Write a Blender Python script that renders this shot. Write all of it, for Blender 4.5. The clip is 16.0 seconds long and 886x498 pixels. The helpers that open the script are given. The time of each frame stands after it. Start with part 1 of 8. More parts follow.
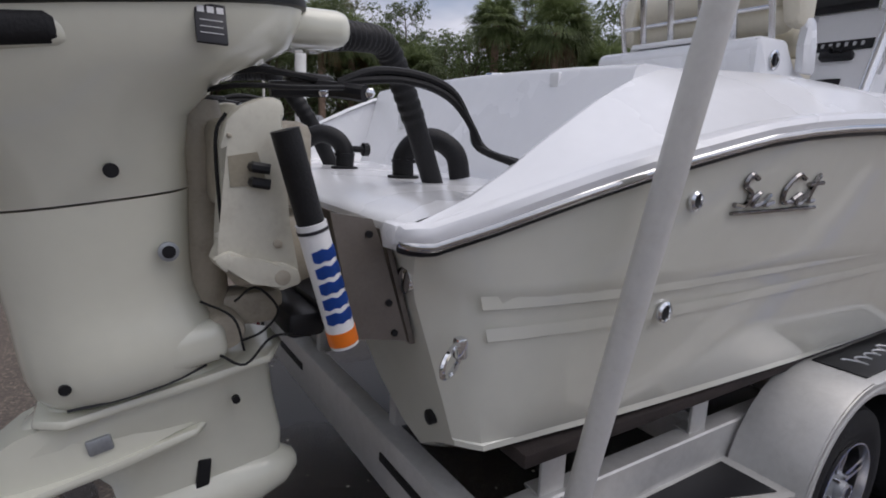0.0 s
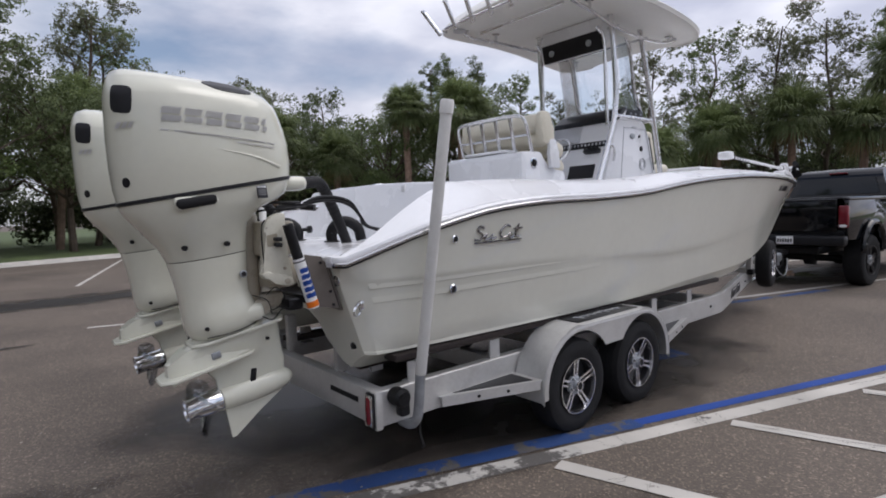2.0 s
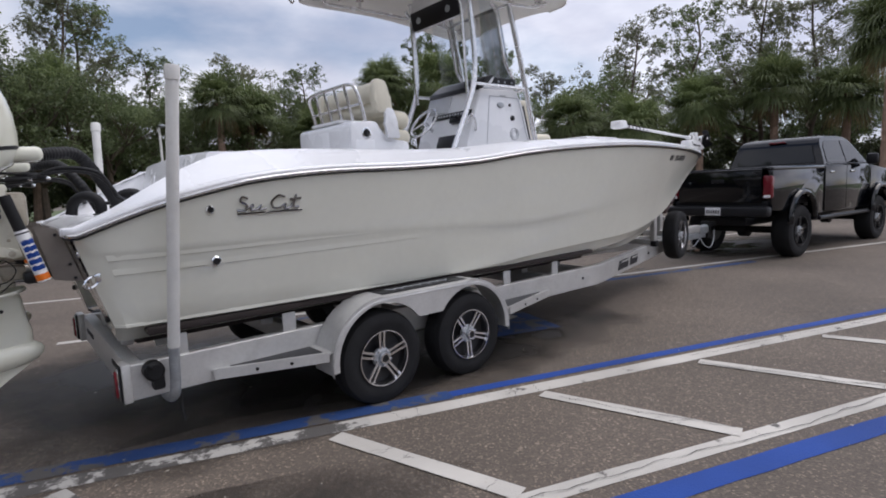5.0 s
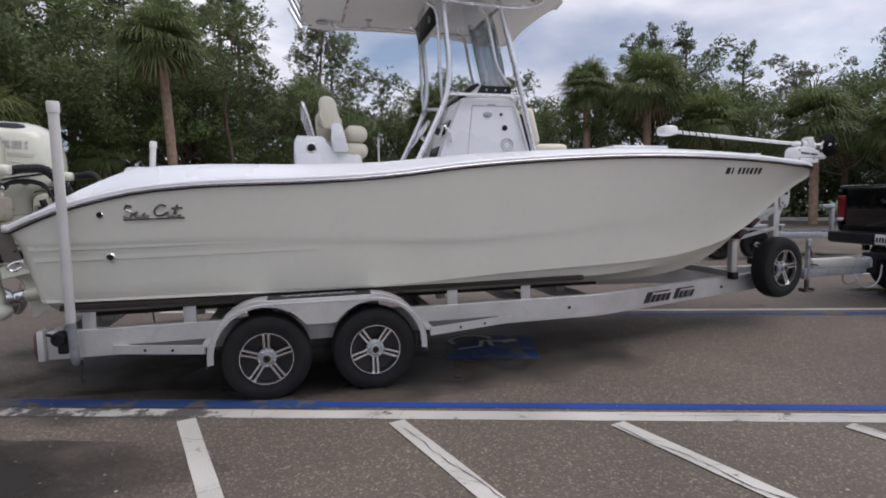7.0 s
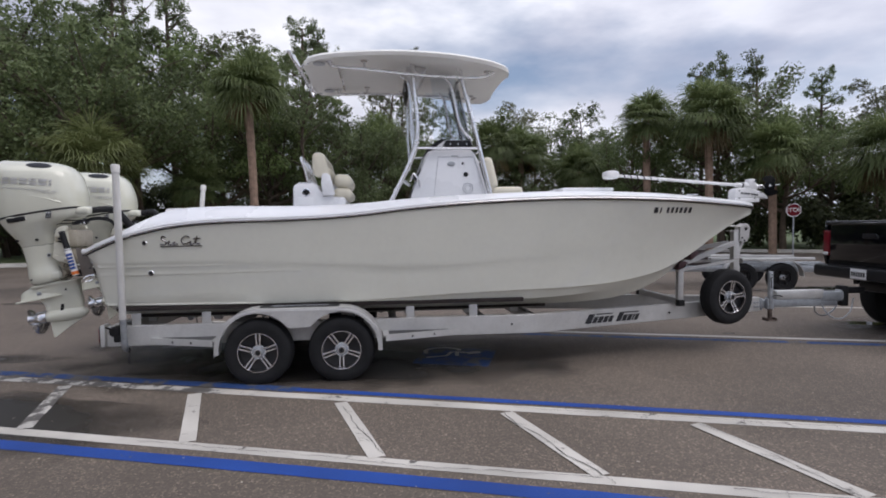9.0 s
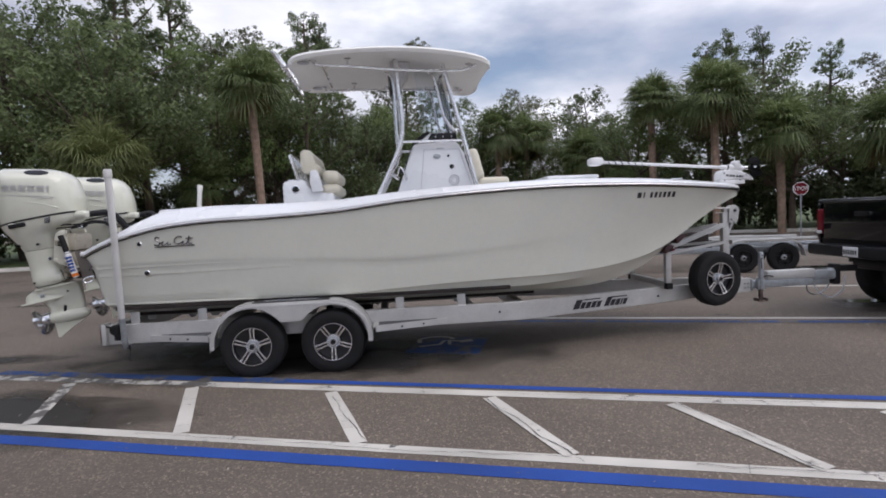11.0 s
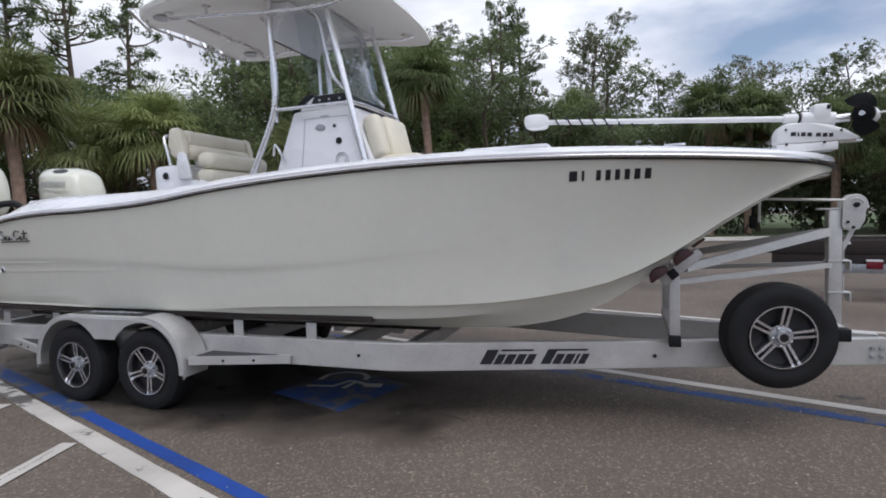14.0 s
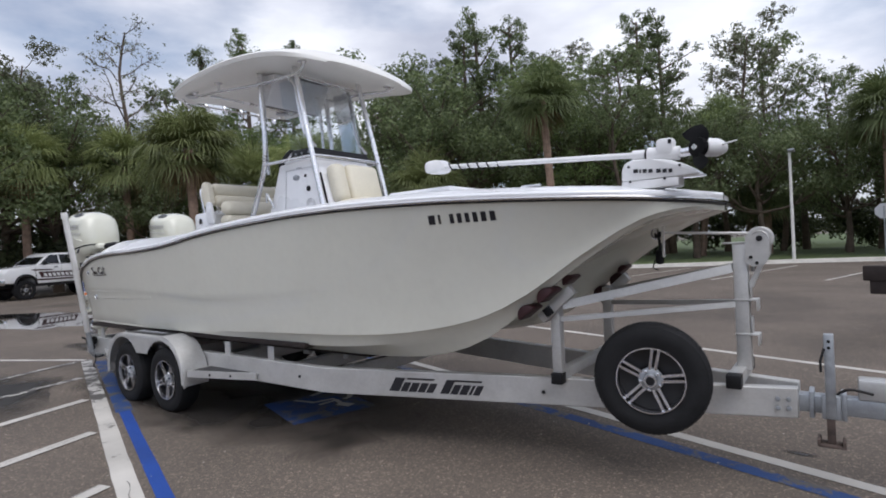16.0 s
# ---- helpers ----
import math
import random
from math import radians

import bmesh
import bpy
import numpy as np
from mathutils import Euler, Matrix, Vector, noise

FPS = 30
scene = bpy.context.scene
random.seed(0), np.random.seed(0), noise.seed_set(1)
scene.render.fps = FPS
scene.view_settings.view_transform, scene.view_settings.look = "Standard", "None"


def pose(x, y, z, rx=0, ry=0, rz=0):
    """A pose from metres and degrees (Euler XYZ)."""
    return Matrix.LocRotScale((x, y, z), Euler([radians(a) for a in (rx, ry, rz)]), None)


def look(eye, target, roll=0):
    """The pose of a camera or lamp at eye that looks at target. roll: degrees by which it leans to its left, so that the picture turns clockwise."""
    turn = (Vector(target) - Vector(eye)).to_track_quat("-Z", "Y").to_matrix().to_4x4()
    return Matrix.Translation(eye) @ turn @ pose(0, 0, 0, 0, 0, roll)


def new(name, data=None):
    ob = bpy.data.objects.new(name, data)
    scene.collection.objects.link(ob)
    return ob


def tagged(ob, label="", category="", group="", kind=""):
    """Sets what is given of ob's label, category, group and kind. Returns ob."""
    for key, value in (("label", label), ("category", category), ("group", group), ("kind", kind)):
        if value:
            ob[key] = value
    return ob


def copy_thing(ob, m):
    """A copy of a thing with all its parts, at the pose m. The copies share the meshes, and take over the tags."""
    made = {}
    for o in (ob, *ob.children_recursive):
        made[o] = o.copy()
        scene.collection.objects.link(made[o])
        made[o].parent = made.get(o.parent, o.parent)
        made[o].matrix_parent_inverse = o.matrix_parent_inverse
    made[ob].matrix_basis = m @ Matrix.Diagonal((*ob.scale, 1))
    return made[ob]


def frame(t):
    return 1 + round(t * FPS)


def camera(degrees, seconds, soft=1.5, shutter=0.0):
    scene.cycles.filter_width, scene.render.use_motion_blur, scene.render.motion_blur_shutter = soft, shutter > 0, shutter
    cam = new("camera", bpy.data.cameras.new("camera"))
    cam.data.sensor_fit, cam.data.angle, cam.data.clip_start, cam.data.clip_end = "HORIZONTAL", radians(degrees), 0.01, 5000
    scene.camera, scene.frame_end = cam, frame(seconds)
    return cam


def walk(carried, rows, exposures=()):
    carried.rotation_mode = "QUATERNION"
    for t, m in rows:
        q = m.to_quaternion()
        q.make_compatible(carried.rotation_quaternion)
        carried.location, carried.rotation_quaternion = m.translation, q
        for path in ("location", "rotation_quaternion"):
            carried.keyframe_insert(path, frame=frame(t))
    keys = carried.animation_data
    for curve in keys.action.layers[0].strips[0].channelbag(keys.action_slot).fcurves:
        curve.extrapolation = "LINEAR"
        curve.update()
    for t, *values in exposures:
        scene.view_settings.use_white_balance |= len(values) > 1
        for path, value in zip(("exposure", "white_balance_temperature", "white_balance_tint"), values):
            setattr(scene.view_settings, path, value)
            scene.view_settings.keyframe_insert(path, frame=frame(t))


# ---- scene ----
cam = camera(78.2, 16.0, soft=1.85)
PATH = [
    (0, (-0.465, -2.045, 1.699), (0.555, -0.373, 1.297), 2.5),
    (0.5, (-0.636, -2.531, 1.718), (0.455, -0.9, 1.332), 0.2),
    (1, (-0.83, -3.003, 1.751), (0.287, -1.369, 1.463), -1.0),
    (1.5, (-1.168, -3.397, 1.751), (0.027, -1.804, 1.567), -1.6),
    (2, (-1.384, -3.82, 1.758), (-0.139, -2.261, 1.611), -1.9),
    (2.5, (-1.535, -4.029, 1.789), (-0.257, -2.493, 1.692), -2.0),
    (3, (-1.693, -4.149, 1.765), (-0.384, -2.638, 1.712), -2.2),
    (3.5, (-1.701, -4.217, 1.767), (-0.371, -2.724, 1.749), -2.3),
    (4, (-1.416, -4.338, 1.698), (-0.084, -2.846, 1.671), -3.6),
    (4.5, (-0.8, -4.518, 1.659), (0.498, -3.017, 1.411), -3.7),
    (4.7, (-0.531, -4.585, 1.646), (0.746, -3.066, 1.399), -3.3),
    (6.8, (2.176, -5.796, 1.667), (2.718, -3.88, 1.478), -1.1),
    (7, (2.42, -5.836, 1.654), (2.878, -3.898, 1.466), -1.0),
    (7.5, (2.932, -6.077, 1.662), (3.239, -4.108, 1.491), -0.8),
    (8, (3.221, -6.452, 1.69), (3.452, -4.472, 1.521), 0.2),
    (8.5, (3.345, -6.888, 1.694), (3.558, -4.902, 1.59), -0.1),
    (8.7, (3.428, -7.086, 1.701), (3.617, -5.096, 1.619), -0.1),
    (10.8, (3.72, -7.571, 1.732), (3.834, -5.577, 1.635), -2.2),
    (11, (3.811, -7.425, 1.724), (3.937, -5.433, 1.606), -2.5),
    (11.5, (4.207, -6.987, 1.65), (4.317, -5.004, 1.409), -2.7),
    (12, (4.707, -6.456, 1.6), (4.596, -4.469, 1.393), -3.8),
    (12.5, (5.243, -5.978, 1.602), (4.893, -4.018, 1.415), -3.9),
    (13, (5.863, -5.487, 1.616), (5.465, -3.533, 1.455), -3.2),
    (13.5, (6.493, -5.119, 1.652), (5.941, -3.202, 1.516), -3.0),
    (14, (7.122, -4.708, 1.628), (6.405, -2.844, 1.515), -1.8),
    (14.5, (7.681, -4.484, 1.648), (6.772, -2.706, 1.537), -2.1),
    (15, (8.188, -4.159, 1.638), (7.139, -2.459, 1.535), -3.2),
    (15.5, (8.72, -3.986, 1.648), (7.515, -2.392, 1.578), -3.1),
    (16, (9.108, -4.05, 1.694), (7.885, -2.468, 1.68), -2.9),
]
EXPOSURES = [(0.0, -0.06, 6450, 15), (1.0, 0.20, 6450, 14), (2.0, 0.14, 6430, 14), (3.5, 0.06, 6400, 14), (4.0, 0.04, 6400, 14), (4.5, 0.22, 6400, 14), (7.0, 0.13, 6430, 15), (8.0, 0.20, 6430, 15), (8.7, 0.16, 6400, 14), (11.0, 0.23, 6400, 14), (12.3, 0.38, 6330, 13), (13.5, 0.20, 6280, 12), (14.5, 0.35, 6280, 12), (15.0, 0.39, 6280, 12), (15.5, 0.35, 6280, 12), (16.0, 0.28, 6280, 12)]
walk(cam, [(t, look(eye, target, roll)) for t, eye, target, roll in PATH], EXPOSURES)

# ---- world, sun, exposure ----
sky_world = bpy.data.worlds.new("sky")
scene.world = sky_world
sky_world.use_nodes = True
wn, wl = sky_world.node_tree.nodes, sky_world.node_tree.links
wn.clear()
w_out, w_bg = wn.new("ShaderNodeOutputWorld"), wn.new("ShaderNodeBackground")
w_sky = wn.new("ShaderNodeTexSky")
w_sky.sky_type, w_sky.sun_disc = "NISHITA", False
SUN_EL, SUN_AZ = radians(60), radians(122)
w_sky.sun_elevation, w_sky.sun_rotation = SUN_EL, SUN_AZ
w_co, w_map = wn.new("ShaderNodeTexCoord"), wn.new("ShaderNodeMapping")
w_map.inputs["Scale"].default_value = (1.0, 1.0, 2.6)
w_map.inputs["Location"].default_value = (0.35, 0.9, 0.1)
w_noise, w_ramp = wn.new("ShaderNodeTexNoise"), wn.new("ShaderNodeValToRGB")
w_noise.inputs["Scale"].default_value, w_noise.inputs["Detail"].default_value = 1.7, 7
w_noise.inputs["Roughness"].default_value = 0.52
w_ramp.color_ramp.elements[0].position, w_ramp.color_ramp.elements[1].position = 0.36, 0.52
w_shade, w_shr = wn.new("ShaderNodeTexNoise"), wn.new("ShaderNodeValToRGB")
w_shade.inputs["Scale"].default_value, w_shade.inputs["Detail"].default_value = 2.3, 6
w_shr.color_ramp.elements[0].position, w_shr.color_ramp.elements[1].position = 0.38, 0.66
w_ramp.color_ramp.elements[0].color = (0.14, 0.14, 0.14, 1)
w_shr.color_ramp.elements[0].color = (4.4, 4.7, 5.7, 1)
w_shr.color_ramp.elements[1].color = (9.2, 9.4, 9.9, 1)
w_mix = wn.new("ShaderNodeMix")
w_mix.data_type = "RGBA"
wl.new(w_co.outputs["Generated"], w_map.inputs["Vector"])
wl.new(w_map.outputs["Vector"], w_noise.inputs["Vector"])
wl.new(w_map.outputs["Vector"], w_shade.inputs["Vector"])
wl.new(w_noise.outputs["Fac"], w_ramp.inputs["Fac"])
wl.new(w_shade.outputs["Fac"], w_shr.inputs["Fac"])
wl.new(w_ramp.outputs["Color"], w_mix.inputs["Factor"])
wl.new(w_sky.outputs["Color"], w_mix.inputs["A"])
# the cloud cover is brighter towards the veiled sun
sun_dir = Vector((math.sin(SUN_AZ) * math.cos(SUN_EL), math.cos(SUN_AZ) * math.cos(SUN_EL), math.sin(SUN_EL)))
w_dot, w_glow, w_mul = wn.new("ShaderNodeVectorMath"), wn.new("ShaderNodeMapRange"), wn.new("ShaderNodeVectorMath")
w_dot.operation, w_mul.operation = "DOT_PRODUCT", "SCALE"
w_dot.inputs[1].default_value = sun_dir
w_glow.inputs["From Min"].default_value, w_glow.inputs["From Max"].default_value = -0.3, 1.0
w_glow.inputs["To Min"].default_value, w_glow.inputs["To Max"].default_value = 0.87, 1.40
wl.new(w_co.outputs["Generated"], w_dot.inputs[0])
wl.new(w_dot.outputs["Value"], w_glow.inputs["Value"])
wl.new(w_shr.outputs["Color"], w_mul.inputs[0])
wl.new(w_glow.outputs["Result"], w_mul.inputs["Scale"])
wl.new(w_mul.outputs["Vector"], w_mix.inputs["B"])
wl.new(w_mix.outputs["Result"], w_bg.inputs["Color"])
w_bg.inputs["Strength"].default_value = 0.1
wl.new(w_bg.outputs["Background"], w_out.inputs["Surface"])

sun_data = bpy.data.lights.new("sun", "SUN")
sun_data.energy, sun_data.angle, sun_data.color = 1.15, radians(45), (1.0, 0.96, 0.9)
sun = new("sun", sun_data)
sun.rotation_euler = sun_dir.to_track_quat("Z", "Y").to_euler()
sun.location = (0, 0, 30)


# ---- materials ----
def nodes_of(name):
    m = bpy.data.materials.new(name)
    m.use_nodes = True
    n, l = m.node_tree.nodes, m.node_tree.links
    return m, n, l, n["Principled BSDF"]


def make(name, col, rough=0.5, metal=0.0, var=0.10, scale=3.0, bump=0.0, bscale=60.0, coat=0.0, dirt=0.0, dirt_col=(0.16, 0.14, 0.11), rand=0.0):
    """A surface with soft colour drift, fine grain, some dirt and a fine relief."""
    m, n, l, b = nodes_of(name)
    co = n.new("ShaderNodeTexCoord")
    big, fine = n.new("ShaderNodeTexNoise"), n.new("ShaderNodeTexNoise")
    big.inputs["Scale"].default_value, big.inputs["Detail"].default_value = scale, 4
    fine.inputs["Scale"].default_value, fine.inputs["Detail"].default_value = scale * 14, 5
    l.new(co.outputs["Object"], big.inputs["Vector"])
    l.new(co.outputs["Object"], fine.inputs["Vector"])
    add = n.new("ShaderNodeMath")
    add.operation = "MULTIPLY_ADD"
    l.new(fine.outputs["Fac"], add.inputs[0])
    add.inputs[1].default_value = 0.45
    l.new(big.outputs["Fac"], add.inputs[2])
    ramp = n.new("ShaderNodeValToRGB")
    ramp.color_ramp.elements[0].position, ramp.color_ramp.elements[1].position = 0.5, 0.95
    ramp.color_ramp.elements[0].color = (*[c * (1 - var) for c in col], 1)
    ramp.color_ramp.elements[1].color = (*[min(1, c * (1 + var)) for c in col], 1)
    l.new(add.outputs[0], ramp.inputs["Fac"])
    last = ramp.outputs["Color"]
    if dirt:
        dn, dr, mx = n.new("ShaderNodeTexNoise"), n.new("ShaderNodeValToRGB"), n.new("ShaderNodeMix")
        dn.inputs["Scale"].default_value, dn.inputs["Detail"].default_value = scale * 2.2, 8
        dn.inputs["Roughness"].default_value = 0.7
        l.new(co.outputs["Object"], dn.inputs["Vector"])
        dr.color_ramp.elements[0].position, dr.color_ramp.elements[1].position = 0.52, 0.78
        dr.color_ramp.elements[1].color = (dirt, dirt, dirt, 1)
        l.new(dn.outputs["Fac"], dr.inputs["Fac"])
        mx.data_type = "RGBA"
        l.new(dr.outputs["Color"], mx.inputs["Factor"])
        l.new(last, mx.inputs["A"])
        mx.inputs["B"].default_value = (*dirt_col, 1)
        last = mx.outputs["Result"]
    if rand:
        oi, hs = n.new("ShaderNodeObjectInfo"), n.new("ShaderNodeHueSaturation")
        mr = n.new("ShaderNodeMapRange")
        mr.inputs["To Min"].default_value, mr.inputs["To Max"].default_value = 1 - rand, 1 + rand
        l.new(oi.outputs["Random"], mr.inputs["Value"])
        l.new(mr.outputs["Result"], hs.inputs["Value"])
        l.new(last, hs.inputs["Color"])
        last = hs.outputs["Color"]
    l.new(last, b.inputs["Base Color"])
    rr = n.new("ShaderNodeMapRange")
    rr.inputs["To Min"].default_value, rr.inputs["To Max"].default_value = max(0.02, rough * 0.8), min(1, rough * 1.2)
    l.new(big.outputs["Fac"], rr.inputs["Value"])
    l.new(rr.outputs["Result"], b.inputs["Roughness"])
    b.inputs["Metallic"].default_value = metal
    b.inputs["Coat Weight"].default_value = coat
    if bump:
        bn, bp = n.new("ShaderNodeTexNoise"), n.new("ShaderNodeBump")
        bn.inputs["Scale"].default_value, bn.inputs["Detail"].default_value = bscale, 6
        l.new(co.outputs["Object"], bn.inputs["Vector"])
        bp.inputs["Strength"].default_value, bp.inputs["Distance"].default_value = bump, 0.01
        l.new(bn.outputs["Fac"], bp.inputs["Height"])
        l.new(bp.outputs["Normal"], b.inputs["Normal"])
    return m


def asphalt_material():
    m, n, l, b = nodes_of("asphalt")
    co = n.new("ShaderNodeTexCoord")
    grit, patch, stain = n.new("ShaderNodeTexVoronoi"), n.new("ShaderNodeTexNoise"), n.new("ShaderNodeTexNoise")
    grit.inputs["Scale"].default_value = 80
    patch.inputs["Scale"].default_value, patch.inputs["Detail"].default_value = 0.45, 7
    stain.inputs["Scale"].default_value, stain.inputs["Detail"].default_value = 0.16, 5
    for t in (grit, patch, stain):
        l.new(co.outputs["Object"], t.inputs["Vector"])
    r1 = n.new("ShaderNodeValToRGB")
    r1.color_ramp.elements[0].color, r1.color_ramp.elements[1].color = (0.098, 0.082, 0.067, 1), (0.158, 0.132, 0.108, 1)
    r1.color_ramp.elements[0].position, r1.color_ramp.elements[1].position = 0.3, 0.7
    l.new(patch.outputs["Fac"], r1.inputs["Fac"])
    r2 = n.new("ShaderNodeValToRGB")
    r2.color_ramp.elements[0].color, r2.color_ramp.elements[1].color = (0.42, 0.42, 0.43, 1), (1.0, 1.0, 1.0, 1)
    r2.color_ramp.elements[0].position, r2.color_ramp.elements[1].position = 0.36, 0.44
    l.new(stain.outputs["Fac"], r2.inputs["Fac"])
    mul = n.new("ShaderNodeMix")
    mul.data_type, mul.blend_type = "RGBA", "MULTIPLY"
    mul.inputs["Factor"].default_value = 0.55
    l.new(r1.outputs["Color"], mul.inputs["A"])
    l.new(r2.outputs["Color"], mul.inputs["B"])
    r3 = n.new("ShaderNodeValToRGB")
    r3.color_ramp.elements[0].color, r3.color_ramp.elements[1].color = (0.62, 0.60, 0.59, 1), (2.9, 2.75, 2.6, 1)
    r3.color_ramp.elements[0].position, r3.color_ramp.elements[1].position = 0.1, 0.98
    mid = r3.color_ramp.elements.new(0.72)
    mid.color = (1.05, 1.0, 0.97, 1)
    l.new(grit.outputs["Color"], r3.inputs["Fac"])
    mu2 = n.new("ShaderNodeMix")
    mu2.data_type, mu2.blend_type = "RGBA", "MULTIPLY"
    mu2.inputs["Factor"].default_value = 0.75
    l.new(mul.outputs["Result"], mu2.inputs["A"])
    l.new(r3.outputs["Color"], mu2.inputs["B"])
    l.new(mu2.outputs["Result"], b.inputs["Base Color"])
    b.inputs["Roughness"].default_value = 0.82
    bp = n.new("ShaderNodeBump")
    bp.inputs["Strength"].default_value, bp.inputs["Distance"].default_value = 0.5, 0.006
    l.new(grit.outputs["Distance"], bp.inputs["Height"])
    l.new(bp.outputs["Normal"], b.inputs["Normal"])
    return m


def paint_line_material(name, col, worn):
    """Road paint, chipped through to the asphalt in places and cracked."""
    m, n, l, b = nodes_of(name)
    co = n.new("ShaderNodeTexCoord")
    chip, dust, grit = n.new("ShaderNodeTexNoise"), n.new("ShaderNodeTexNoise"), n.new("ShaderNodeTexVoronoi")
    chip.inputs["Scale"].default_value, chip.inputs["Detail"].default_value, chip.inputs["Roughness"].default_value = 3.2, 10, 0.72
    dust.inputs["Scale"].default_value, dust.inputs["Detail"].default_value = 1.1, 6
    grit.inputs["Scale"].default_value = 95
    for t in (chip, dust, grit):
        l.new(co.outputs["Object"], t.inputs["Vector"])
    r = n.new("ShaderNodeValToRGB")
    r.color_ramp.elements[0].position, r.color_ramp.elements[1].position = worn, worn + 0.05
    l.new(chip.outputs["Fac"], r.inputs["Fac"])
    shade = n.new("ShaderNodeValToRGB")
    shade.color_ramp.elements[0].color = (*[c * 0.72 for c in col], 1)
    shade.color_ramp.elements[1].color = (*col, 1)
    shade.color_ramp.elements[0].position, shade.color_ramp.elements[1].position = 0.35, 0.65
    l.new(dust.outputs["Fac"], shade.inputs["Fac"])
    mx = n.new("ShaderNodeMix")
    mx.data_type = "RGBA"
    l.new(r.outputs["Color"], mx.inputs["Factor"])
    mx.inputs["A"].default_value = (0.10, 0.093, 0.087, 1)
    l.new(shade.outputs["Color"], mx.inputs["B"])
    l.new(mx.outputs["Result"], b.inputs["Base Color"])
    b.inputs["Roughness"].default_value = 0.75
    bp = n.new("ShaderNodeBump")
    bp.inputs["Strength"].default_value, bp.inputs["Distance"].default_value = 0.4, 0.005
    l.new(grit.outputs["Distance"], bp.inputs["Height"])
    l.new(bp.outputs["Normal"], b.inputs["Normal"])
    return m


def leaf_material(name, dark, light, rough=0.55):
    m, n, l, b = nodes_of(name)
    geo, ramp, oi = n.new("ShaderNodeNewGeometry"), n.new("ShaderNodeValToRGB"), n.new("ShaderNodeObjectInfo")
    ramp.color_ramp.elements[0].color, ramp.color_ramp.elements[1].color = (*dark, 1), (*light, 1)
    l.new(geo.outputs["Random Per Island"], ramp.inputs["Fac"])
    hs, mr = n.new("ShaderNodeHueSaturation"), n.new("ShaderNodeMapRange")
    mr.inputs["To Min"].default_value, mr.inputs["To Max"].default_value = 0.75, 1.25
    l.new(oi.outputs["Random"], mr.inputs["Value"])
    l.new(mr.outputs["Result"], hs.inputs["Value"])
    l.new(ramp.outputs["Color"], hs.inputs["Color"])
    l.new(hs.outputs["Color"], b.inputs["Base Color"])
    b.inputs["Roughness"].default_value = rough
    thru, mix = n.new("ShaderNodeBsdfTranslucent"), n.new("ShaderNodeMixShader")
    mix.inputs["Fac"].default_value = 0.46
    l.new(hs.outputs["Color"], thru.inputs["Color"])
    l.new(b.outputs["BSDF"], mix.inputs[1])
    l.new(thru.outputs["BSDF"], mix.inputs[2])
    l.new(mix.outputs["Shader"], n["Material Output"].inputs["Surface"])
    return m


def damp_shade_material(name, col, rough, most):
    """Damp asphalt, or painted ground shade, that fades out unevenly towards its rim."""
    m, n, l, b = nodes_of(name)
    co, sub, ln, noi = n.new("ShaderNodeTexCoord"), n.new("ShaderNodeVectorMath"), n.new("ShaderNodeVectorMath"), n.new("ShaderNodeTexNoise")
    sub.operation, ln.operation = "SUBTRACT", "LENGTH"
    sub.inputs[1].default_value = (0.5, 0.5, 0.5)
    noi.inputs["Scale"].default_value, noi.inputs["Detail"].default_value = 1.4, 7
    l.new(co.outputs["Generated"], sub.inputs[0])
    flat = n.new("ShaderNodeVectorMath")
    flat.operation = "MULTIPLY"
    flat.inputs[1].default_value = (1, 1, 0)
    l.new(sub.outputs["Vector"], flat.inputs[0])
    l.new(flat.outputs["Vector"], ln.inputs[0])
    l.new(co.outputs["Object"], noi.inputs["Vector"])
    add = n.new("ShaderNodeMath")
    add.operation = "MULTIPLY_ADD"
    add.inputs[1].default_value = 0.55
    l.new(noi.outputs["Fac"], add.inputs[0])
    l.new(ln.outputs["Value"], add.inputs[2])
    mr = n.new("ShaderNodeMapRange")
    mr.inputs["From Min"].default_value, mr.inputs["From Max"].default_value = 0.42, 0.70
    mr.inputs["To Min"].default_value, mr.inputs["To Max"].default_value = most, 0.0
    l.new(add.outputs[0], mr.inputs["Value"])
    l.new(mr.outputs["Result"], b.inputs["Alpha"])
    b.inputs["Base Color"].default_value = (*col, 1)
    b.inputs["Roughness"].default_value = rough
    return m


def glass_material(name, tint, gloss):
    """Thin clear sheet: light passes straight through, with a faint gloss that grows at grazing angles."""
    m, n, l, b = nodes_of(name)
    thru, shine, mix = n.new("ShaderNodeBsdfTransparent"), n.new("ShaderNodeBsdfGlossy"), n.new("ShaderNodeMixShader")
    fres, mul = n.new("ShaderNodeFresnel"), n.new("ShaderNodeMath")
    thru.inputs["Color"].default_value = (*tint, 1)
    shine.inputs["Roughness"].default_value = 0.03
    fres.inputs["IOR"].default_value = 1.45
    mul.operation = "MULTIPLY"
    mul.inputs[1].default_value = gloss
    l.new(fres.outputs["Fac"], mul.inputs[0])
    l.new(mul.outputs[0], mix.inputs["Fac"])
    l.new(thru.outputs["BSDF"], mix.inputs[1])
    l.new(shine.outputs["BSDF"], mix.inputs[2])
    l.new(mix.outputs["Shader"], n["Material Output"].inputs["Surface"])
    n.remove(b)
    return m


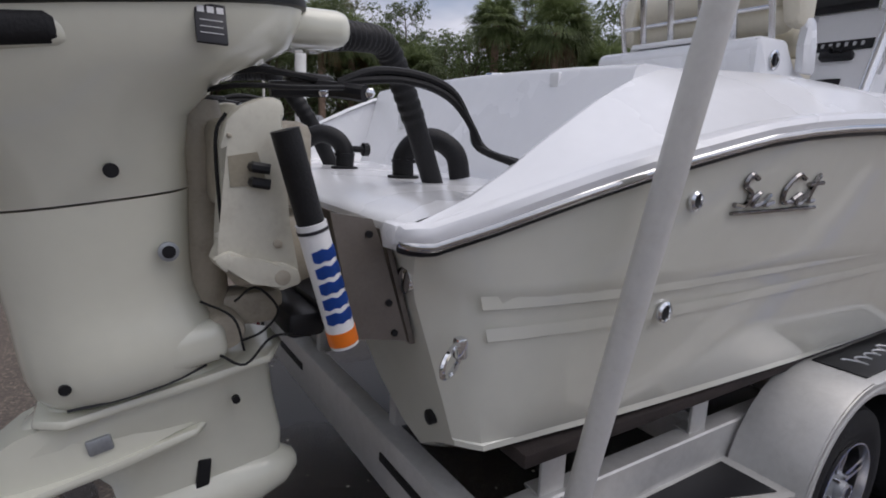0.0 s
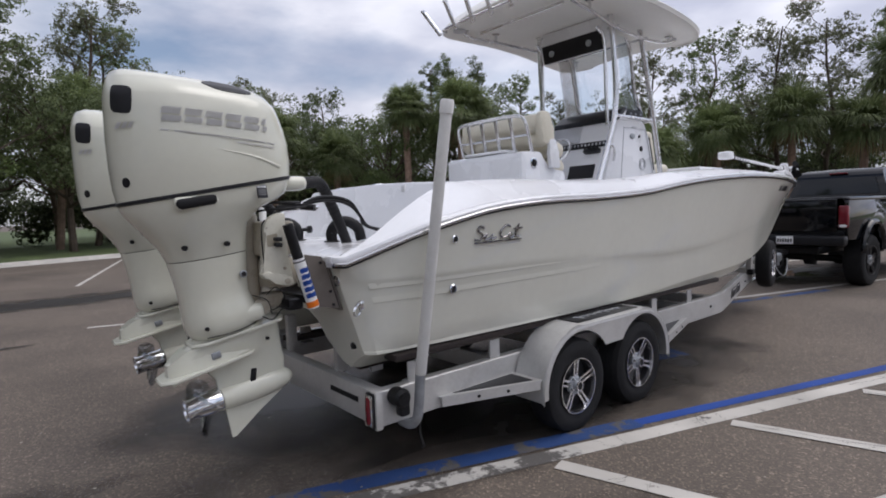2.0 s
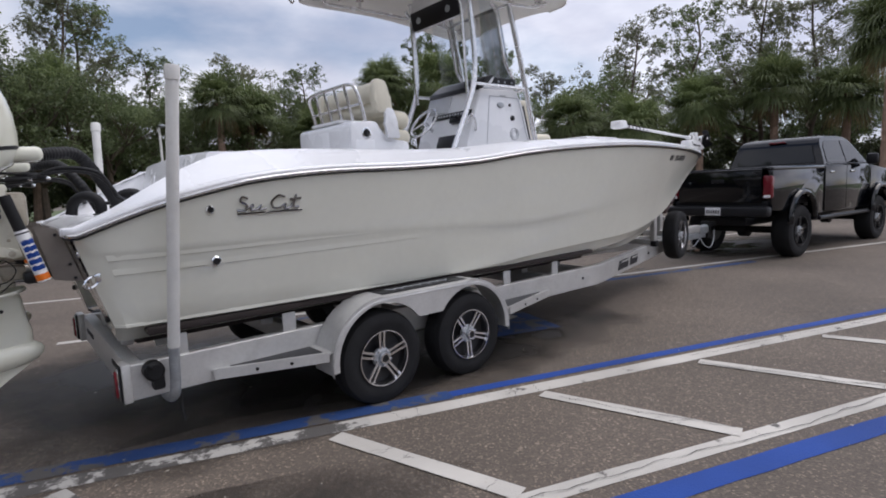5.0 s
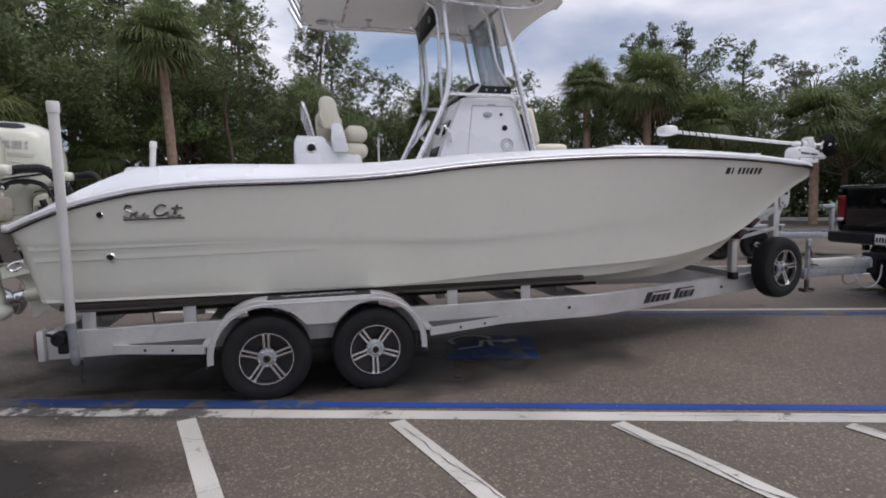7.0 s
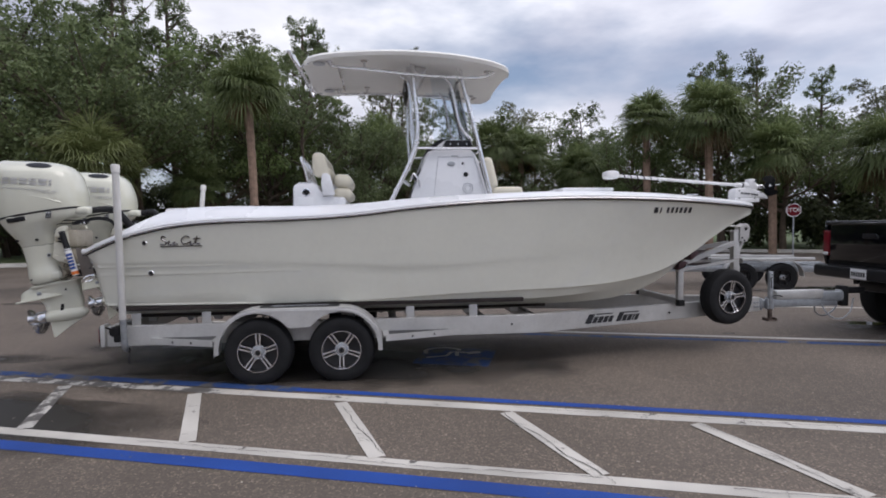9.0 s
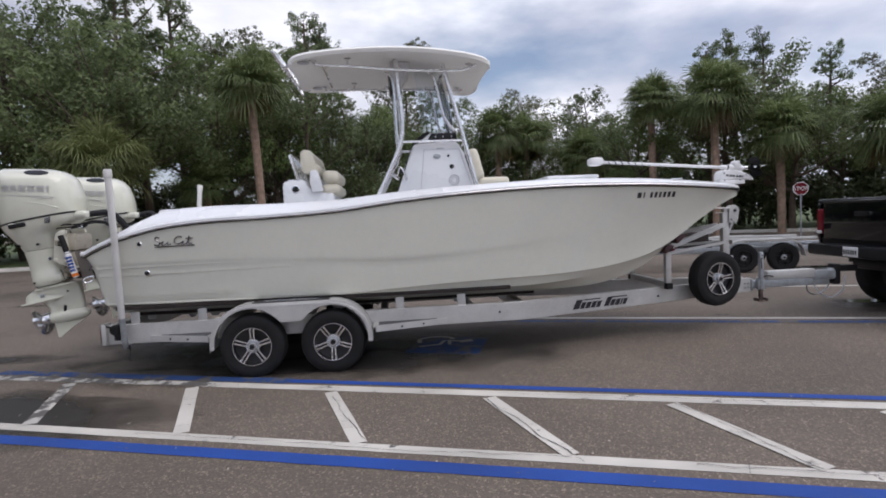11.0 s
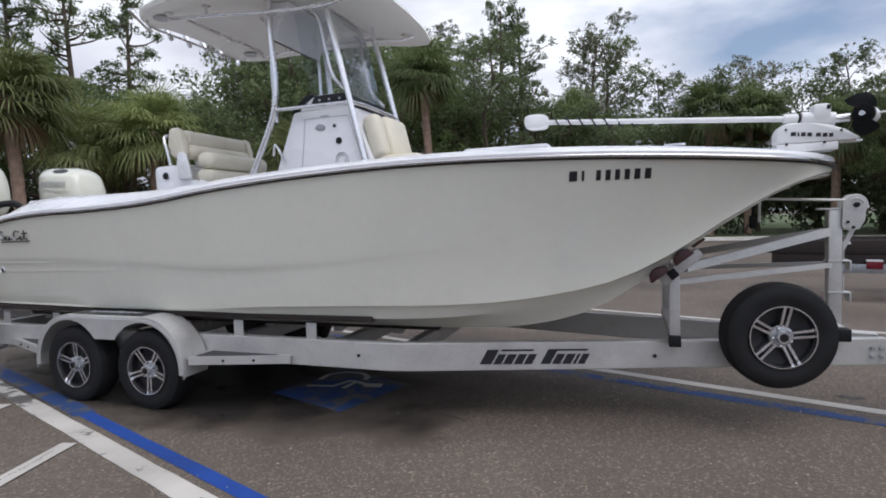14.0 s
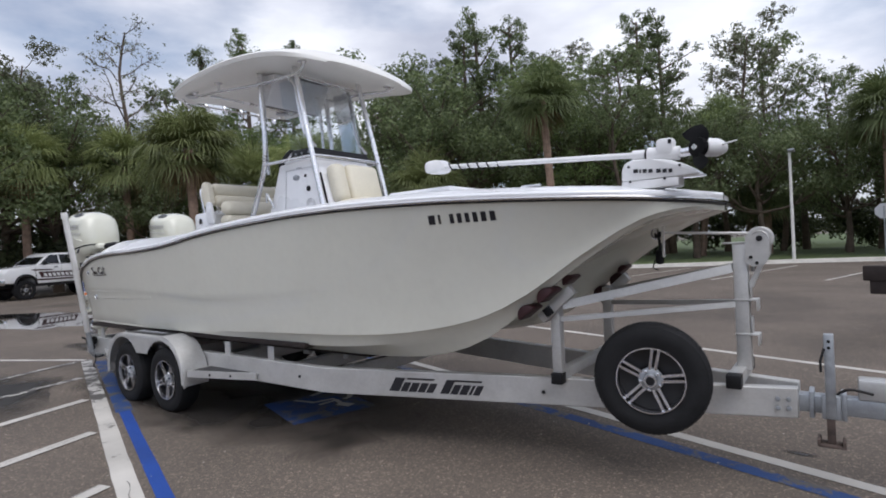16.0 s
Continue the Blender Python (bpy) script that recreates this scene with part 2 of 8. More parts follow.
M_ASPHALT = asphalt_material()
M_WHITE_LINE = paint_line_material("white_road_paint", (0.60, 0.57, 0.52), 0.345)
M_WORN_LINE = paint_line_material("worn_white_road_paint", (0.55, 0.53, 0.49), 0.475)
M_BLUE_LINE = paint_line_material("blue_road_paint", (0.009, 0.060, 0.31), 0.31)
M_FADED_BLUE = paint_line_material("faded_blue_road_paint", (0.018, 0.060, 0.20), 0.45)
M_GEL = make("gelcoat", (0.715, 0.71, 0.625), 0.22, 0, 0.03, 1.2, coat=0.6, dirt=0.10, dirt_col=(0.42, 0.40, 0.34))
M_DECK = make("white_deck_gelcoat", (0.83, 0.835, 0.85), 0.28, 0, 0.03, 1.5, coat=0.4)
M_COWL = make("cream_cowl_paint", (0.66, 0.655, 0.55), 0.20, 0, 0.03, 2.0, coat=0.7)
M_TOPGEL = make("hard_top_gelcoat", (0.86, 0.845, 0.80), 0.35, 0, 0.03, 1.5, coat=0.2, dirt=0.12, dirt_col=(0.5, 0.46, 0.40))
M_CRACK = make("crack_fill", (0.03, 0.028, 0.026), 0.9, 0, 0.3, 8)
M_CREAM = make("cream_vinyl", (0.71, 0.665, 0.54), 0.5, 0, 0.06, 4, bump=0.15, bscale=180)
M_CAST = make("cream_casting", (0.60, 0.58, 0.485), 0.34, 0, 0.07, 6, dirt=0.32, dirt_col=(0.18, 0.12, 0.07))
# mid-dark casting: dirt, plus the shade behind the clamp bracket painted in
M_CASTMID = make("shaded_weathered_casting", (0.40, 0.36, 0.285), 0.42, 0, 0.12, 7, dirt=0.5, dirt_col=(0.12, 0.08, 0.05))
M_CASTDARK = make("shaded_stained_casting", (0.30, 0.27, 0.20), 0.5, 0, 0.15, 8, dirt=0.6, dirt_col=(0.10, 0.07, 0.05))
M_BLACK = make("black_rubber", (0.012, 0.012, 0.013), 0.5, 0, 0.3, 6, bump=0.2, bscale=150)
M_TYRE = make("tyre_rubber", (0.013, 0.013, 0.014), 0.75, 0, 0.35, 8, bump=0.3, bscale=120)
M_TRIMBLK = make("black_plastic", (0.015, 0.015, 0.017), 0.35, 0, 0.2, 5)
M_CHROME = make("chrome", (0.75, 0.76, 0.78), 0.08, 1.0, 0.05, 5)
M_STEEL = make("polished_tube", (0.80, 0.80, 0.81), 0.26, 0.85, 0.06, 5)
M_ALU = make("trailer_aluminium", (0.545, 0.54, 0.525), 0.44, 0.45, 0.10, 3, dirt=0.35, dirt_col=(0.3, 0.29, 0.28))
M_GALV = make("galvanised_steel", (0.38, 0.40, 0.42), 0.5, 0.7, 0.2, 12, dirt=0.3, dirt_col=(0.2, 0.2, 0.2))
M_PLATE = make("brushed_plate", (0.15, 0.13, 0.112), 0.5, 0.1, 0.14, 8)
M_RIM = make("machined_rim", (0.70, 0.70, 0.72), 0.25, 1.0, 0.06, 6)
M_RIMBLK = make("black_rim", (0.02, 0.02, 0.022), 0.35, 0.2, 0.2, 6)
M_PVC = make("white_pvc", (0.72, 0.71, 0.68), 0.4, 0, 0.06, 4, dirt=0.3, dirt_col=(0.4, 0.36, 0.3))
M_BUNK = make("bunk_carpet", (0.03, 0.022, 0.02), 0.95, 0, 0.3, 10, bump=0.5, bscale=300)
M_MAROON = make("maroon_roller", (0.034, 0.007, 0.009), 0.5, 0, 0.2, 8)
M_RED = make("red_lens", (0.15, 0.008, 0.016), 0.2, 0, 0.2, 10, coat=0.3)
M_TRUCK = make("black_car_paint", (0.002, 0.0025, 0.004), 0.10, 0, 0.2, 2, coat=0.45)
M_CARWHITE = make("white_car_paint", (0.82, 0.82, 0.82), 0.2, 0, 0.04, 2, coat=0.6)
M_TRUCK.node_tree.nodes["Principled BSDF"].inputs["Specular IOR Level"].default_value = 0.3
M_TINT = make("tinted_glass", (0.008, 0.009, 0.010), 0.04, 0, 0.1, 2)
M_GLASS = glass_material("clear_acrylic", (0.86, 0.90, 0.93), 1.1)
M_BARK = make("bark", (0.10, 0.075, 0.055), 0.9, 0, 0.35, 3, bump=0.8, bscale=14, rand=0.25)
M_PALMBARK = make("palm_trunk", (0.27, 0.185, 0.135), 0.9, 0, 0.3, 4, bump=0.9, bscale=20, rand=0.2)
M_LEAF = leaf_material("oak_leaves", (0.085, 0.115, 0.046), (0.195, 0.240, 0.108))
M_LEAF2 = leaf_material("bright_leaves", (0.095, 0.142, 0.044), (0.22, 0.285, 0.105))
M_LEAF3 = leaf_material("dull_leaves", (0.110, 0.118, 0.070), (0.20, 0.21, 0.125))
M_NEEDLE = leaf_material("pine_needles", (0.072, 0.100, 0.042), (0.17, 0.215, 0.092))
M_PALM = leaf_material("palm_fronds", (0.105, 0.140, 0.054), (0.235, 0.285, 0.122), 0.5)
M_PALMPALE = leaf_material("pale_palm_fronds", (0.15, 0.18, 0.062), (0.32, 0.36, 0.150), 0.5)
M_DRYPALM = leaf_material("dry_palm_fronds", (0.16, 0.11, 0.055), (0.30, 0.22, 0.11))
M_UNDER = leaf_material("undergrowth_leaves", (0.033, 0.042, 0.021), (0.100, 0.120, 0.052))
M_GRASS = make("grass", (0.075, 0.105, 0.035), 0.9, 0, 0.4, 1.2, bump=0.8, bscale=60)
M_KERB = make("kerb_concrete", (0.52, 0.50, 0.46), 0.85, 0, 0.15, 3, bump=0.4, bscale=60, dirt=0.3)
# dark enough to paint the trailer's ground shade as well as damp
M_DAMP_SHADE = damp_shade_material("wet_shaded_asphalt", (0.030, 0.027, 0.025), 0.42, 0.82)
M_PUDDLE = make("puddle_water", (0.05, 0.05, 0.05), 0.03, 0, 0.2, 1, coat=1.0)
M_INK = make("dark_ink", (0.012, 0.012, 0.016), 0.5, 0, 0.1, 10)
M_BLUEINK = make("blue_print", (0.02, 0.09, 0.42), 0.35, 0, 0.1, 10)
M_ORANGE = make("orange_print", (0.75, 0.17, 0.01), 0.35, 0, 0.1, 10)
M_WHITEP = make("white_print", (0.75, 0.75, 0.75), 0.35, 0, 0.04, 10)
M_CHIP = make("pale_chip", (0.42, 0.38, 0.32), 0.8, 0, 0.4, 9)
M_RAIL = make("rub_rail_steel", (0.60, 0.59, 0.58), 0.10, 1.0, 0.10, 5)
M_PLATECHROME = make("dark_chrome", (0.30, 0.29, 0.29), 0.14, 1.0, 0.10, 6)
M_EMBOSS = make("embossed_silver_print", (0.63, 0.625, 0.61), 0.32, 0.0, 0.05, 10)
M_RUST = make("rusted_steel", (0.085, 0.062, 0.052), 0.8, 0.1, 0.4, 14, bump=0.4, bscale=60)
M_SILVERP = make("silver_print", (0.62, 0.62, 0.62), 0.25, 0.0, 0.05, 10)
for dull in (M_BLACK, M_TRIMBLK, M_TYRE):
    dull.node_tree.nodes["Principled BSDF"].inputs["Specular IOR Level"].default_value = 0.25
M_GREYP = make("silver_grey_print", (0.52, 0.53, 0.55), 0.3, 0.2, 0.05, 10)


# ---- building helpers ----
ORIGIN = {}
RIG = pose(0, 0.03, 0, 0, 0, 1.5)


def thing(name, base=(0, 0, 0), label="", category="", group="", kind="", at=None):
    """An Empty at the base of a thing; its parts are written in the coordinates of `at`."""
    ob = new(name)
    ob.empty_display_size = 0.2
    ob.matrix_world = (at if at is not None else RIG) @ Matrix.Translation(base)
    ORIGIN[ob.name] = Vector(base)
    return tagged(ob, label, category, group, kind)


def root_of(ob):
    while ob.parent:
        ob = ob.parent
    return ob


def part(name, bm, material, parent=None, label="", smooth=True, angle=35):
    if parent is not None:
        base = ORIGIN.get(root_of(parent).name)
        if base is not None:
            bmesh.ops.translate(bm, vec=-base, verts=bm.verts)
    bmesh.ops.recalc_face_normals(bm, faces=bm.faces)
    if smooth:
        lim = radians(angle)
        for f in bm.faces:
            f.smooth = True
        for e in bm.edges:
            if len(e.link_faces) != 2 or e.calc_face_angle(0) > lim:
                e.smooth = False
    me = bpy.data.meshes.new(name)
    bm.to_mesh(me)
    bm.free()
    for m in material if isinstance(material, (list, tuple)) else (material,):
        me.materials.append(m)
    ob = new(name, me)
    if parent is not None:
        ob.parent = parent
    if label:
        ob["label"] = label
    return ob


def B():
    return bmesh.new()


def box(bm, c, s, bevel=0.0, turn=None, seg=2):
    m = Matrix.Translation(c) @ (turn.to_4x4() if turn is not None else Matrix.Identity(4)) @ Matrix.Diagonal((*s, 1))
    vs = bmesh.ops.create_cube(bm, size=1, matrix=m)["verts"]
    if bevel:
        es = list({e for v in vs for e in v.link_edges})
        bmesh.ops.bevel(bm, geom=es, offset=bevel, segments=seg, affect="EDGES", profile=0.5)
    return bm


def rings(bm, loops, closed=True, caps=(True, True)):
    """Skin a row of loops with the same number of points."""
    vs = [[bm.verts.new(p) for p in lp] for lp in loops]
    n = len(vs[0])
    for a, b in zip(vs, vs[1:]):
        for i in range(n if closed else n - 1):
            j = (i + 1) % n
            q = [a[i], a[j], b[j], b[i]]
            try:
                bm.faces.new(q)
            except ValueError:
                pass
    if closed:
        for flag, lp in zip(caps, (vs[0], vs[-1])):
            if flag:
                bm.faces.new(lp)
    return vs


def curve_points(pts, n=8):
    """A smooth line through points."""
    p = [Vector(q) for q in pts]
    p = [2 * p[0] - p[1], *p, 2 * p[-1] - p[-2]]
    out = []
    for i in range(1, len(p) - 2):
        a, b, c, d = p[i - 1:i + 3]
        for k in range(n):
            u = k / n
            out.append(0.5 * ((2 * b) + (c - a) * u + (2 * a - 5 * b + 4 * c - d) * u * u + (3 * b - 3 * c + d - a) * u ** 3))
    out.append(p[-2])
    return out


def pipe(bm, pts, r, n=10, smooth=0, caps=True):
    pts = curve_points(pts, smooth) if smooth else [Vector(p) for p in pts]
    rad = r if isinstance(r, (list, tuple)) else [r] * len(pts)
    if len(rad) != len(pts):
        rad = [rad[0] + (rad[-1] - rad[0]) * i / (len(pts) - 1) for i in range(len(pts))]
    d = (pts[1] - pts[0]).normalized()
    u = d.orthogonal().normalized()
    loops = []
    for i, p in enumerate(pts):
        a = (pts[min(i + 1, len(pts) - 1)] - pts[max(i - 1, 0)]).normalized()
        u = (u - a * u.dot(a)).normalized()
        v = a.cross(u)
        loops.append([p + (u * math.cos(2 * math.pi * k / n) + v * math.sin(2 * math.pi * k / n)) * rad[i] for k in range(n)])
    rings(bm, loops, True, (caps, caps))
    return bm


def prism(bm, poly, axis, a, b, bevel=0.0):
    """A flat outline pushed along an axis; outline pairs are the other two coordinates in order."""
    def put(p, w):
        return {"x": (w, p[0], p[1]), "y": (p[0], w, p[1]), "z": (p[0], p[1], w)}[axis]
    lo, hi = [bm.verts.new(put(p, a)) for p in poly], [bm.verts.new(put(p, b)) for p in poly]
    n = len(poly)
    bm.faces.new(lo)
    bm.faces.new(hi)
    for i in range(n):
        bm.faces.new((lo[i], lo[(i + 1) % n], hi[(i + 1) % n], hi[i]))
    if bevel:
        es = list({e for v in lo + hi for e in v.link_edges})
        bmesh.ops.bevel(bm, geom=es, offset=bevel, segments=2, affect="EDGES", profile=0.5)
    return bm


def lathe(bm, prof, c, axis, n=32, close=True):
    """Turn a profile of (radius, along) pairs round an axis."""
    c = Vector(c)
    ax = {"x": (Vector((1, 0, 0)), Vector((0, 1, 0)), Vector((0, 0, 1))), "y": (Vector((0, 1, 0)), Vector((1, 0, 0)), Vector((0, 0, 1))),
          "z": (Vector((0, 0, 1)), Vector((1, 0, 0)), Vector((0, 1, 0)))}[axis]
    loops = [[c + ax[0] * h + (ax[1] * math.cos(2 * math.pi * k / n) + ax[2] * math.sin(2 * math.pi * k / n)) * r for k in range(n)] for r, h in prof]
    rings(bm, loops, True, (close, close))
    return bm


def interp(x, table):
    """Smooth value at x from (x, value) pairs."""
    if x <= table[0][0]:
        return table[0][1]
    for i in range(len(table) - 1):
        (x0, y0), (x1, y1) = table[i], table[i + 1]
        if x <= x1:
            def slope(k):
                if k <= 0 or k >= len(table) - 1:
                    return (table[min(k + 1, len(table) - 1)][1] - table[max(k - 1, 0)][1]) / (table[min(k + 1, len(table) - 1)][0] - table[max(k - 1, 0)][0])
                return (table[k + 1][1] - table[k - 1][1]) / (table[k + 1][0] - table[k - 1][0])
            h, u = x1 - x0, (x - x0) / (x1 - x0)
            return (2 * u ** 3 - 3 * u ** 2 + 1) * y0 + (u ** 3 - 2 * u ** 2 + u) * h * slope(i) + (-2 * u ** 3 + 3 * u ** 2) * y1 + (u ** 3 - u ** 2) * h * slope(i + 1)
    return table[-1][1]


# ---- ground ----
WORLD = Matrix.Identity(4)
bm = B()
bmesh.ops.create_grid(bm, x_segments=1, y_segments=1, size=400)
tagged(part("ground", bm, M_ASPHALT), "weathered grey-brown asphalt of a boat ramp parking lot", "ground", kind="structure")

D_LINE, N_LINE = Vector((0.957, -0.290, 0)), Vector((0.290, 0.957, 0))


def stripe(name, a, b, width, material, label, z=0.004):
    a, b = Vector((*a, 0)), Vector((*b, 0))
    d = (b - a).normalized()
    s = Vector((-d.y, d.x, 0)) * width / 2
    bm = B()
    n = max(2, int((b - a).length / 0.25))
    lo, hi = [], []
    for i in range(n + 1):
        p = a + (b - a) * i / n
        w = 1 + 0.10 * noise.noise(p * 3.1)
        lo.append(bm.verts.new((*(p - s * w).xy, z)))
        hi.append(bm.verts.new((*(p + s * (1 + 0.10 * noise.noise(p * 2.7 + Vector((9, 3, 1))))).xy, z)))
    for i in range(n):
        bm.faces.new((lo[i], lo[i + 1], hi[i + 1], hi[i]))
    return tagged(part(name, bm, material, smooth=False), label, "road marking", kind="structure")


def along(p, s):
    return (p[0] + D_LINE.x * s, p[1] + D_LINE.y * s)


W_LAB, B_LAB = "worn white painted parking stripe on asphalt", "blue painted accessible-bay border stripe on asphalt"
L1, K1 = (1.43, -1.345), (1.82, -2.86)
stripe("white_stripe", along(L1, -3.3), along(L1, 0.3), 0.16, M_WORN_LINE, "badly chipped white parking stripe on asphalt")
stripe("white_stripe", along(L1, 0.3), along(L1, 11.5), 0.16, M_WHITE_LINE, W_LAB)
b1 = (L1[0] + N_LINE.x * 0.20, L1[1] + N_LINE.y * 0.20)
stripe("blue_stripe", along(b1, -3.0), along(b1, 1.0), 0.17, M_FADED_BLUE, "faded blue accessible-bay border stripe on asphalt")
stripe("blue_stripe", along(b1, 1.0), along(b1, 11.5), 0.11, M_BLUE_LINE, B_LAB)
stripe("white_stripe", along(K1, -3.2), along(K1, 11.0), 0.13, M_WHITE_LINE, W_LAB)
b2 = (K1[0] - N_LINE.x * 0.25, K1[1] - N_LINE.y * 0.25)
stripe("blue_stripe", along(b2, -3.2), along(b2, 11.0), 0.16, M_BLUE_LINE, B_LAB)
for k in range(-2, 7):
    a, b = along((1.42, -1.48), 1.61 * k), along((1.83, -2.80), 1.60 * k)
    stripe("hatch_stripe", a, b, 0.13, M_WORN_LINE if k < 0 else M_WHITE_LINE, "cracked white diagonal hatch stripe on asphalt", 0.0082)
stripe("white_stripe", (-5.3, -2.05), (-1.75, -0.40), 0.10, M_WHITE_LINE, W_LAB)
L2 = (6.82, 1.02)
stripe("white_stripe", along(L2, -7.0), along(L2, 14.0), 0.12, M_WHITE_LINE, W_LAB)
b3 = (L2[0] - N_LINE.x * 0.27, L2[1] - N_LINE.y * 0.27)
stripe("blue_stripe", along(b3, -5.0), along(b3, 4.0), 0.14, M_FADED_BLUE, "faded blue accessible-bay border stripe on asphalt")
stripe("white_stripe", along((7.2, 4.45), -8.0), along((7.2, 4.45), 10.0), 0.11, M_WHITE_LINE, W_LAB)
stripe("white_stripe", (0.0, 13.8), (2.5, 23.6), 0.11, M_WHITE_LINE, W_LAB)
stripe("white_stripe", (4.8, 16.8), (6.7, 24.6), 0.11, M_WHITE_LINE, W_LAB)
stripe("white_stripe", (8.1, 16.5), (9.2, 20.5), 0.11, M_WHITE_LINE, W_LAB)
stripe("white_stripe", (-4.5, 12.5), (-2.1, 21.6), 0.11, M_WHITE_LINE, W_LAB)

# blue square with the white wheeled-chair pictogram, as plain strokes
bm = B()
c0 = Vector((4.35, -0.20, 0))
q = [c0 + D_LINE * (sx * 0.48 - 0.06) + N_LINE * (sy * 0.46 - 0.01) for sx, sy in ((-1, -1), (1, -1), (1, 1), (-1, 1))]
bm.faces.new([bm.verts.new((p.x, p.y, 0.004)) for p in q])
tagged(part("marking_square", bm, M_FADED_BLUE, smooth=False), "faded blue accessible-bay square painted on asphalt", "road marking", kind="structure")
bm = B()


def stroke(bm, pts, w, z):
    pts = [Vector((*p, 0)) for p in pts]
    lo, hi = [], []
    for i, p in enumerate(pts):
        d = (pts[min(i + 1, len(pts) - 1)] - pts[max(i - 1, 0)]).normalized()
        s = Vector((-d.y, d.x, 0)) * w / 2
        lo.append(bm.verts.new((p.x - s.x, p.y - s.y, z)))
        hi.append(bm.verts.new((p.x + s.x, p.y + s.y, z)))
    for i in range(len(pts) - 1):
        bm.faces.new((lo[i], lo[i + 1], hi[i + 1], hi[i]))


def curve_xy(pts, n):
    return [(p.x, p.y) for p in curve_points([(*q, 0) for q in pts], n)]


def on_square(u, v):
    p = c0 + D_LINE * u + N_LINE * v
    return (p.x, p.y)


stroke(bm, curve_xy([on_square(-0.07, 0.30), on_square(-0.12, 0.39), on_square(-0.27, 0.44), on_square(-0.43, 0.39), on_square(-0.53, 0.24), on_square(-0.48, 0.06)], 5), 0.060, 0.008)
stroke(bm, [on_square(0.10, 0.19), on_square(-0.08, 0.21), on_square(-0.17, 0.20), on_square(-0.185, -0.02), on_square(-0.43, -0.15)], 0.055, 0.0081)
stroke(bm, [on_square(-0.09, 0.19), on_square(-0.05, -0.01)], 0.050, 0.0082)
stroke(bm, [on_square(0.06, 0.17), on_square(0.13, 0.21), on_square(0.22, 0.25)], 0.110, 0.0083)
tagged(part("marking_symbol", bm, M_WHITE_LINE, smooth=False), "worn white accessible-bay pictogram strokes on asphalt", "road marking", kind="structure")

# cracks through the paint
def crack(name, a, b, seed, z, w=0.007):
    rng = random.Random(seed)
    a, b = Vector(a), Vector(b)
    d = (b - a).normalized()
    s = Vector((-d.y, d.x))
    n = max(6, int((b - a).length / 0.07))
    off, pts = 0.0, []
    for i in range(n + 1):
        off = off * 0.86 + rng.uniform(-0.016, 0.016)
        p = a + (b - a) * i / n + s * off
        pts.append((p.x, p.y))
    bm = B()
    lo, hi = [], []
    for i, p in enumerate(pts):
        ww = w * rng.uniform(0.25, 1.0) / 2
        lo.append(bm.verts.new((p[0] - s.x * ww, p[1] - s.y * ww, z)))
        hi.append(bm.verts.new((p[0] + s.x * ww, p[1] + s.y * ww, z)))
    for i in range(len(pts) - 1):
        bm.faces.new((lo[i], lo[i + 1], hi[i + 1], hi[i]))
    return tagged(part(name, bm, M_CRACK, smooth=False), "thin jagged crack through the painted asphalt", "crack", kind="structure")


crack("pavement_crack", along(K1, -0.4), along(K1, 3.2), 1, 0.0125)
crack("pavement_crack", along(K1, 4.0), along(K1, 7.5), 2, 0.0125)
crack("pavement_crack", along((1.46, -1.62), 1.61), along((1.86, -2.75), 1.60), 3, 0.0125)
crack("pavement_crack", along((1.40, -1.50), 3.22), along((1.83, -2.80), 3.20), 4, 0.0125, 0.010)
crack("pavement_crack", along((1.44, -1.50), 4.83), along((1.80, -2.80), 4.80), 5, 0.0125)
crack("pavement_crack", along(L1, 3.3), along(L1, 6.2), 6, 0.0125, 0.006)
crack("pavement_crack", (6.1, -2.9), (6.6, -4.2), 7, 0.0125)

crack_rng = random.Random(41)
for k in range(26):
    base, width = ((L1, 0.16), (K1, 0.13))[k % 2]
    u = crack_rng.uniform(0.3, 9.5)
    p, d = Vector(along(base, u)), crack_rng.uniform(-0.5, 0.5)
    across = (N_LINE.xy * math.cos(d) + D_LINE.xy * math.sin(d)) * width * crack_rng.uniform(0.45, 0.62)
    crack("pavement_crack", p - across, p + across, 100 + k, 0.0125, 0.0045)
for k in range(0, 6):
    a, b = Vector(along((1.42, -1.48), 1.61 * k)), Vector(along((1.83, -2.80), 1.60 * k))
    for j in range(4):
        p = a + (b - a) * crack_rng.uniform(0.06, 0.94)
        across = D_LINE.xy * crack_rng.uniform(0.05, 0.085) + N_LINE.xy * crack_rng.uniform(-0.04, 0.04)
        crack("pavement_crack", p - across, p + across, 200 + 4 * k + j, 0.0125, 0.004)

# damp stains, painted trailer shade, a puddle and an oil spot on the asphalt
def patch_shape(name, c, size, turn, material, label, z, seed, rough=0.35):
    bm = B()
    rot = Matrix.Rotation(radians(turn), 3, "Z")
    pts = []
    for k in range(56):
        a = 2 * math.pi * k / 56
        w = 1 + rough * noise.noise(Vector((math.cos(a) * 1.6, math.sin(a) * 1.6, seed * 3.7))) + 0.5 * rough * noise.noise(Vector((math.cos(a) * 5, math.sin(a) * 5, seed)))
        p = rot @ Vector((size[0] / 2 * w * math.cos(a), size[1] / 2 * w * math.sin(a), 0))
        pts.append(bm.verts.new((c[0] + p.x, c[1] + p.y, z)))
    bm.faces.new(pts)
    return tagged(part(name, bm, material, smooth=False), label, "stain", kind="structure")


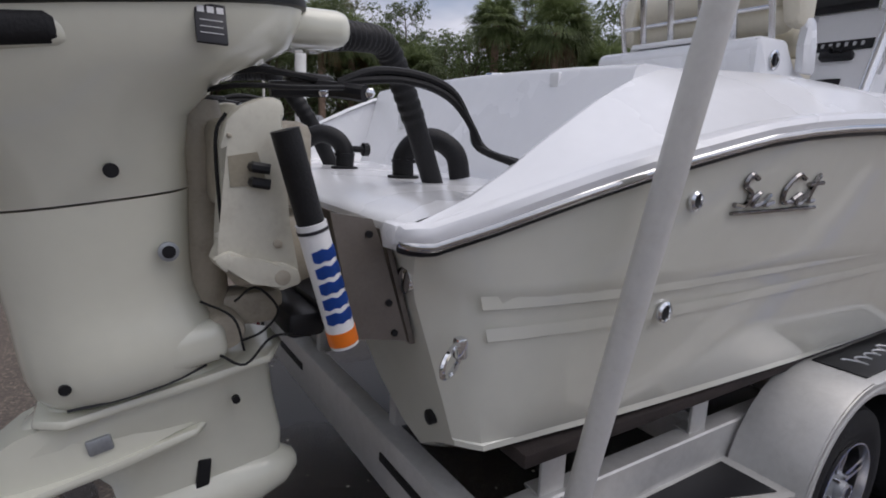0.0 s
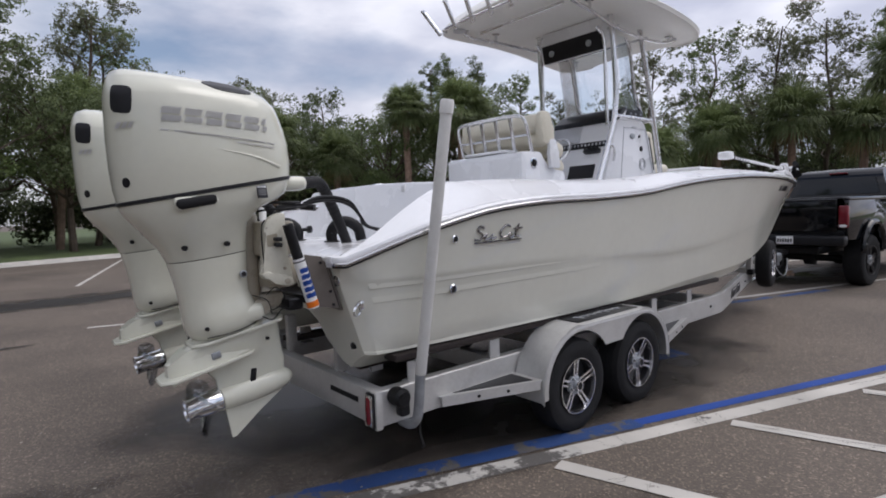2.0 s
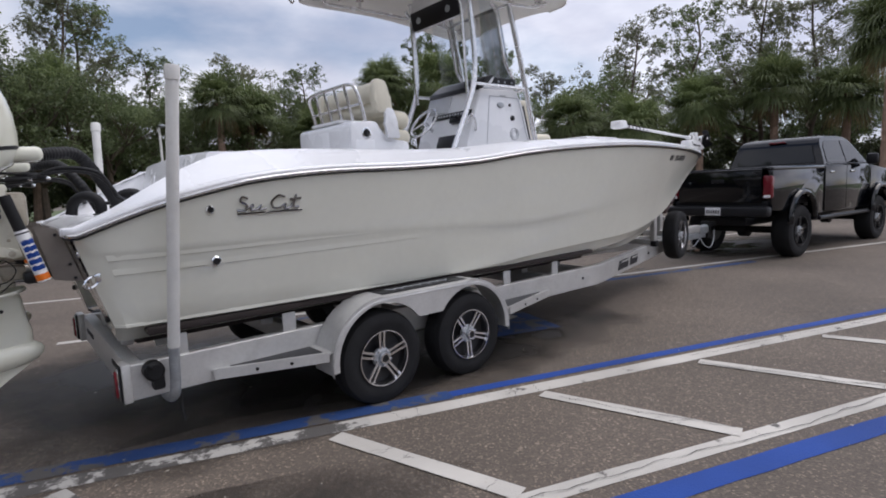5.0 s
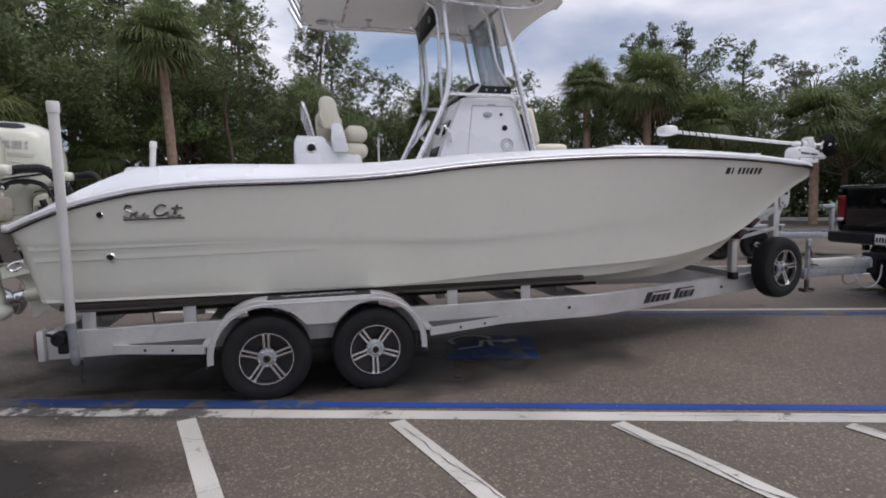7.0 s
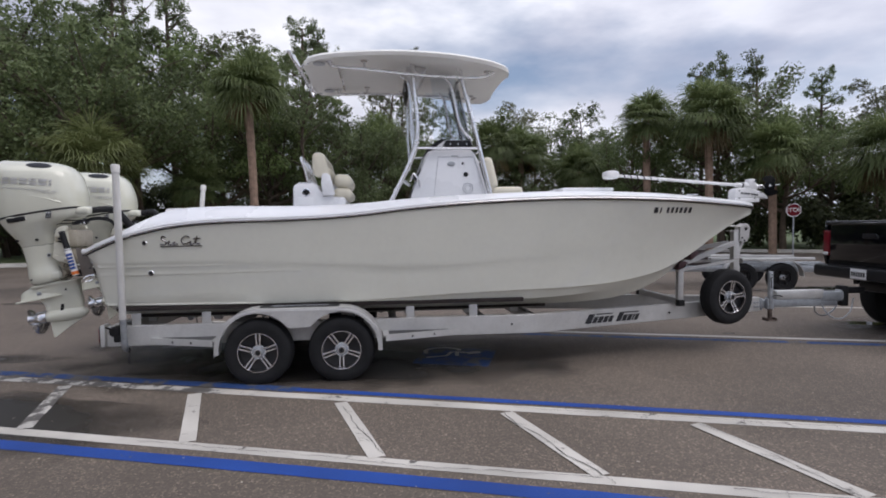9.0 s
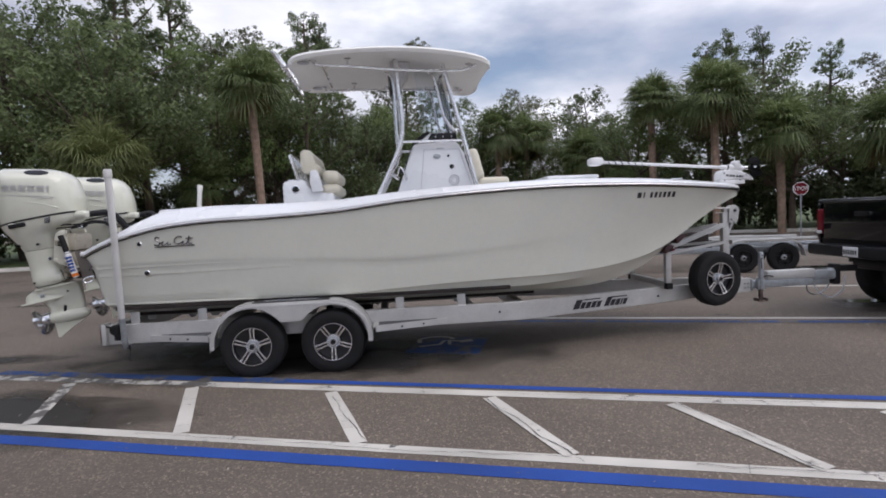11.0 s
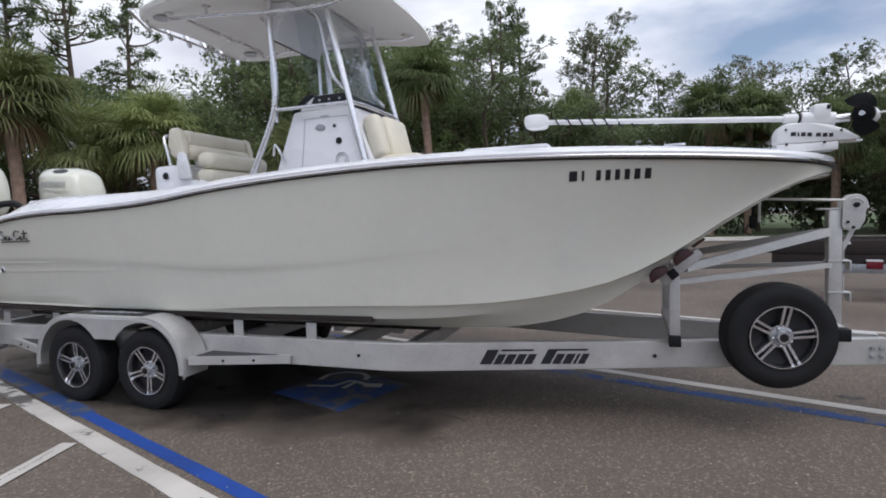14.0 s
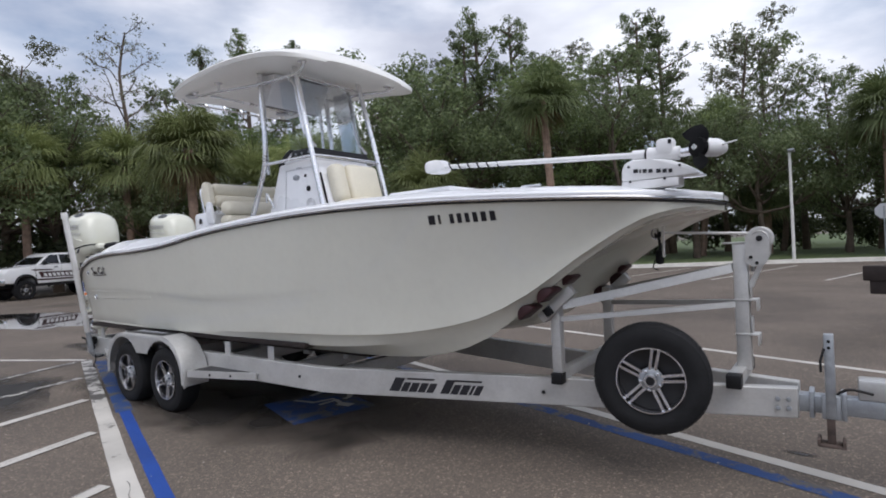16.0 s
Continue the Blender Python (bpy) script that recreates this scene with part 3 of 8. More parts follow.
patch_shape("damp_shade_patch", (-1.0, 10.8), (10, 2.6), -8, M_DAMP_SHADE, "dark damp stain drying on the asphalt", 0.003, 1)
patch_shape("damp_shade_patch", (-3.4, 6.1), (6.5, 0.35), -6, M_DAMP_SHADE, "thin dark water trail on the asphalt", 0.003, 2, 0.9)
patch_shape("damp_shade_patch", (-0.45, -2.15), (4.4, 2.2), -17, M_DAMP_SHADE, "dark damp stain beside the hatching", 0.0025, 3)
patch_shape("damp_shade_patch", (-2.4, 0.35), (4.6, 0.7), 8, M_DAMP_SHADE, "dark wet streak behind the motors", 0.003, 7, 0.5)
# ground shade below trailer, wheels and stern is painted in with these damp patches
patch_shape("damp_shade_patch", (2.6, 0.0), (7.0, 2.6), -8, M_DAMP_SHADE, "dark patch under the trailer, shade painted in with the damp", 0.0025, 8)
patch_shape("damp_shade_patch", (2.7, -0.85), (6.8, 1.9), -6, M_DAMP_SHADE, "dark patch beside the trailer wheels, shade painted in with the damp", 0.0032, 15, 0.25)
patch_shape("damp_shade_patch", (0.7, 1.1), (3.4, 2.6), 20, M_DAMP_SHADE, "dark wet stain under the boat's stern with its shade painted in", 0.0035, 9)
patch_shape("damp_shade_patch", (-5.0, 2.2), (5.0, 1.2), 10, M_DAMP_SHADE, "dark damp stain behind the motors", 0.003, 4)
patch_shape("puddle", (-12.6, 1.15), (9.2, 2.9), 12, M_PUDDLE, "shallow puddle reflecting the pale sky", 0.004, 5)
patch_shape("damp_shade_patch", (12.9, 0.75), (5.6, 2.6), -14, M_DAMP_SHADE, "dark wet patch under the black pickup", 0.003, 11)
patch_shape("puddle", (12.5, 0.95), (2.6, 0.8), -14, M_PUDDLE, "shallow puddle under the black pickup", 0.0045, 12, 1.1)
patch_shape("damp_shade_patch", (14.6, 5.7), (3.6, 1.9), -18, M_DAMP_SHADE, "dark damp patch beside the parked trailer", 0.003, 13)
patch_shape("puddle", (14.7, 5.8), (1.9, 0.5), -18, M_PUDDLE, "small puddle beside the parked trailer", 0.0045, 14, 1.1)
patch_shape("oil_spot", (8.67, 0.75), (0.34, 0.10), -20, M_DAMP_SHADE, "small dark oil spot under the tongue", 0.003, 6)

# far kerb and the grass behind it
KERB = [(-70, 2), (-40, 13), (-22, 18), (-10, 21.5), (0, 24.6), (9, 27.2), (17, 26.5), (25, 23), (33, 16), (38, 6), (40, -8), (41, -30)]
kerb_line = curve_points([(*p, 0) for p in KERB], 6)


def offset_line(line, d):
    out = []
    for i, p in enumerate(line):
        t = (line[min(i + 1, len(line) - 1)] - line[max(i - 1, 0)]).normalized()
        out.append(p + Vector((-t.y, t.x, 0)) * d)
    return out


bm = B()
sec = [(-0.25, 0.0), (-0.24, 0.03), (0.0, 0.04), (0.03, 0.15), (0.06, 0.17), (0.32, 0.17), (0.34, 0.0)]
rings(bm, [[p + Vector((0, 0, h)) for p, h in zip((offset_line(kerb_line, o)[i] for o, h in sec), (h for o, h in sec))] for i in range(len(kerb_line))], True, (True, True))
tagged(part("kerb", bm, M_KERB), "pale concrete kerb between the lot and the grass", "kerb", kind="structure")
bm = B()
inner = offset_line(kerb_line, 0.3)
lo = [bm.verts.new((p.x, p.y, 0.15)) for p in inner]
mid = [bm.verts.new((*(p + (p - Vector((4, -2, 0))).normalized() * 6).xy, 0.18)) for p in inner]
hi = [bm.verts.new((*(p + (p - Vector((4, -2, 0))).normalized() * 90).xy, 0.3)) for p in inner]
for a, b in ((lo, mid), (mid, hi)):
    for i in range(len(a) - 1):
        bm.faces.new((a[i], a[i + 1], b[i + 1], b[i]))
tagged(part("grass", bm, M_GRASS), "mown grass verge under the trees", "grass", kind="structure")


# pale chips and leaf bits scattered over the asphalt
rng = random.Random(77)
bm = B()
for _ in range(900):
    c = Vector((rng.uniform(-5, 13), rng.uniform(-6.5, 3.5), 0.0125))
    r = rng.uniform(0.004, 0.012)
    a0 = rng.uniform(0, 6.28)
    bm.faces.new([bm.verts.new((c.x + r * rng.uniform(0.6, 1.5) * math.cos(a0 + k * 1.57), c.y + r * rng.uniform(0.5, 1.2) * math.sin(a0 + k * 1.57), c.z + rng.uniform(0, 0.003))) for k in range(4)])
tagged(part("pale_chips", bm, M_CHIP, smooth=False), "pale stone chips and leaf bits on the asphalt", "litter", kind="stuff")

# ---- the boat: a twin-hulled fishing boat on its trailer (x ahead, -y starboard) ----
RAIL_B = [(0.04, 1.03), (0.22, 1.11), (0.6, 1.21), (1.2, 1.28), (2.4, 1.30), (4.5, 1.30), (5.5, 1.29), (6.3, 1.245), (7.0, 1.16), (7.6, 1.03), (8.0, 0.88), (8.25, 0.66), (8.38, 0.38), (8.42, 0.0)]
RAIL_Z = [(0.04, 1.455), (0.25, 1.53), (0.5, 1.61), (0.8, 1.685), (1.1, 1.745), (1.6, 1.788), (2.3, 1.806), (3.0, 1.845), (3.7, 1.925), (4.5, 1.985), (5.5, 2.022), (6.5, 2.013), (7.2, 1.983), (7.8, 1.945), (8.15, 1.918), (8.42, 1.90)]
CHINE_B = [(0.04, 1.02), (0.8, 1.06), (2.0, 1.10), (3.0, 1.12), (4.2, 1.12), (5.0, 1.10), (6.0, 1.02), (6.6, 0.94), (7.2, 0.88), (8.42, 0.80)]
CHINE_Z = [(0.04, 0.895), (1.0, 0.90), (2.0, 0.893), (3.2, 0.885), (4.0, 0.925), (5.0, 0.955), (5.6, 0.968), (6.2, 1.015), (6.8, 1.135), (7.2, 1.32), (7.6, 1.585), (8.0, 1.80), (8.42, 1.88)]
LOW_Z = [(0.04, 0.875), (2.0, 0.87), (3.4, 0.862), (4.2, 0.845), (5.0, 0.838), (5.6, 0.860), (6.2, 0.935), (6.8, 1.085), (7.2, 1.295), (7.6, 1.57), (8.0, 1.79), (8.42, 1.875)]
KEEL_Z = [(0.04, 0.74), (3.0, 0.735), (5.0, 0.735), (5.7, 0.742), (6.2, 0.782), (6.6, 0.882), (6.9, 1.035), (7.2, 1.265), (7.6, 1.55), (8.0, 1.78), (8.42, 1.87)]
ROOF_Z = [(0.04, 1.10), (5.0, 1.12), (6.0, 1.20), (6.6, 1.34), (7.1, 1.52), (7.6, 1.70), (8.0, 1.81), (8.42, 1.87)]


def rail_at(x):
    return interp(x, RAIL_B), interp(x, RAIL_Z)


def stern_shift(x, z):
    u = max(0.0, 1 - (x - 0.04) / 1.1)
    if x > 8.05:
        x = 8.05 + (x - 8.05) * (0.77 - 0.02 * (x - 8.05))
    return x + (0.09 + 0.29 * (1.42 - z)) * u * u * (3 - 2 * u)


def side_at(x, z):
    """Half breadth of the hull side at a height."""
    br, zr = rail_at(x)
    bc, zc = min(interp(x, CHINE_B), br - 0.02), interp(x, CHINE_Z)
    s = min(1, max(0, (z - zc) / max(0.02, zr - zc)))
    bow = min(1, max(0, (x - 4.6) / 2.4))
    return bc + (br - bc) * s ** (1 + 0.38 * bow) + 0.008 * math.sin(math.pi * s) * (1 - bow)


def hull_section(x):
    br, zr = rail_at(x)
    tip = min(1.0, br / 0.8)
    zc, zl, zk, zt = (interp(x, t) for t in (CHINE_Z, LOW_Z, KEEL_Z, ROOF_Z))
    zc = min(zc, zr - 0.04)
    zl, zk, zt = min(zl, zc - 0.010), min(zk, zc - 0.02), min(zt, zr - 0.03)
    bc = min(interp(x, CHINE_B), br - 0.01)
    pts = []
    # a soft knuckle runs along the side; above it the plating stands a little proud
    zkn = interp(x, [(0.04, 1.34), (1.6, 1.345), (2.8, 1.30), (3.6, 1.26), (4.6, 1.30), (5.6, 1.40), (7.0, 1.62), (8.42, 1.89)])
    zkn = min(zkn, zr - 0.06)
    zkn = max(zkn, zc + 0.06)
    fade = min(1, max(0, (6.6 - x) / 3.0)) * (0.75 + 0.25 * math.sin(x * 2.1))
    for u in (0, 0.04, 0.25, 0.5, 0.75, 0.93, 1):
        z = zr + (zkn + 0.006 - zr) * u
        pts.append((min(side_at(x, z), br) + 0.006 * fade * u * u, z))
    for u, o in ((0, 0.001), (0.08, -0.005), (0.25, -0.005), (0.5, -0.003), (0.75, -0.001), (1, 0)):
        z = zkn - 0.012 + (zc - zkn + 0.012) * u
        pts.append((side_at(x, z) + o * fade, z))
    ledge = 0.030 * min(1, max(0, (x - 1.8) / 1.5)) * tip + 0.002
    pts.append((bc - ledge, zc - 0.003))
    bl = bc - ledge - 0.05 * min(1, max(0, (x - 3.0) / 1.5)) * tip
    bk = min(0.74 * tip + 0.02, bl - 0.02)
    pts.append((bl, zl))
    for u in (0.35, 0.7):
        pts.append((bl + (bk - bl) * u, zl + (zk - zl) * (u ** 1.15)))
    pts.append((bk, zk))
    bi = min(0.50 * tip, bk * 0.75)
    pts.append((bk + (bi - bk) * 0.55, zk + (zt - zk) * 0.10))
    pts.append((bi, zk + (zt - zk) * 0.45))
    pts.append((bi * 0.90, zk + (zt - zk) * 0.80))
    pts.append((bi * 0.70, zt))
    pts.append((0.0, zt + 0.01))
    return pts


def station_list():
    xs = [0.04 + 0.14 * i for i in range(8)] + [1.2 + 0.2 * i for i in range(32)]
    xs += [7.55, 7.7, 7.85, 8.0, 8.1, 8.2, 8.28, 8.34, 8.38, 8.405, 8.418]
    return xs


boat = thing("fishing_boat", (3.5, 0, 0.735), "off-white twin-hulled centre-console fishing boat strapped on its trailer", "boat")
bm = B()
loops = []
for x in station_list():
    h = hull_section(x)
    right = [(stern_shift(x, z), -b, z) for b, z in h]
    left = [(stern_shift(x, z), b, z) for b, z in reversed(h[:-1])]
    loops.append(right + left)
# rounded quarters at the transom
first = loops[0]


def swept(z):
    return interp(z, [(0.74, 0.02), (0.92, 0.030), (1.20, 0.055), (1.33, 0.060), (1.40, 0.030), (1.455, 0.0)])


def pulled_in(loop, dx, db, most):
    return [(x + dx + most * swept(z), y - math.copysign(min(db * min(1, 0.25 + 12 * swept(z)), max(0, (abs(y) - 0.70) * 0.8)), y), z) for x, y, z in loop]


loops[0] = pulled_in(first, 0.0, 0.0, 1.0)
for dx, db, most in ((-0.010, 0.050, 0.35), (-0.026, 0.105, 0.0)):
    loops.insert(0, pulled_in(first, dx, db, most))
vs = rings(bm, loops, False)
bm.faces.new(vs[0])
part("hull", bm, M_GEL, boat, "off-white glossy gelcoat hull sides and bottom", angle=28)

# gunwale, from the rub rail inwards
LIFT = [(0.04, 0.05), (0.13, 0.052), (0.3, 0.068), (0.5, 0.105), (0.75, 0.165), (0.97, 0.205), (1.15, 0.20), (1.5, 0.182), (2.2, 0.16), (3.5, 0.125), (4.6, 0.105), (6.0, 0.10), (7.6, 0.092), (8.0, 0.08), (8.25, 0.062), (8.42, 0.050)]


def gunwale(x):
    br, zr = rail_at(x)
    k, h = min(1.0, br / 0.75), interp(x, LIFT)
    inset = interp(x, [(0.04, 0.04), (0.13, 0.065), (0.3, 0.13), (0.5, 0.21), (0.97, 0.345), (1.3, 0.33), (1.8, 0.31), (8.42, 0.31)])
    w = min(1, max(0, (x - 0.85) / 0.5))
    lip = min(0.05, inset * 0.6)
    m1, f1 = lip + (inset - lip) * (0.5 - 0.18 * w), 0.5 + 0.05 * w
    rim = max(inset - 0.035, inset * 0.8)
    return [(br + 0.004 * k, zr - 0.005), (br + 0.020 * k, zr + 0.010), (br + 0.022 * k, zr + 0.028), (br + 0.012 * k, zr + 0.043), (br - 0.010 * k, zr + 0.049), (br - lip * 0.7 * k, zr + 0.044), (br - lip * k, zr + 0.046),
            (br - m1 * k, zr + 0.046 + (h - 0.046) * f1), (br - rim * k, zr + h - 0.004 - 0.015 * (1 - w) * min(1, x)), (br - inset * k, zr + h), (br - (inset + 0.035) * k, zr + h - 0.012)]


bm = B()
for sgn in (-1, 1):
    lips = [[(stern_shift(0.04, z) - dx, sgn * (b - db), z - dz) for b, z in gunwale(0.04)] for dx, db, dz in ((0.062, 0.05, 0.012), (0.052, 0.028, 0.004), (0.030, 0.010, 0.0))]
    vs = rings(bm, lips + [[(stern_shift(x, min(z, 1.42 + 9 * x)), sgn * b, z) for b, z in gunwale(x)] for x in station_list()], False)
    foot = [bm.verts.new((lips[0][k][0] + 0.01, lips[0][k][1], 1.435)) for k in (-1, 0)]
    bm.faces.new(vs[0] + foot)
part("gunwale", bm, M_DECK, boat, "white moulded gunwale with a rolled outer lip")
bm = B()
DECK_X = [x for x in station_list() if x >= 5.55]
rings(bm, [[(stern_shift(x, 2.0), s * b, z) for s, b, z in [(-1, *gunwale(x)[-1]), (-1, gunwale(x)[-1][0] * 0.5, gunwale(x)[-1][1] + 0.02), (1, 0, gunwale(x)[-1][1] + 0.03),
            (1, gunwale(x)[-1][0] * 0.5, gunwale(x)[-1][1] + 0.02), (1, *gunwale(x)[-1])]] for x in DECK_X], False)
part("foredeck", bm, M_DECK, boat)
bm = B()
COCK_X = [0.072, 0.082, 0.10, 0.13, 0.18, 0.24] + [0.3 + 0.1 * i for i in range(7)] + [0.94] + [1.0 + 0.15 * i for i in range(8)] + [2.3, 2.8, 3.4, 4.0, 4.5, 5.0, 5.55]
rows = []
for x in COCK_X:
    s = x
    for k in range(5):
        s = max(0.04, s + x - stern_shift(s, gunwale(s)[-1][1]))
    b, z = gunwale(s)[-1]
    b, z = b + 0.02, z - 0.006
    sole = interp(x, [(0.072, 1.455), (0.082, 1.484), (0.10, 1.498), (0.13, 1.508), (0.22, 1.532), (0.4, 1.545), (0.95, 1.545)]) if x < 0.93 else 1.22
    top = max(z, sole + 0.005)
    edge = min(0.04, 0.5 * (top - sole))
    rows.append([(x, -b, top), (x, -b + 0.03, sole + edge), (x, -b + 0.07, sole), (x, 0, sole), (x, b - 0.07, sole), (x, b - 0.03, sole + edge), (x, b, top)])
vs = rings(bm, rows, False)
bm.faces.new(vs[-1])
bm.faces.new(vs[0])
part("cockpit", bm, M_DECK, boat, "white moulded cockpit liner and splash well")
# the bulkhead ahead of the splash well, with lids let into its top
bm = B()
WALL = [(0.76, 1.53), (0.80, 1.575), (0.905, 1.925), (0.92, 1.942), (0.945, 1.948), (1.10, 1.948), (1.12, 1.935), (1.13, 1.22)]
rings(bm, [[(x, y, z + (0.022 * (1 - (y / 0.9) ** 2) if z > 1.9 else 0)) for x, z in WALL] for y in (-0.90, -0.6, -0.3, 0, 0.3, 0.6, 0.90)])
wall = part("bulkhead", bm, M_DECK, boat, "white moulded bulkhead ahead of the splash well")
for y in (0.78, 0.48, -0.10):
    bm = B()
    zt = 1.950 + 0.022 * (1 - (y / 0.9) ** 2)
    lathe(bm, [(0.030, zt), (0.030, zt + 0.004), (0.046, zt + 0.004), (0.050, zt - 0.004)], (0.985, y, 0), "z", 20)
    part("rod_holder", bm, M_CHROME, wall, "oval stainless rod holder rim")
    bm = B()
    lathe(bm, [(0.031, zt), (0.031, zt + 0.0045)], (0.985, y, 0), "z", 16)
    part("rod_hole", bm, M_TRIMBLK, wall, "dark rod holder hole")
bm = B()
lathe(bm, [(0.062, -0.004), (0.062, 0.004), (0.055, 0.007), (0.054, 0.004), (0.002, 0.004)], (0, 0, 0), "x", 24)
bm.transform(Matrix.Translation((0.861, 0.50, 1.79)) @ Matrix.Rotation(radians(17), 4, "Y") @ Matrix.Rotation(radians(180), 4, "Z"))
part("inspection_hatch", bm, M_DECK, wall, "round white inspection hatch")
bm = B()
box(bm, (0.905, -0.56, 1.915), (0.03, 0.045, 0.055), 0.006)
part("hatch_clip", bm, M_DECK, wall)
# rub rail
for sgn in (-1, 1):
    line = [(stern_shift(x, rail_at(x)[1]), sgn * (rail_at(x)[0] + 0.012), rail_at(x)[1]) for x in station_list()]
    a, b, c = line[0]
    line = [(a - 0.058, b - sgn * 0.050, c + 0.002), (a - 0.048, b - sgn * 0.026, c + 0.001), (a - 0.028, b - sgn * 0.008, c)] + line
    bm = B()
    pipe(bm, line, 0.014, 12)
    r = part("rub_rail", bm, M_RAIL, boat, "bright stainless rub rail insert")
    # added black line: paints the shade and dark reflection under the rail
    bm = B()
    pipe(bm, [(a, b - sgn * 0.009, c - 0.010) for a, b, c in line], 0.0150, 8)
    part("rail_shade_line", bm, M_TRIMBLK, r, "black line painted for the shade and dark reflection under the rub rail")
    bm = B()
    box(bm, (line[0][0] + 0.002, sgn * 0.955, 1.478), (0.045, 0.075, 0.05), 0.012)
    part("end_cap", bm, M_DECK, r, "white rail end cap")

# two pressed steps along the quarter, each proud above and sharp below
for sgn in (-1, 1):
    for z0, x1 in ((1.292, 2.7), (1.205, 2.4)):
        bm = B()
        loops = []
        for i in range(int(x1 * 10)):
            x, k = 0.125 + 0.1 * i, (1 - (i / (x1 * 10)) ** 2) * min(1, 0.25 + i / 4)
            z = z0 + 0.012 * x
            loops.append([(stern_shift(x, h), sgn * (side_at(x, h) + o), h) for h, o in ((z + 0.036, -0.0010), (z + 0.004, 0.0012 * k), (z, 0.0012 * k), (z - 0.003, -0.004))])
        rings(bm, loops)
        part("strake", bm, M_GEL, boat)


def on_side(x, z, out=0.0, sgn=-1):
    return Vector((stern_shift(x, z), sgn * (side_at(x, z) + out), z))


# through-hull fittings
for sgn in (-1, 1):
    for x, z, r in ((0.79, 1.565, 0.026), (0.80, 1.235, 0.032)):
        bm = B()
        p = on_side(x, z, 0.002, sgn)
        lathe(bm, [(r, 0), (r, sgn * 0.008), (r * 0.75, sgn * 0.014), (r * 0.62, sgn * 0.006), (r * 0.55, -sgn * 0.05)], p, "y", 20)
        f = part("through_hull", bm, M_CHROME, boat, "chrome through-hull fitting")
        bm = B()
        lathe(bm, [(r * 0.6, 0), (r * 0.6, sgn * 0.007)], p, "y", 16)
        part("outlet", bm, M_BLACK, f, "dark outlet hole")

# transom fittings: drain, ring, vent, scoop in the quarter
for sgn in (-1, 1):
    bm = B()
    lathe(bm, [(0.034, 0.0), (0.034, -0.012), (0.02, -0.016)], (stern_shift(0.04, 1.34) - 0.024, sgn * 0.90, 1.345), "x", 16)
    part("transom_outlet", bm, M_CHROME, boat, "chrome transom outlet")
    bm = B()
    cx, cy, cz = 0.185, sgn * 1.055, 1.20
    pipe(bm, [(cx - 0.030 + 0.040 * math.cos(a), cy + sgn * (0.022 - 0.022 * math.cos(a)), cz - 0.012 + 0.030 * math.sin(a) + 0.012 * math.cos(a)) for a in [2 * math.pi * i / 16 for i in range(17)]], 0.0075, 6)
    box(bm, (cx + 0.008, cy, cz + 0.006), (0.03, 0.03, 0.055), 0.008)
    part("stern_ring", bm, M_CHROME, boat, "chrome tie-down ring")
    bm = B()
    lathe(bm, [(0.022, 0.0), (0.022, -0.02), (0.012, -0.024)], (stern_shift(0.04, 0.93) - 0.02, sgn * 0.86, 0.92), "x", 12)
    part("drain_plug", bm, M_BLACK, boat, "black drain plug")
bm = B()
lathe(bm, [(0.03, 0), (0.03, 0.012), (0.02, 0.016)], (7.86, 0, 1.715), "x", 12)
pipe(bm, [(7.85 + 0.03 * math.cos(a), 0, 1.70 + 0.04 * math.sin(a)) for a in [2 * math.pi * i / 12 for i in range(13)]], 0.008, 6)
part("bow_eye", bm, M_CHROME, boat, "chrome bow eye")
# raised hatch and a pop-up cleat on the foredeck
bm = B()
box(bm, (6.0, 0, 2.17), (0.7, 1.1, 0.05), 0.02)
part("deck_hatch", bm, M_DECK, boat)
for sgn in (-1, 1):
    bm = B()
    z7 = gunwale(7.25)[8][1]
    box(bm, (7.25, sgn * (gunwale(7.25)[8][0] - 0.0), z7 + 0.008), (0.14, 0.05, 0.014), 0.006)
    part("cleat", bm, M_CHROME, boat, "chrome flush cleat")
# script nameplate in chrome: plain flowing strokes with an underline
for sgn in (-1, 1):
    bm = B()
    def on(u, v):
        return on_side(0.96 + 0.44 * u, 1.525 + 0.115 * v, 0.008, sgn)
    for pts in ([(0.16, 0.85), (0.08, 0.95), (0.05, 0.7), (0.14, 0.5), (0.12, 0.2), (0.0, 0.22)], [(0.15, 0.3), (0.24, 0.5), (0.2, 0.2), (0.3, 0.25), (0.36, 0.45), (0.33, 0.2), (0.43, 0.25)],
                [(0.72, 0.85), (0.62, 0.95), (0.52, 0.6), (0.55, 0.25), (0.66, 0.25)], [(0.66, 0.3), (0.74, 0.45), (0.72, 0.2), (0.82, 0.3), (0.9, 0.95), (0.86, 0.3), (0.95, 0.25)],
                [(0.8, 0.7), (0.98, 0.74)]):
        pipe(bm, [on(*p) for p in pts], 0.0075, 6, smooth=5)
    pipe(bm, [on(0.0, 0.0), on(0.4, 0.02), on(1.0, 0.06)], 0.0065, 6, smooth=4)
    part("nameplate", bm, M_PLATECHROME, boat, "chrome script nameplate with an underline")
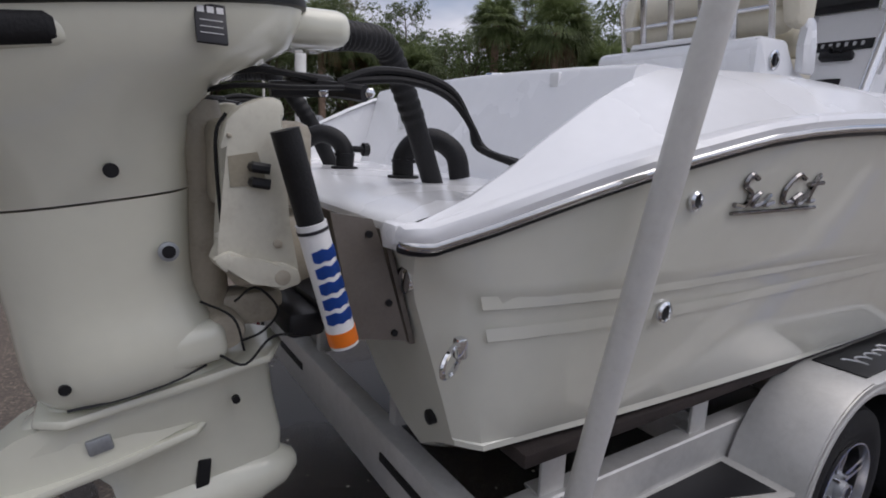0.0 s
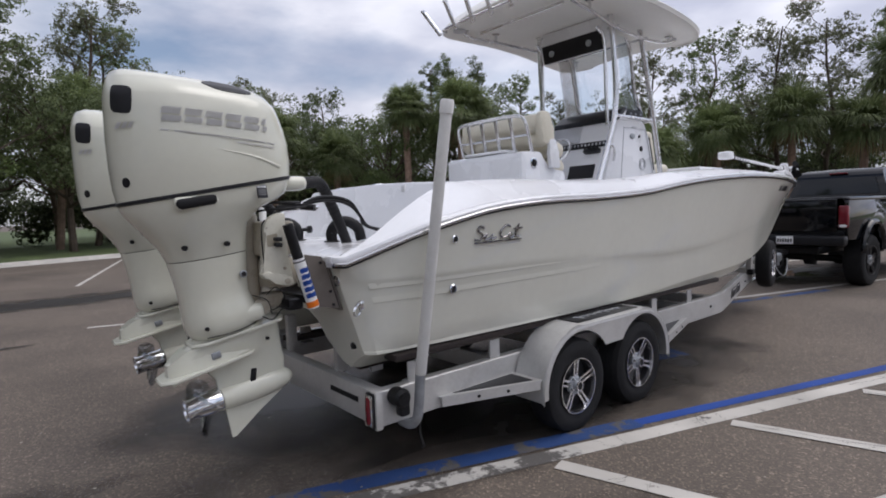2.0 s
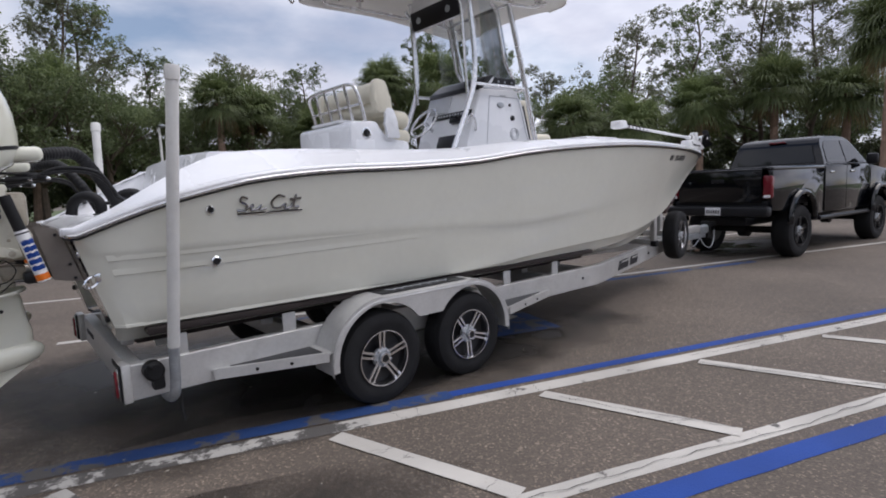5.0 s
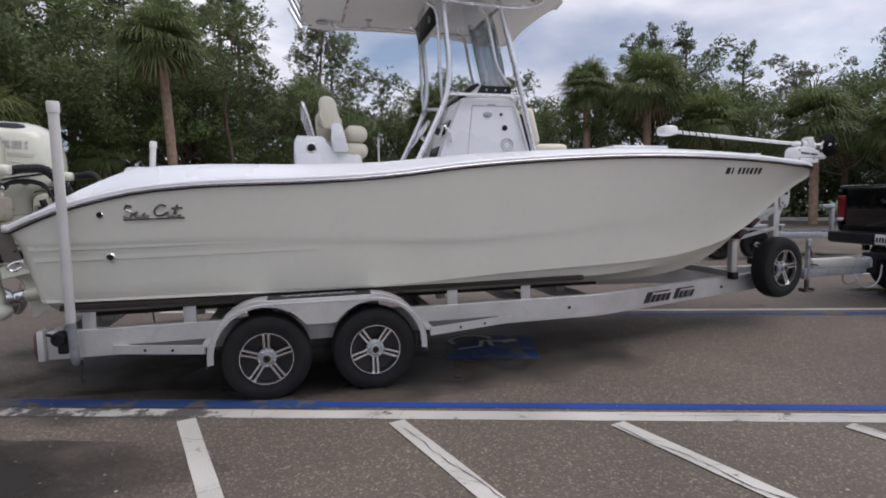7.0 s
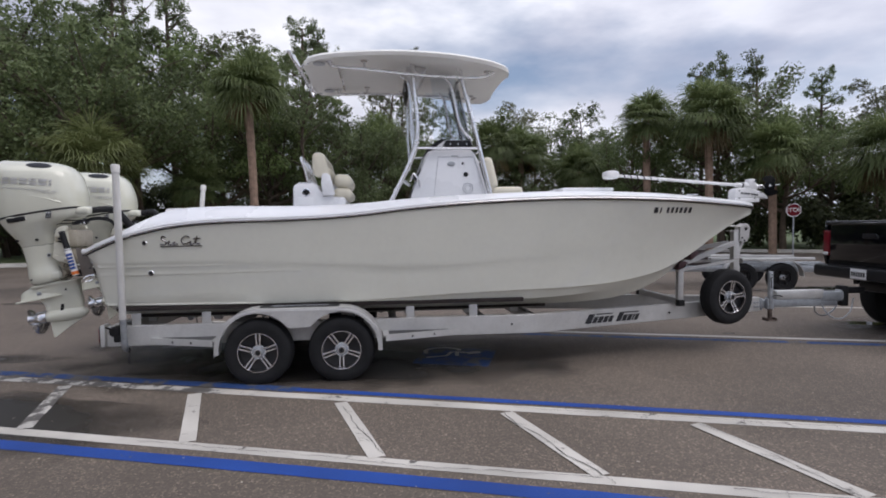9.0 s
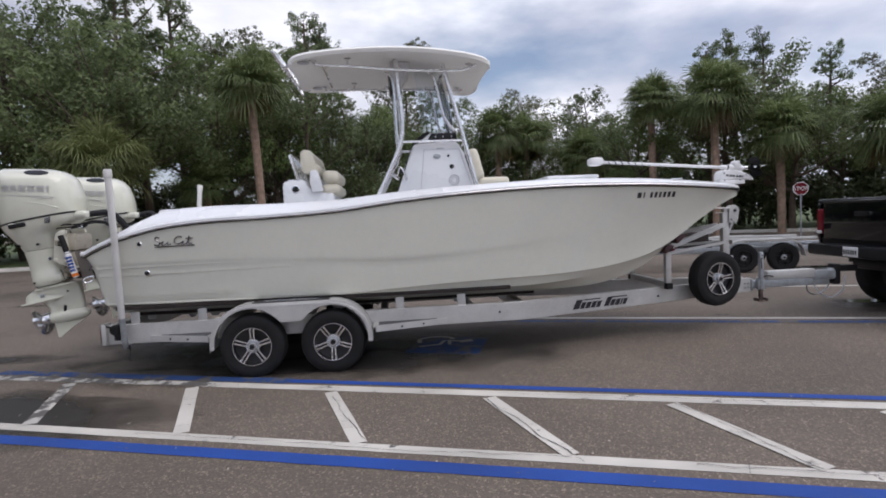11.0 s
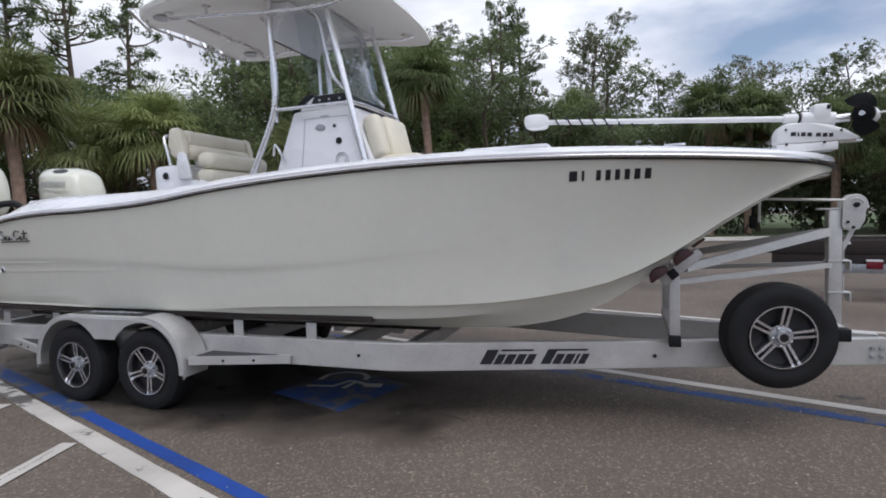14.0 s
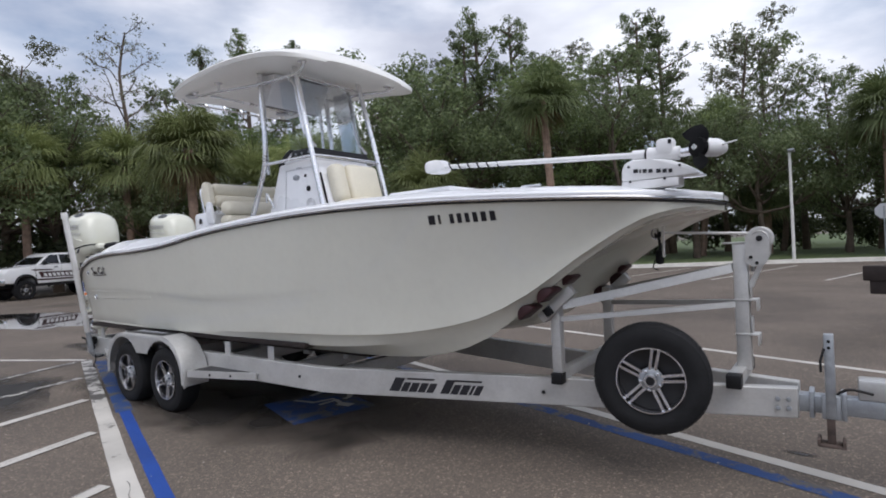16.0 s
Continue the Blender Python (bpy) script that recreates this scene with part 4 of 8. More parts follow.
# registration mark: plain dark bars
for sgn in (-1, 1):
    x = 6.575
    for k, wdt in enumerate((0.052, 0.016, 0.0, 0.030, 0.032, 0.030, 0.032, 0.036, 0.038)):
        if wdt:
            bm = B()
            a = [on_side(x, 1.846, 0.004, sgn), on_side(x + wdt, 1.846, 0.004, sgn), on_side(x + wdt + 0.006, 1.912, 0.004, sgn), on_side(x + 0.006, 1.912, 0.004, sgn)]
            rings(bm, [a, [p - Vector((0, sgn * 0.006, 0)) for p in a]])
            part("registration_bar", bm, M_INK, boat, "dark registration bar")
        x += (wdt or 0.018) + 0.029

# ---- the trailer ----
def wheel(parent, c, r, width, sgn, spokes=5, name="wheel", label="black and machined alloy trailer wheel", tyre_label="black rubber tyre", rim_mat=None, rr=0.6, turned=90):
    """A wheel in the plane y = const; sgn is the side on which its face looks."""
    cx, cy, cz = c
    w, ri = width / 2, r * rr
    o = lambda d: cy + sgn * d
    bm = B()
    prof = [(ri * 0.97, -w * 2), (ri, -w * 1.9), (ri, -w * 0.6), (ri * 0.98, -w * 0.1), (ri * 0.95, -w * 0.12), (ri * 0.92, -w * 0.7), (ri * 0.30, -w * 0.9), (0.02, -w * 0.9)]
    lathe(bm, [(a, sgn * h) for a, h in prof], (cx, cy, cz), "y", 36)
    body = part(name, bm, M_RIMBLK, parent, label)
    bm = B()
    prof = [(ri * 0.98, -2 * w + 0.01), (r * 0.80, -2 * w - 0.006), (r * 0.95, -2 * w + 0.012), (r * 0.995, -2 * w + 0.05), (r, -w), (r * 0.995, -0.05), (r * 0.95, -0.012),
            (r * 0.88, 0.0), (r * 0.80, 0.006), (r * 0.72, 0.004), (ri * 0.98, -0.012), (ri * 0.96, -0.03)]
    lathe(bm, [(a, sgn * h) for a, h in prof], (cx, cy, cz), "y", 64, close=False)
    for k in range(64):
        a = 2 * math.pi * k / 64
        for off in (-w * 1.38, -w, -w * 0.62):
            turn = Matrix.Rotation(-a, 3, "Y")
            box(bm, Vector((cx, o(off), cz)) + turn @ Vector((r * 1.0 - (0.0014 if off == -w else 0.0026), 0, 0)), (0.004, w * 0.30, r * 0.060), 0, turn @ Matrix.Rotation(0.25 if off == -w else -0.2, 3, "X"))
    for v in bm.verts:
        v.co.z = max(v.co.z, 0.002)
    part("tyre", bm, M_TYRE, body, tyre_label)
    rim_mat = rim_mat or M_RIM
    for k in range(spokes):
        a = 2 * math.pi * k / spokes + radians(turned)
        turn = Matrix.Rotation(-a, 3, "Y")
        bm = B()
        for s in (-1, 1):
            q = [(ri * 0.26, s * ri * 0.030), (ri * 0.93, s * ri * 0.055), (ri * 0.95, s * ri * 0.135), (ri * 0.26, s * ri * 0.118)]
            lo = [Vector((cx, o(-0.055), cz)) + turn @ Vector((u, 0, v)) for u, v in q]
            hi = [Vector((cx, o(-0.018 if i in (1, 2) else -0.030), cz)) + turn @ Vector((u, 0, v)) for i, (u, v) in enumerate(q)]
            rings(bm, [lo, hi])
        part("spoke", bm, rim_mat, body, "machined double spoke")
    bm = B()
    lathe(bm, [(ri * 0.98, sgn * -0.006), (ri * 0.985, sgn * 0.004), (ri * 0.945, sgn * 0.004), (ri * 0.93, sgn * -0.03)], (cx, cy, cz), "y", 40, close=False)
    part("rim_lip", bm, rim_mat, body, "machined rim lip")
    bm = B()
    lathe(bm, [(ri * 0.36, sgn * -0.055), (ri * 0.35, sgn * -0.034), (ri * 0.24, sgn * -0.022), (ri * 0.20, sgn * -0.022), (ri * 0.18, sgn * 0.006), (ri * 0.13, sgn * 0.008)], (cx, cy, cz), "y", 24)
    hub = part("hub", bm, M_GALV, body, "dull grey hub")
    bm = B()
    lathe(bm, [(ri * 0.185, sgn * 0.004), (ri * 0.18, sgn * 0.014), (ri * 0.135, sgn * 0.014), (ri * 0.13, sgn * 0.004)], (cx, cy, cz), "y", 20, close=False)
    part("hub_ring", bm, M_RIM, body, "bright hub ring")
    bm = B()
    lathe(bm, [(ri * 0.13, sgn * 0.007), (ri * 0.12, sgn * 0.012), (0.004, sgn * 0.012)], (cx, cy, cz), "y", 16)
    part("hub_plug", bm, M_BLACK, body, "black hub plug")
    for k in range(spokes):
        bm = B()
        a = 2 * math.pi * (k + 0.5) / spokes + radians(turned)
        lathe(bm, [(0.011, sgn * -0.032), (0.011, sgn * -0.008), (0.006, sgn * -0.005)], (cx + ri * 0.285 * math.cos(a), cy, cz + ri * 0.285 * math.sin(a)), "y", 6)
        part("lug_nut", bm, M_RIM, body)
    return body


trailer = thing("boat_trailer", (2.4, 0, 0), "aluminium tandem-axle boat trailer under the boat", "trailer")
BEAM_LO, BEAM_HI = 0.42, 0.645
for sgn in (-1, 1):
    bm = B()
    prof = [(-0.04, BEAM_LO), (0.04, BEAM_LO), (0.04, BEAM_HI), (-0.04, BEAM_HI)]
    line = [(0.30, sgn * 0.99), (5.15, sgn * 0.99), (5.30, sgn * 0.96), (8.73, sgn * 0.085)]
    loops = []
    for i, (x, y) in enumerate(line):
        loops.append([(x, y + o, z if z == BEAM_HI else z + (0.03 if i == 3 else 0)) for o, z in prof])
    rings(bm, loops)
    bmesh.ops.bevel(bm, geom=list(bm.edges), offset=0.006, segments=1, affect="EDGES")
    beam = part("side_beam", bm, M_ALU, trailer, "silver aluminium side beam")
    for x, y in ((4.86, 0.99 + 0.041), (5.0, 0), (7.12, 0.545), (0.55, 0)):
        if y:
            bm = B()
            lathe(bm, [(0.014, 0), (0.014, sgn * 0.01)], (x, sgn * y, 0.535), "y", 10)
            part("bolt", bm, M_TRIMBLK, beam, "dark bolt hole")
    # bunk boards with carpet, on short brackets
    for yb, x0, x1 in ((1.00, 0.42, 5.0), (0.56, 0.42, 5.4)):
        bm = B()
        box(bm, ((x0 + x1) / 2, sgn * yb, 0.775 + (0.06 if yb > 0.9 else -0.075)), (x1 - x0, 0.14, 0.045), 0.008)
        bunk = part("bunk", bm, M_BUNK, trailer, "dark carpeted bunk board")
        for x in (0.6, 1.35, 2.1, 2.9, 3.65, 4.4, 5.0):
            if x < x1:
                bm = B()
                box(bm, (x, sgn * yb, 0.70), (0.10, 0.012, 0.16), 0.002)
                box(bm, (x, sgn * (yb - 0.03), 0.645), (0.10, 0.07, 0.012), 0.002)
                part("bunk_bracket", bm, M_ALU, bunk)
for x in (0.34, 1.5, 2.43, 3.45, 4.55, 5.2):
    bm = B()
    box(bm, (x, 0, 0.53), (0.09, 1.96, 0.14 if x > 0.4 else 0.22), 0.008)
    cross = part("cross_member", bm, M_ALU, trailer)
    if x < 0.4:
        for yb in (-0.62, 0.62):
            bm = B()
            box(bm, (x - 0.046, yb, 0.545), (0.012, 0.36, 0.035), 0.005)
            part("slot", bm, M_BLACK, cross, "dark slot")
# upright bunk supports at the stern
for sgn in (-1, 1):
    bm = B()
    box(bm, (0.40, sgn * 0.40, 0.78), (0.08, 0.05, 0.30), 0.006)
    part("stern_upright", bm, M_ALU, trailer)

# rear light boxes, strap winders, guide posts
for sgn in (-1, 1):
    bm = B()
    box(bm, (0.275, sgn * 1.010, 0.545), (0.05, 0.14, 0.24), 0.008)
    lamp = part("lamp_bracket", bm, M_ALU, trailer)
    bm = B()
    box(bm, (0.232, sgn * 1.025, 0.545), (0.035, 0.045, 0.17), 0.014)
    part("tail_lamp", bm, M_RED, lamp, "dark red oval tail lamp")
    bm = B()
    box(bm, (0.242, sgn * 1.025, 0.545), (0.032, 0.070, 0.205), 0.015)
    part("lamp_surround", bm, M_CHROME, lamp)
    bm = B()
    box(bm, (0.249, sgn * 1.025, 0.545), (0.030, 0.086, 0.222), 0.012)
    part("lamp_gasket", bm, M_BLACK, lamp, "black lamp gasket")
    bm = B()
    lathe(bm, [(0.055, sgn * 1.03), (0.06, sgn * 1.05), (0.06, sgn * 1.12), (0.045, sgn * 1.14)], (0.42, 0, 0.60), "y", 18)
    box(bm, (0.44, sgn * 1.09, 0.53), (0.07, 0.07, 0.10), 0.015)
    pipe(bm, [(0.40, sgn * 1.14, 0.63), (0.36, sgn * 1.18, 0.66)], 0.012, 8)
    part("strap_winder", bm, M_BLACK, trailer, "black ratchet strap winder")
    bm = B()
    pipe(bm, [(0.56, sgn * 1.10, 0.42), (0.56, sgn * 1.10, 0.33), (0.56, sgn * 1.13, 0.27), (0.57, sgn * 1.10, 0.24)], 0.008, 6, smooth=3)
    part("strap_hook", bm, M_BLACK, trailer, "hanging black strap hook")
    bm = B()
    pipe(bm, [(0.50, sgn * 0.98, 0.40), (0.51, sgn * 1.05, 0.395), (0.52, sgn * 1.10, 0.42), (0.525, sgn * 1.135, 0.50), (0.53, sgn * 1.165, 0.76)], 0.032, 14, smooth=4)
    arm = part("post_arm", bm, M_GALV, trailer, "bent galvanised guide post arm")
    bm = B()
    foot, head = Vector((0.53, sgn * 1.165, 0.74)), Vector((0.615, sgn * 1.405, 2.385))
    up = head - foot
    pipe(bm, [foot, foot + up * 0.003, foot + up * 0.95, foot + up * 0.952, foot + up * 0.99, head], [0.033, 0.035, 0.035, 0.041, 0.042, 0.036], 20)
    part("guide_post", bm, M_PVC, arm, "tall white plastic guide post")

# tandem fenders, steps and wheels
AX1, AX2 = 1.967, 2.868
for sgn in (-1, 1):
    def arch(r):
        out = []
        for i in range(9):
            a = math.pi * (1.03 - 0.53 * i / 8)
            out.append((AX1 + r * math.cos(a), 0.385 + r * math.sin(a)))
        for i in range(9):
            a = math.pi * (0.5 - 0.53 * i / 8)
            out.append((AX2 + r * math.cos(a), 0.385 + r * math.sin(a)))
        return out
    top = arch(0.455)
    bm = B()
    ya, yb = sgn * 1.045, sgn * 1.335
    loops = []
    for x, z in top:
        loops.append([(x, ya, z), (x, yb - sgn * 0.03, z), (x, yb - sgn * 0.008, z - 0.01), (x, yb, z - 0.03), (x, yb - sgn * 0.012, z - 0.032), (x, yb - sgn * 0.03, z - 0.014), (x, ya, z - 0.014)])
    rings(bm, loops)
    fender = part("fender", bm, M_ALU, trailer, "silver tandem wheel fender")
    bm = B()
    mid = [(AX1 + 0.405 * math.cos(a), 0.385 + 0.405 * math.sin(a)) for a in [math.pi * (1.03 - 0.83 * i / 16) for i in range(17)]]
    mid2 = [(AX2 + 0.405 * math.cos(a), 0.385 + 0.405 * math.sin(a)) for a in [math.pi * (0.80 - 0.83 * i / 16) for i in range(17)]]
    lower = mid + mid2
    upper = []
    for x, z in lower:
        zt = 0.84 - 0.012 if AX1 <= x <= AX2 else 0.385 + math.sqrt(max(0.0, 0.455 ** 2 - (min(abs(x - AX1), abs(x - AX2))) ** 2)) - 0.008
        upper.append((x, max(z, zt) if AX1 <= x <= AX2 else zt))
    upper = [(x if AX1 <= x <= AX2 else (AX1 + (x - AX1) * 0.455 / 0.405 if x < AX1 else AX2 + (x - AX2) * 0.455 / 0.405), z if AX1 <= x <= AX2 else 0.385 + (lower[i][1] - 0.385) * 0.455 / 0.405) for i, (x, z) in enumerate(upper)]
    a = [(x, yb - sgn * 0.004, z) for x, z in upper]
    b = [(x, yb - sgn * 0.004, z) for x, z in lower]
    a2, b2 = [(x, y - sgn * 0.01, z) for x, y, z in a], [(x, y - sgn * 0.01, z) for x, y, z in b]
    va, vb, va2, vb2 = ([bm.verts.new(p) for p in q] for q in (a, b, a2, b2))
    for i in range(len(a) - 1):
        for f in ((va[i], va[i + 1], vb[i + 1], vb[i]), (va2[i], vb2[i], vb2[i + 1], va2[i + 1]), (vb[i], vb[i + 1], vb2[i + 1], vb2[i])):
            bm.faces.new(f)
    part("fender_skirt", bm, M_ALU, fender)
    bm = B()
    box(bm, ((AX1 + AX2) / 2, sgn * 1.19, 0.844), (0.86, 0.20, 0.006), 0.002)
    pad = part("grip_pad", bm, M_TRIMBLK, fender, "black non-slip pad with pale script strokes")
    bm = B()
    line = []
    for k in range(91):
        u = k / 90
        big = 1.9 if u < 0.10 or 0.55 < u < 0.65 else 1.0
        line.append((2.10 + 0.62 * u + 0.016 * math.sin(44 * u), sgn * (1.195 - 0.022 * big * math.cos(44 * u)), 0.848))
    pipe(bm, line, 0.0045, 5)
    part("script_stroke", bm, M_GREYP, pad)
    # step plates fore and aft of the fender
    for x0, x1, x2 in ((0.78, 1.50, 1.53), (4.22, 3.36, 3.33)):
        bm = B()
        plan = [(x0, sgn * 1.03), (x0, sgn * 1.06), (x1, sgn * 1.30), (x2, sgn * 1.30), (x2, sgn * 1.03)]
        zs = 0.50
        prism(bm, plan, "z", zs - 0.012, zs)
        step = part("step_plate", bm, M_ALU, trailer, "aluminium step with a dark grip top")
        bm = B()
        d = Vector((x1 - x0, sgn * 0.24, 0)).normalized()
        nrm = Vector((-d.y, d.x, 0)) * 0.012
        p, q = Vector((x0, sgn * 1.06, 0)), Vector((x1, sgn * 1.30, 0))
        quad = [p - nrm, q - nrm, q + nrm, p + nrm]
        prism(bm, [(v.x, v.y) for v in quad], "z", zs - 0.062, zs + 0.008)
        lip = part("step_lip", bm, M_ALU, step)
        for u in (0.35, 0.65):
            bm = B()
            v = p + (q - p) * u
            lathe(bm, [(0.012, 0), (0.012, sgn * 0.018)], (v.x, v.y, zs - 0.03), "y", 10)
            part("bolt", bm, M_BLACK, lip, "dark bolt")
        bm = B()
        prism(bm, [(x0 + (x1 - x0) * 0.15, sgn * 1.05), (x1 - (x1 - x0) * 0.04, sgn * 1.26), (x1 - (x1 - x0) * 0.04, sgn * 1.05)], "z", zs + 0.001, zs + 0.006)
        part("grip", bm, M_TRIMBLK, step, "dark grip tread")
    for ax in (AX1, AX2):
        wheel(trailer, (ax, sgn * 1.30, 0.352), 0.368, 0.225, sgn, turned=90 if ax == AX1 else 270)
for ax in (AX1, AX2):
    bm = B()
    pipe(bm, [(ax, -1.15, 0.36), (ax, 1.15, 0.36)], 0.04, 10)
    part("axle", bm, M_GALV, trailer)

# bow stand with rollers: place along and up, distance from the centre line, radius
ROLLERS = [(7.155, 1.165, 0.75, 0.075), (7.315, 1.29, 0.75, 0.075), (7.42, 1.39, 0.60, 0.05)]
for sgn in (-1, 1):
    bm = B()
    box(bm, (7.26, sgn * 0.55, 0.94), (0.075, 0.075, 0.60), 0.006)
    post = part("stand_post", bm, M_ALU, trailer)
    bm = B()
    box(bm, (7.26, sgn * 0.57, 0.665), (0.085, 0.09, 0.085), 0.008)
    part("end_plug", bm, M_BLACK, post, "black plastic end plug")
    bm = B()
    box(bm, (7.30, sgn * 0.62, 1.22), (0.34, 0.07, 0.075), 0.006, Matrix.Rotation(-0.72, 3, "Y"))
    arm = part("roller_arm", bm, M_ALU, trailer)
    for x, z, y, r in ROLLERS:
        bm = B()
        ca, sa = math.cos(radians(38)), math.sin(radians(38))
        half = [(r * math.cos(t), r * 0.92 * math.sin(t)) for t in [math.pi * k / 12 for k in range(13)]]
        prism(bm, [(x + u * ca - v * sa, z + u * sa + v * ca) for u, v in half], "y", sgn * (y - 0.085), sgn * (y + 0.085), 0.008)
        part("roller", bm, M_MAROON, arm, "dark maroon rubber keel pad")
    bm = B()
    box(bm, (7.245, sgn * 0.645, 1.17), (0.066, 0.05, 0.066), 0.005, Matrix.Rotation(-0.66, 3, "Y"))
    part("arm_plug", bm, M_BLACK, arm, "black square end plug")
    bm = B()
    pipe(bm, [(7.33, sgn * 0.60, 1.21), (8.36, sgn * 0.06, 1.43)], 0.042, 4)
    part("stand_brace", bm, M_ALU, trailer)
    bm = B()
    pipe(bm, [(7.27, sgn * 0.56, 1.10), (8.38, sgn * 0.07, 1.18)], 0.026, 4)
    part("stand_strap", bm, M_ALU, trailer)
bm = B()
box(bm, (7.26, 0, 0.685), (0.075, 1.1, 0.075), 0.006)
part("stand_base", bm, M_ALU, trailer)
bm = B()
box(bm, (8.39, 0, 0.70), (0.085, 0.62, 0.085), 0.006)
base = part("winch_base", bm, M_ALU, trailer)
for sgn in (-1, 1):
    bm = B()
    box(bm, (8.39, sgn * 0.30, 0.70), (0.09, 0.10, 0.09), 0.006)
    part("end_plug", bm, M_BLACK, base, "black plastic end plug")
bm = B()
box(bm, (8.42, 0, 1.16), (0.09, 0.09, 0.88), 0.006)
wpost = part("winch_post", bm, M_ALU, trailer)
for z in (0.97, 1.21):
    bm = B()
    box(bm, (8.445, 0, z), (0.15, 0.11, 0.012), 0.003)
    box(bm, (8.515, 0, z - 0.035), (0.012, 0.11, 0.075), 0.003)
    box(bm, (8.475, 0, z + 0.06), (0.010, 0.075, 0.12), 0.003)
    part("clamp_plate", bm, M_ALU, wpost)
bm = B()
box(bm, (8.42, 0, 1.606), (0.22, 0.10, 0.012), 0.003)
part("winch_seat", bm, M_ALU, wpost)
bm = B()
pipe(bm, [(8.54, 0, 1.45), (8.475, 0, 1.30)], 0.022, 4)
part("winch_brace", bm, M_ALU, wpost)
bm = B()
for y in (-0.06, 0.06):
    prism(bm, [(8.455, 1.47), (8.50, 1.44), (8.565, 1.45), (8.60, 1.52), (8.605, 1.62), (8.56, 1.66), (8.46, 1.66)], "y", y - 0.004, y + 0.004)
part("winch_frame", bm, M_ALU, wpost)
bm = B()
lathe(bm, [(0.076, -0.05), (0.080, -0.046), (0.042, -0.042), (0.042, 0.042), (0.080, 0.046), (0.076, 0.05)], (8.545, 0, 1.632), "y", 24)
drum = part("winch_drum", bm, M_ALU, wpost, "round pale metal winch drum")
bm = B()
lathe(bm, [(0.055, -0.052), (0.05, -0.058), (0.046, -0.052)], (8.545, 0, 1.632), "y", 20, False)
part("drum_rib", bm, M_ALU, drum)
bm = B()
lathe(bm, [(0.022, -0.05), (0.020, -0.075), (0.010, -0.078)], (8.545, 0, 1.632), "y", 12)
part("drum_hub", bm, M_TRIMBLK, drum, "dark winch hub")
for x, z in ((8.49, 1.505), (8.525, 1.465)):
    bm = B()
    lathe(bm, [(0.012, -0.062), (0.012, -0.072)], (x, 0, z), "y", 8)
    part("bolt", bm, M_BLACK, wpost, "dark bolt")
bm = B()
pipe(bm, [(8.55, 0.08, 1.62), (8.50, 0.10, 1.48), (8.47, 0.15, 1.40)], 0.012, 8)
part("winch_handle", bm, M_GALV, wpost)
bm = B()
pipe(bm, [(8.51, 0, 1.668), (7.87, 0, 1.705)], 0.010, 6)
strap = part("winch_strap", bm, M_PVC, trailer, "pale winch strap")
bm = B()
box(bm, (7.87, -0.005, 1.69), (0.05, 0.03, 0.05), 0.012)
pipe(bm, [(7.87, 0, 1.69), (7.88, 0.01, 1.60), (7.87, 0, 1.55)], 0.012, 6)
box(bm, (7.875, 0, 1.52), (0.06, 0.035, 0.11), 0.02)
pipe(bm, [(7.84, 0, 1.50), (7.82, 0.01, 1.44), (7.86, 0, 1.42)], 0.006, 6)
part("safety_strap", bm, M_BLACK, strap, "bundled black safety strap and hook")
bm = B()
pipe(bm, [(7.918, -0.03, 1.75), (7.913, -0.03, 1.52)], 0.010, 8)
part("strap_tail", bm, M_PVC, strap, "thin white strap tail")

# tongue, jack, actuator, coupler
bm = B()
box(bm, (9.35, 0, 0.535), (1.35, 0.11, 0.11), 0.008)
tongue = part("tongue", bm, M_GALV, trailer)
for x in (8.62, 8.68):
    for z in (0.515, 0.575):
        bm = B()
        lathe(bm, [(0.016, 0), (0.016, -0.014), (0.008, -0.016)], (x, -0.135 - (8.73 - x) * 0.25, z), "y", 6)
        part("bolt", bm, M_GALV, tongue)
for x in (8.80, 8.97):
    bm = B()
    box(bm, (x, 0, 0.535), (0.03, 0.15, 0.17), 0.006)
    part("clamp_band", bm, M_GALV, tongue)
bm = B()
box(bm, (8.905, -0.11, 0.74), (0.055, 0.055, 0.54), 0.008)
box(bm, (8.905, -0.09, 0.54), (0.10, 0.07, 0.15), 0.008)
jack = part("tongue_jack", bm, M_GALV, trailer, "galvanised tongue jack with a foot plate")
bm = B()
box(bm, (8.90, -0.11, 0.42), (0.045, 0.045, 0.22), 0.004)
box(bm, (8.90, -0.11, 0.305), (0.15, 0.12, 0.016), 0.006)
for x in (8.835, 8.965):
    box(bm, (x, -0.11, 0.325), (0.020, 0.12, 0.04), 0.006)
part("jack_foot", bm, M_RUST, jack, "dark worn jack foot")
bm = B()
pipe(bm, [(8.88, -0.15, 0.92), (8.86, -0.19, 0.85), (8.86, -0.19, 0.78)], 0.008, 6)
part("jack_crank", bm, M_BLACK, jack, "black jack crank")
for z in (0.965, 0.925):
    bm = B()
    lathe(bm, [(0.010, 0), (0.010, -0.006)], (8.905, -0.137, z), "y", 8)
    part("pin_hole", bm, M_BLACK, jack, "dark pin hole")
bm = B()
box(bm, (9.42, 0, 0.655), (0.75, 0.13, 0.13), 0.015)
part("brake_actuator", bm, M_ALU, tongue, "boxy aluminium brake actuator")
bm = B()
box(bm, (9.93, 0, 0.62), (0.36, 0.13, 0.14), 0.02)
lathe(bm, [(0.07, -0.05), (0.07, 0.05), (0.05, 0.09)], (10.1, 0, 0.62), "z", 16)
part("coupler", bm, M_GALV, tongue)
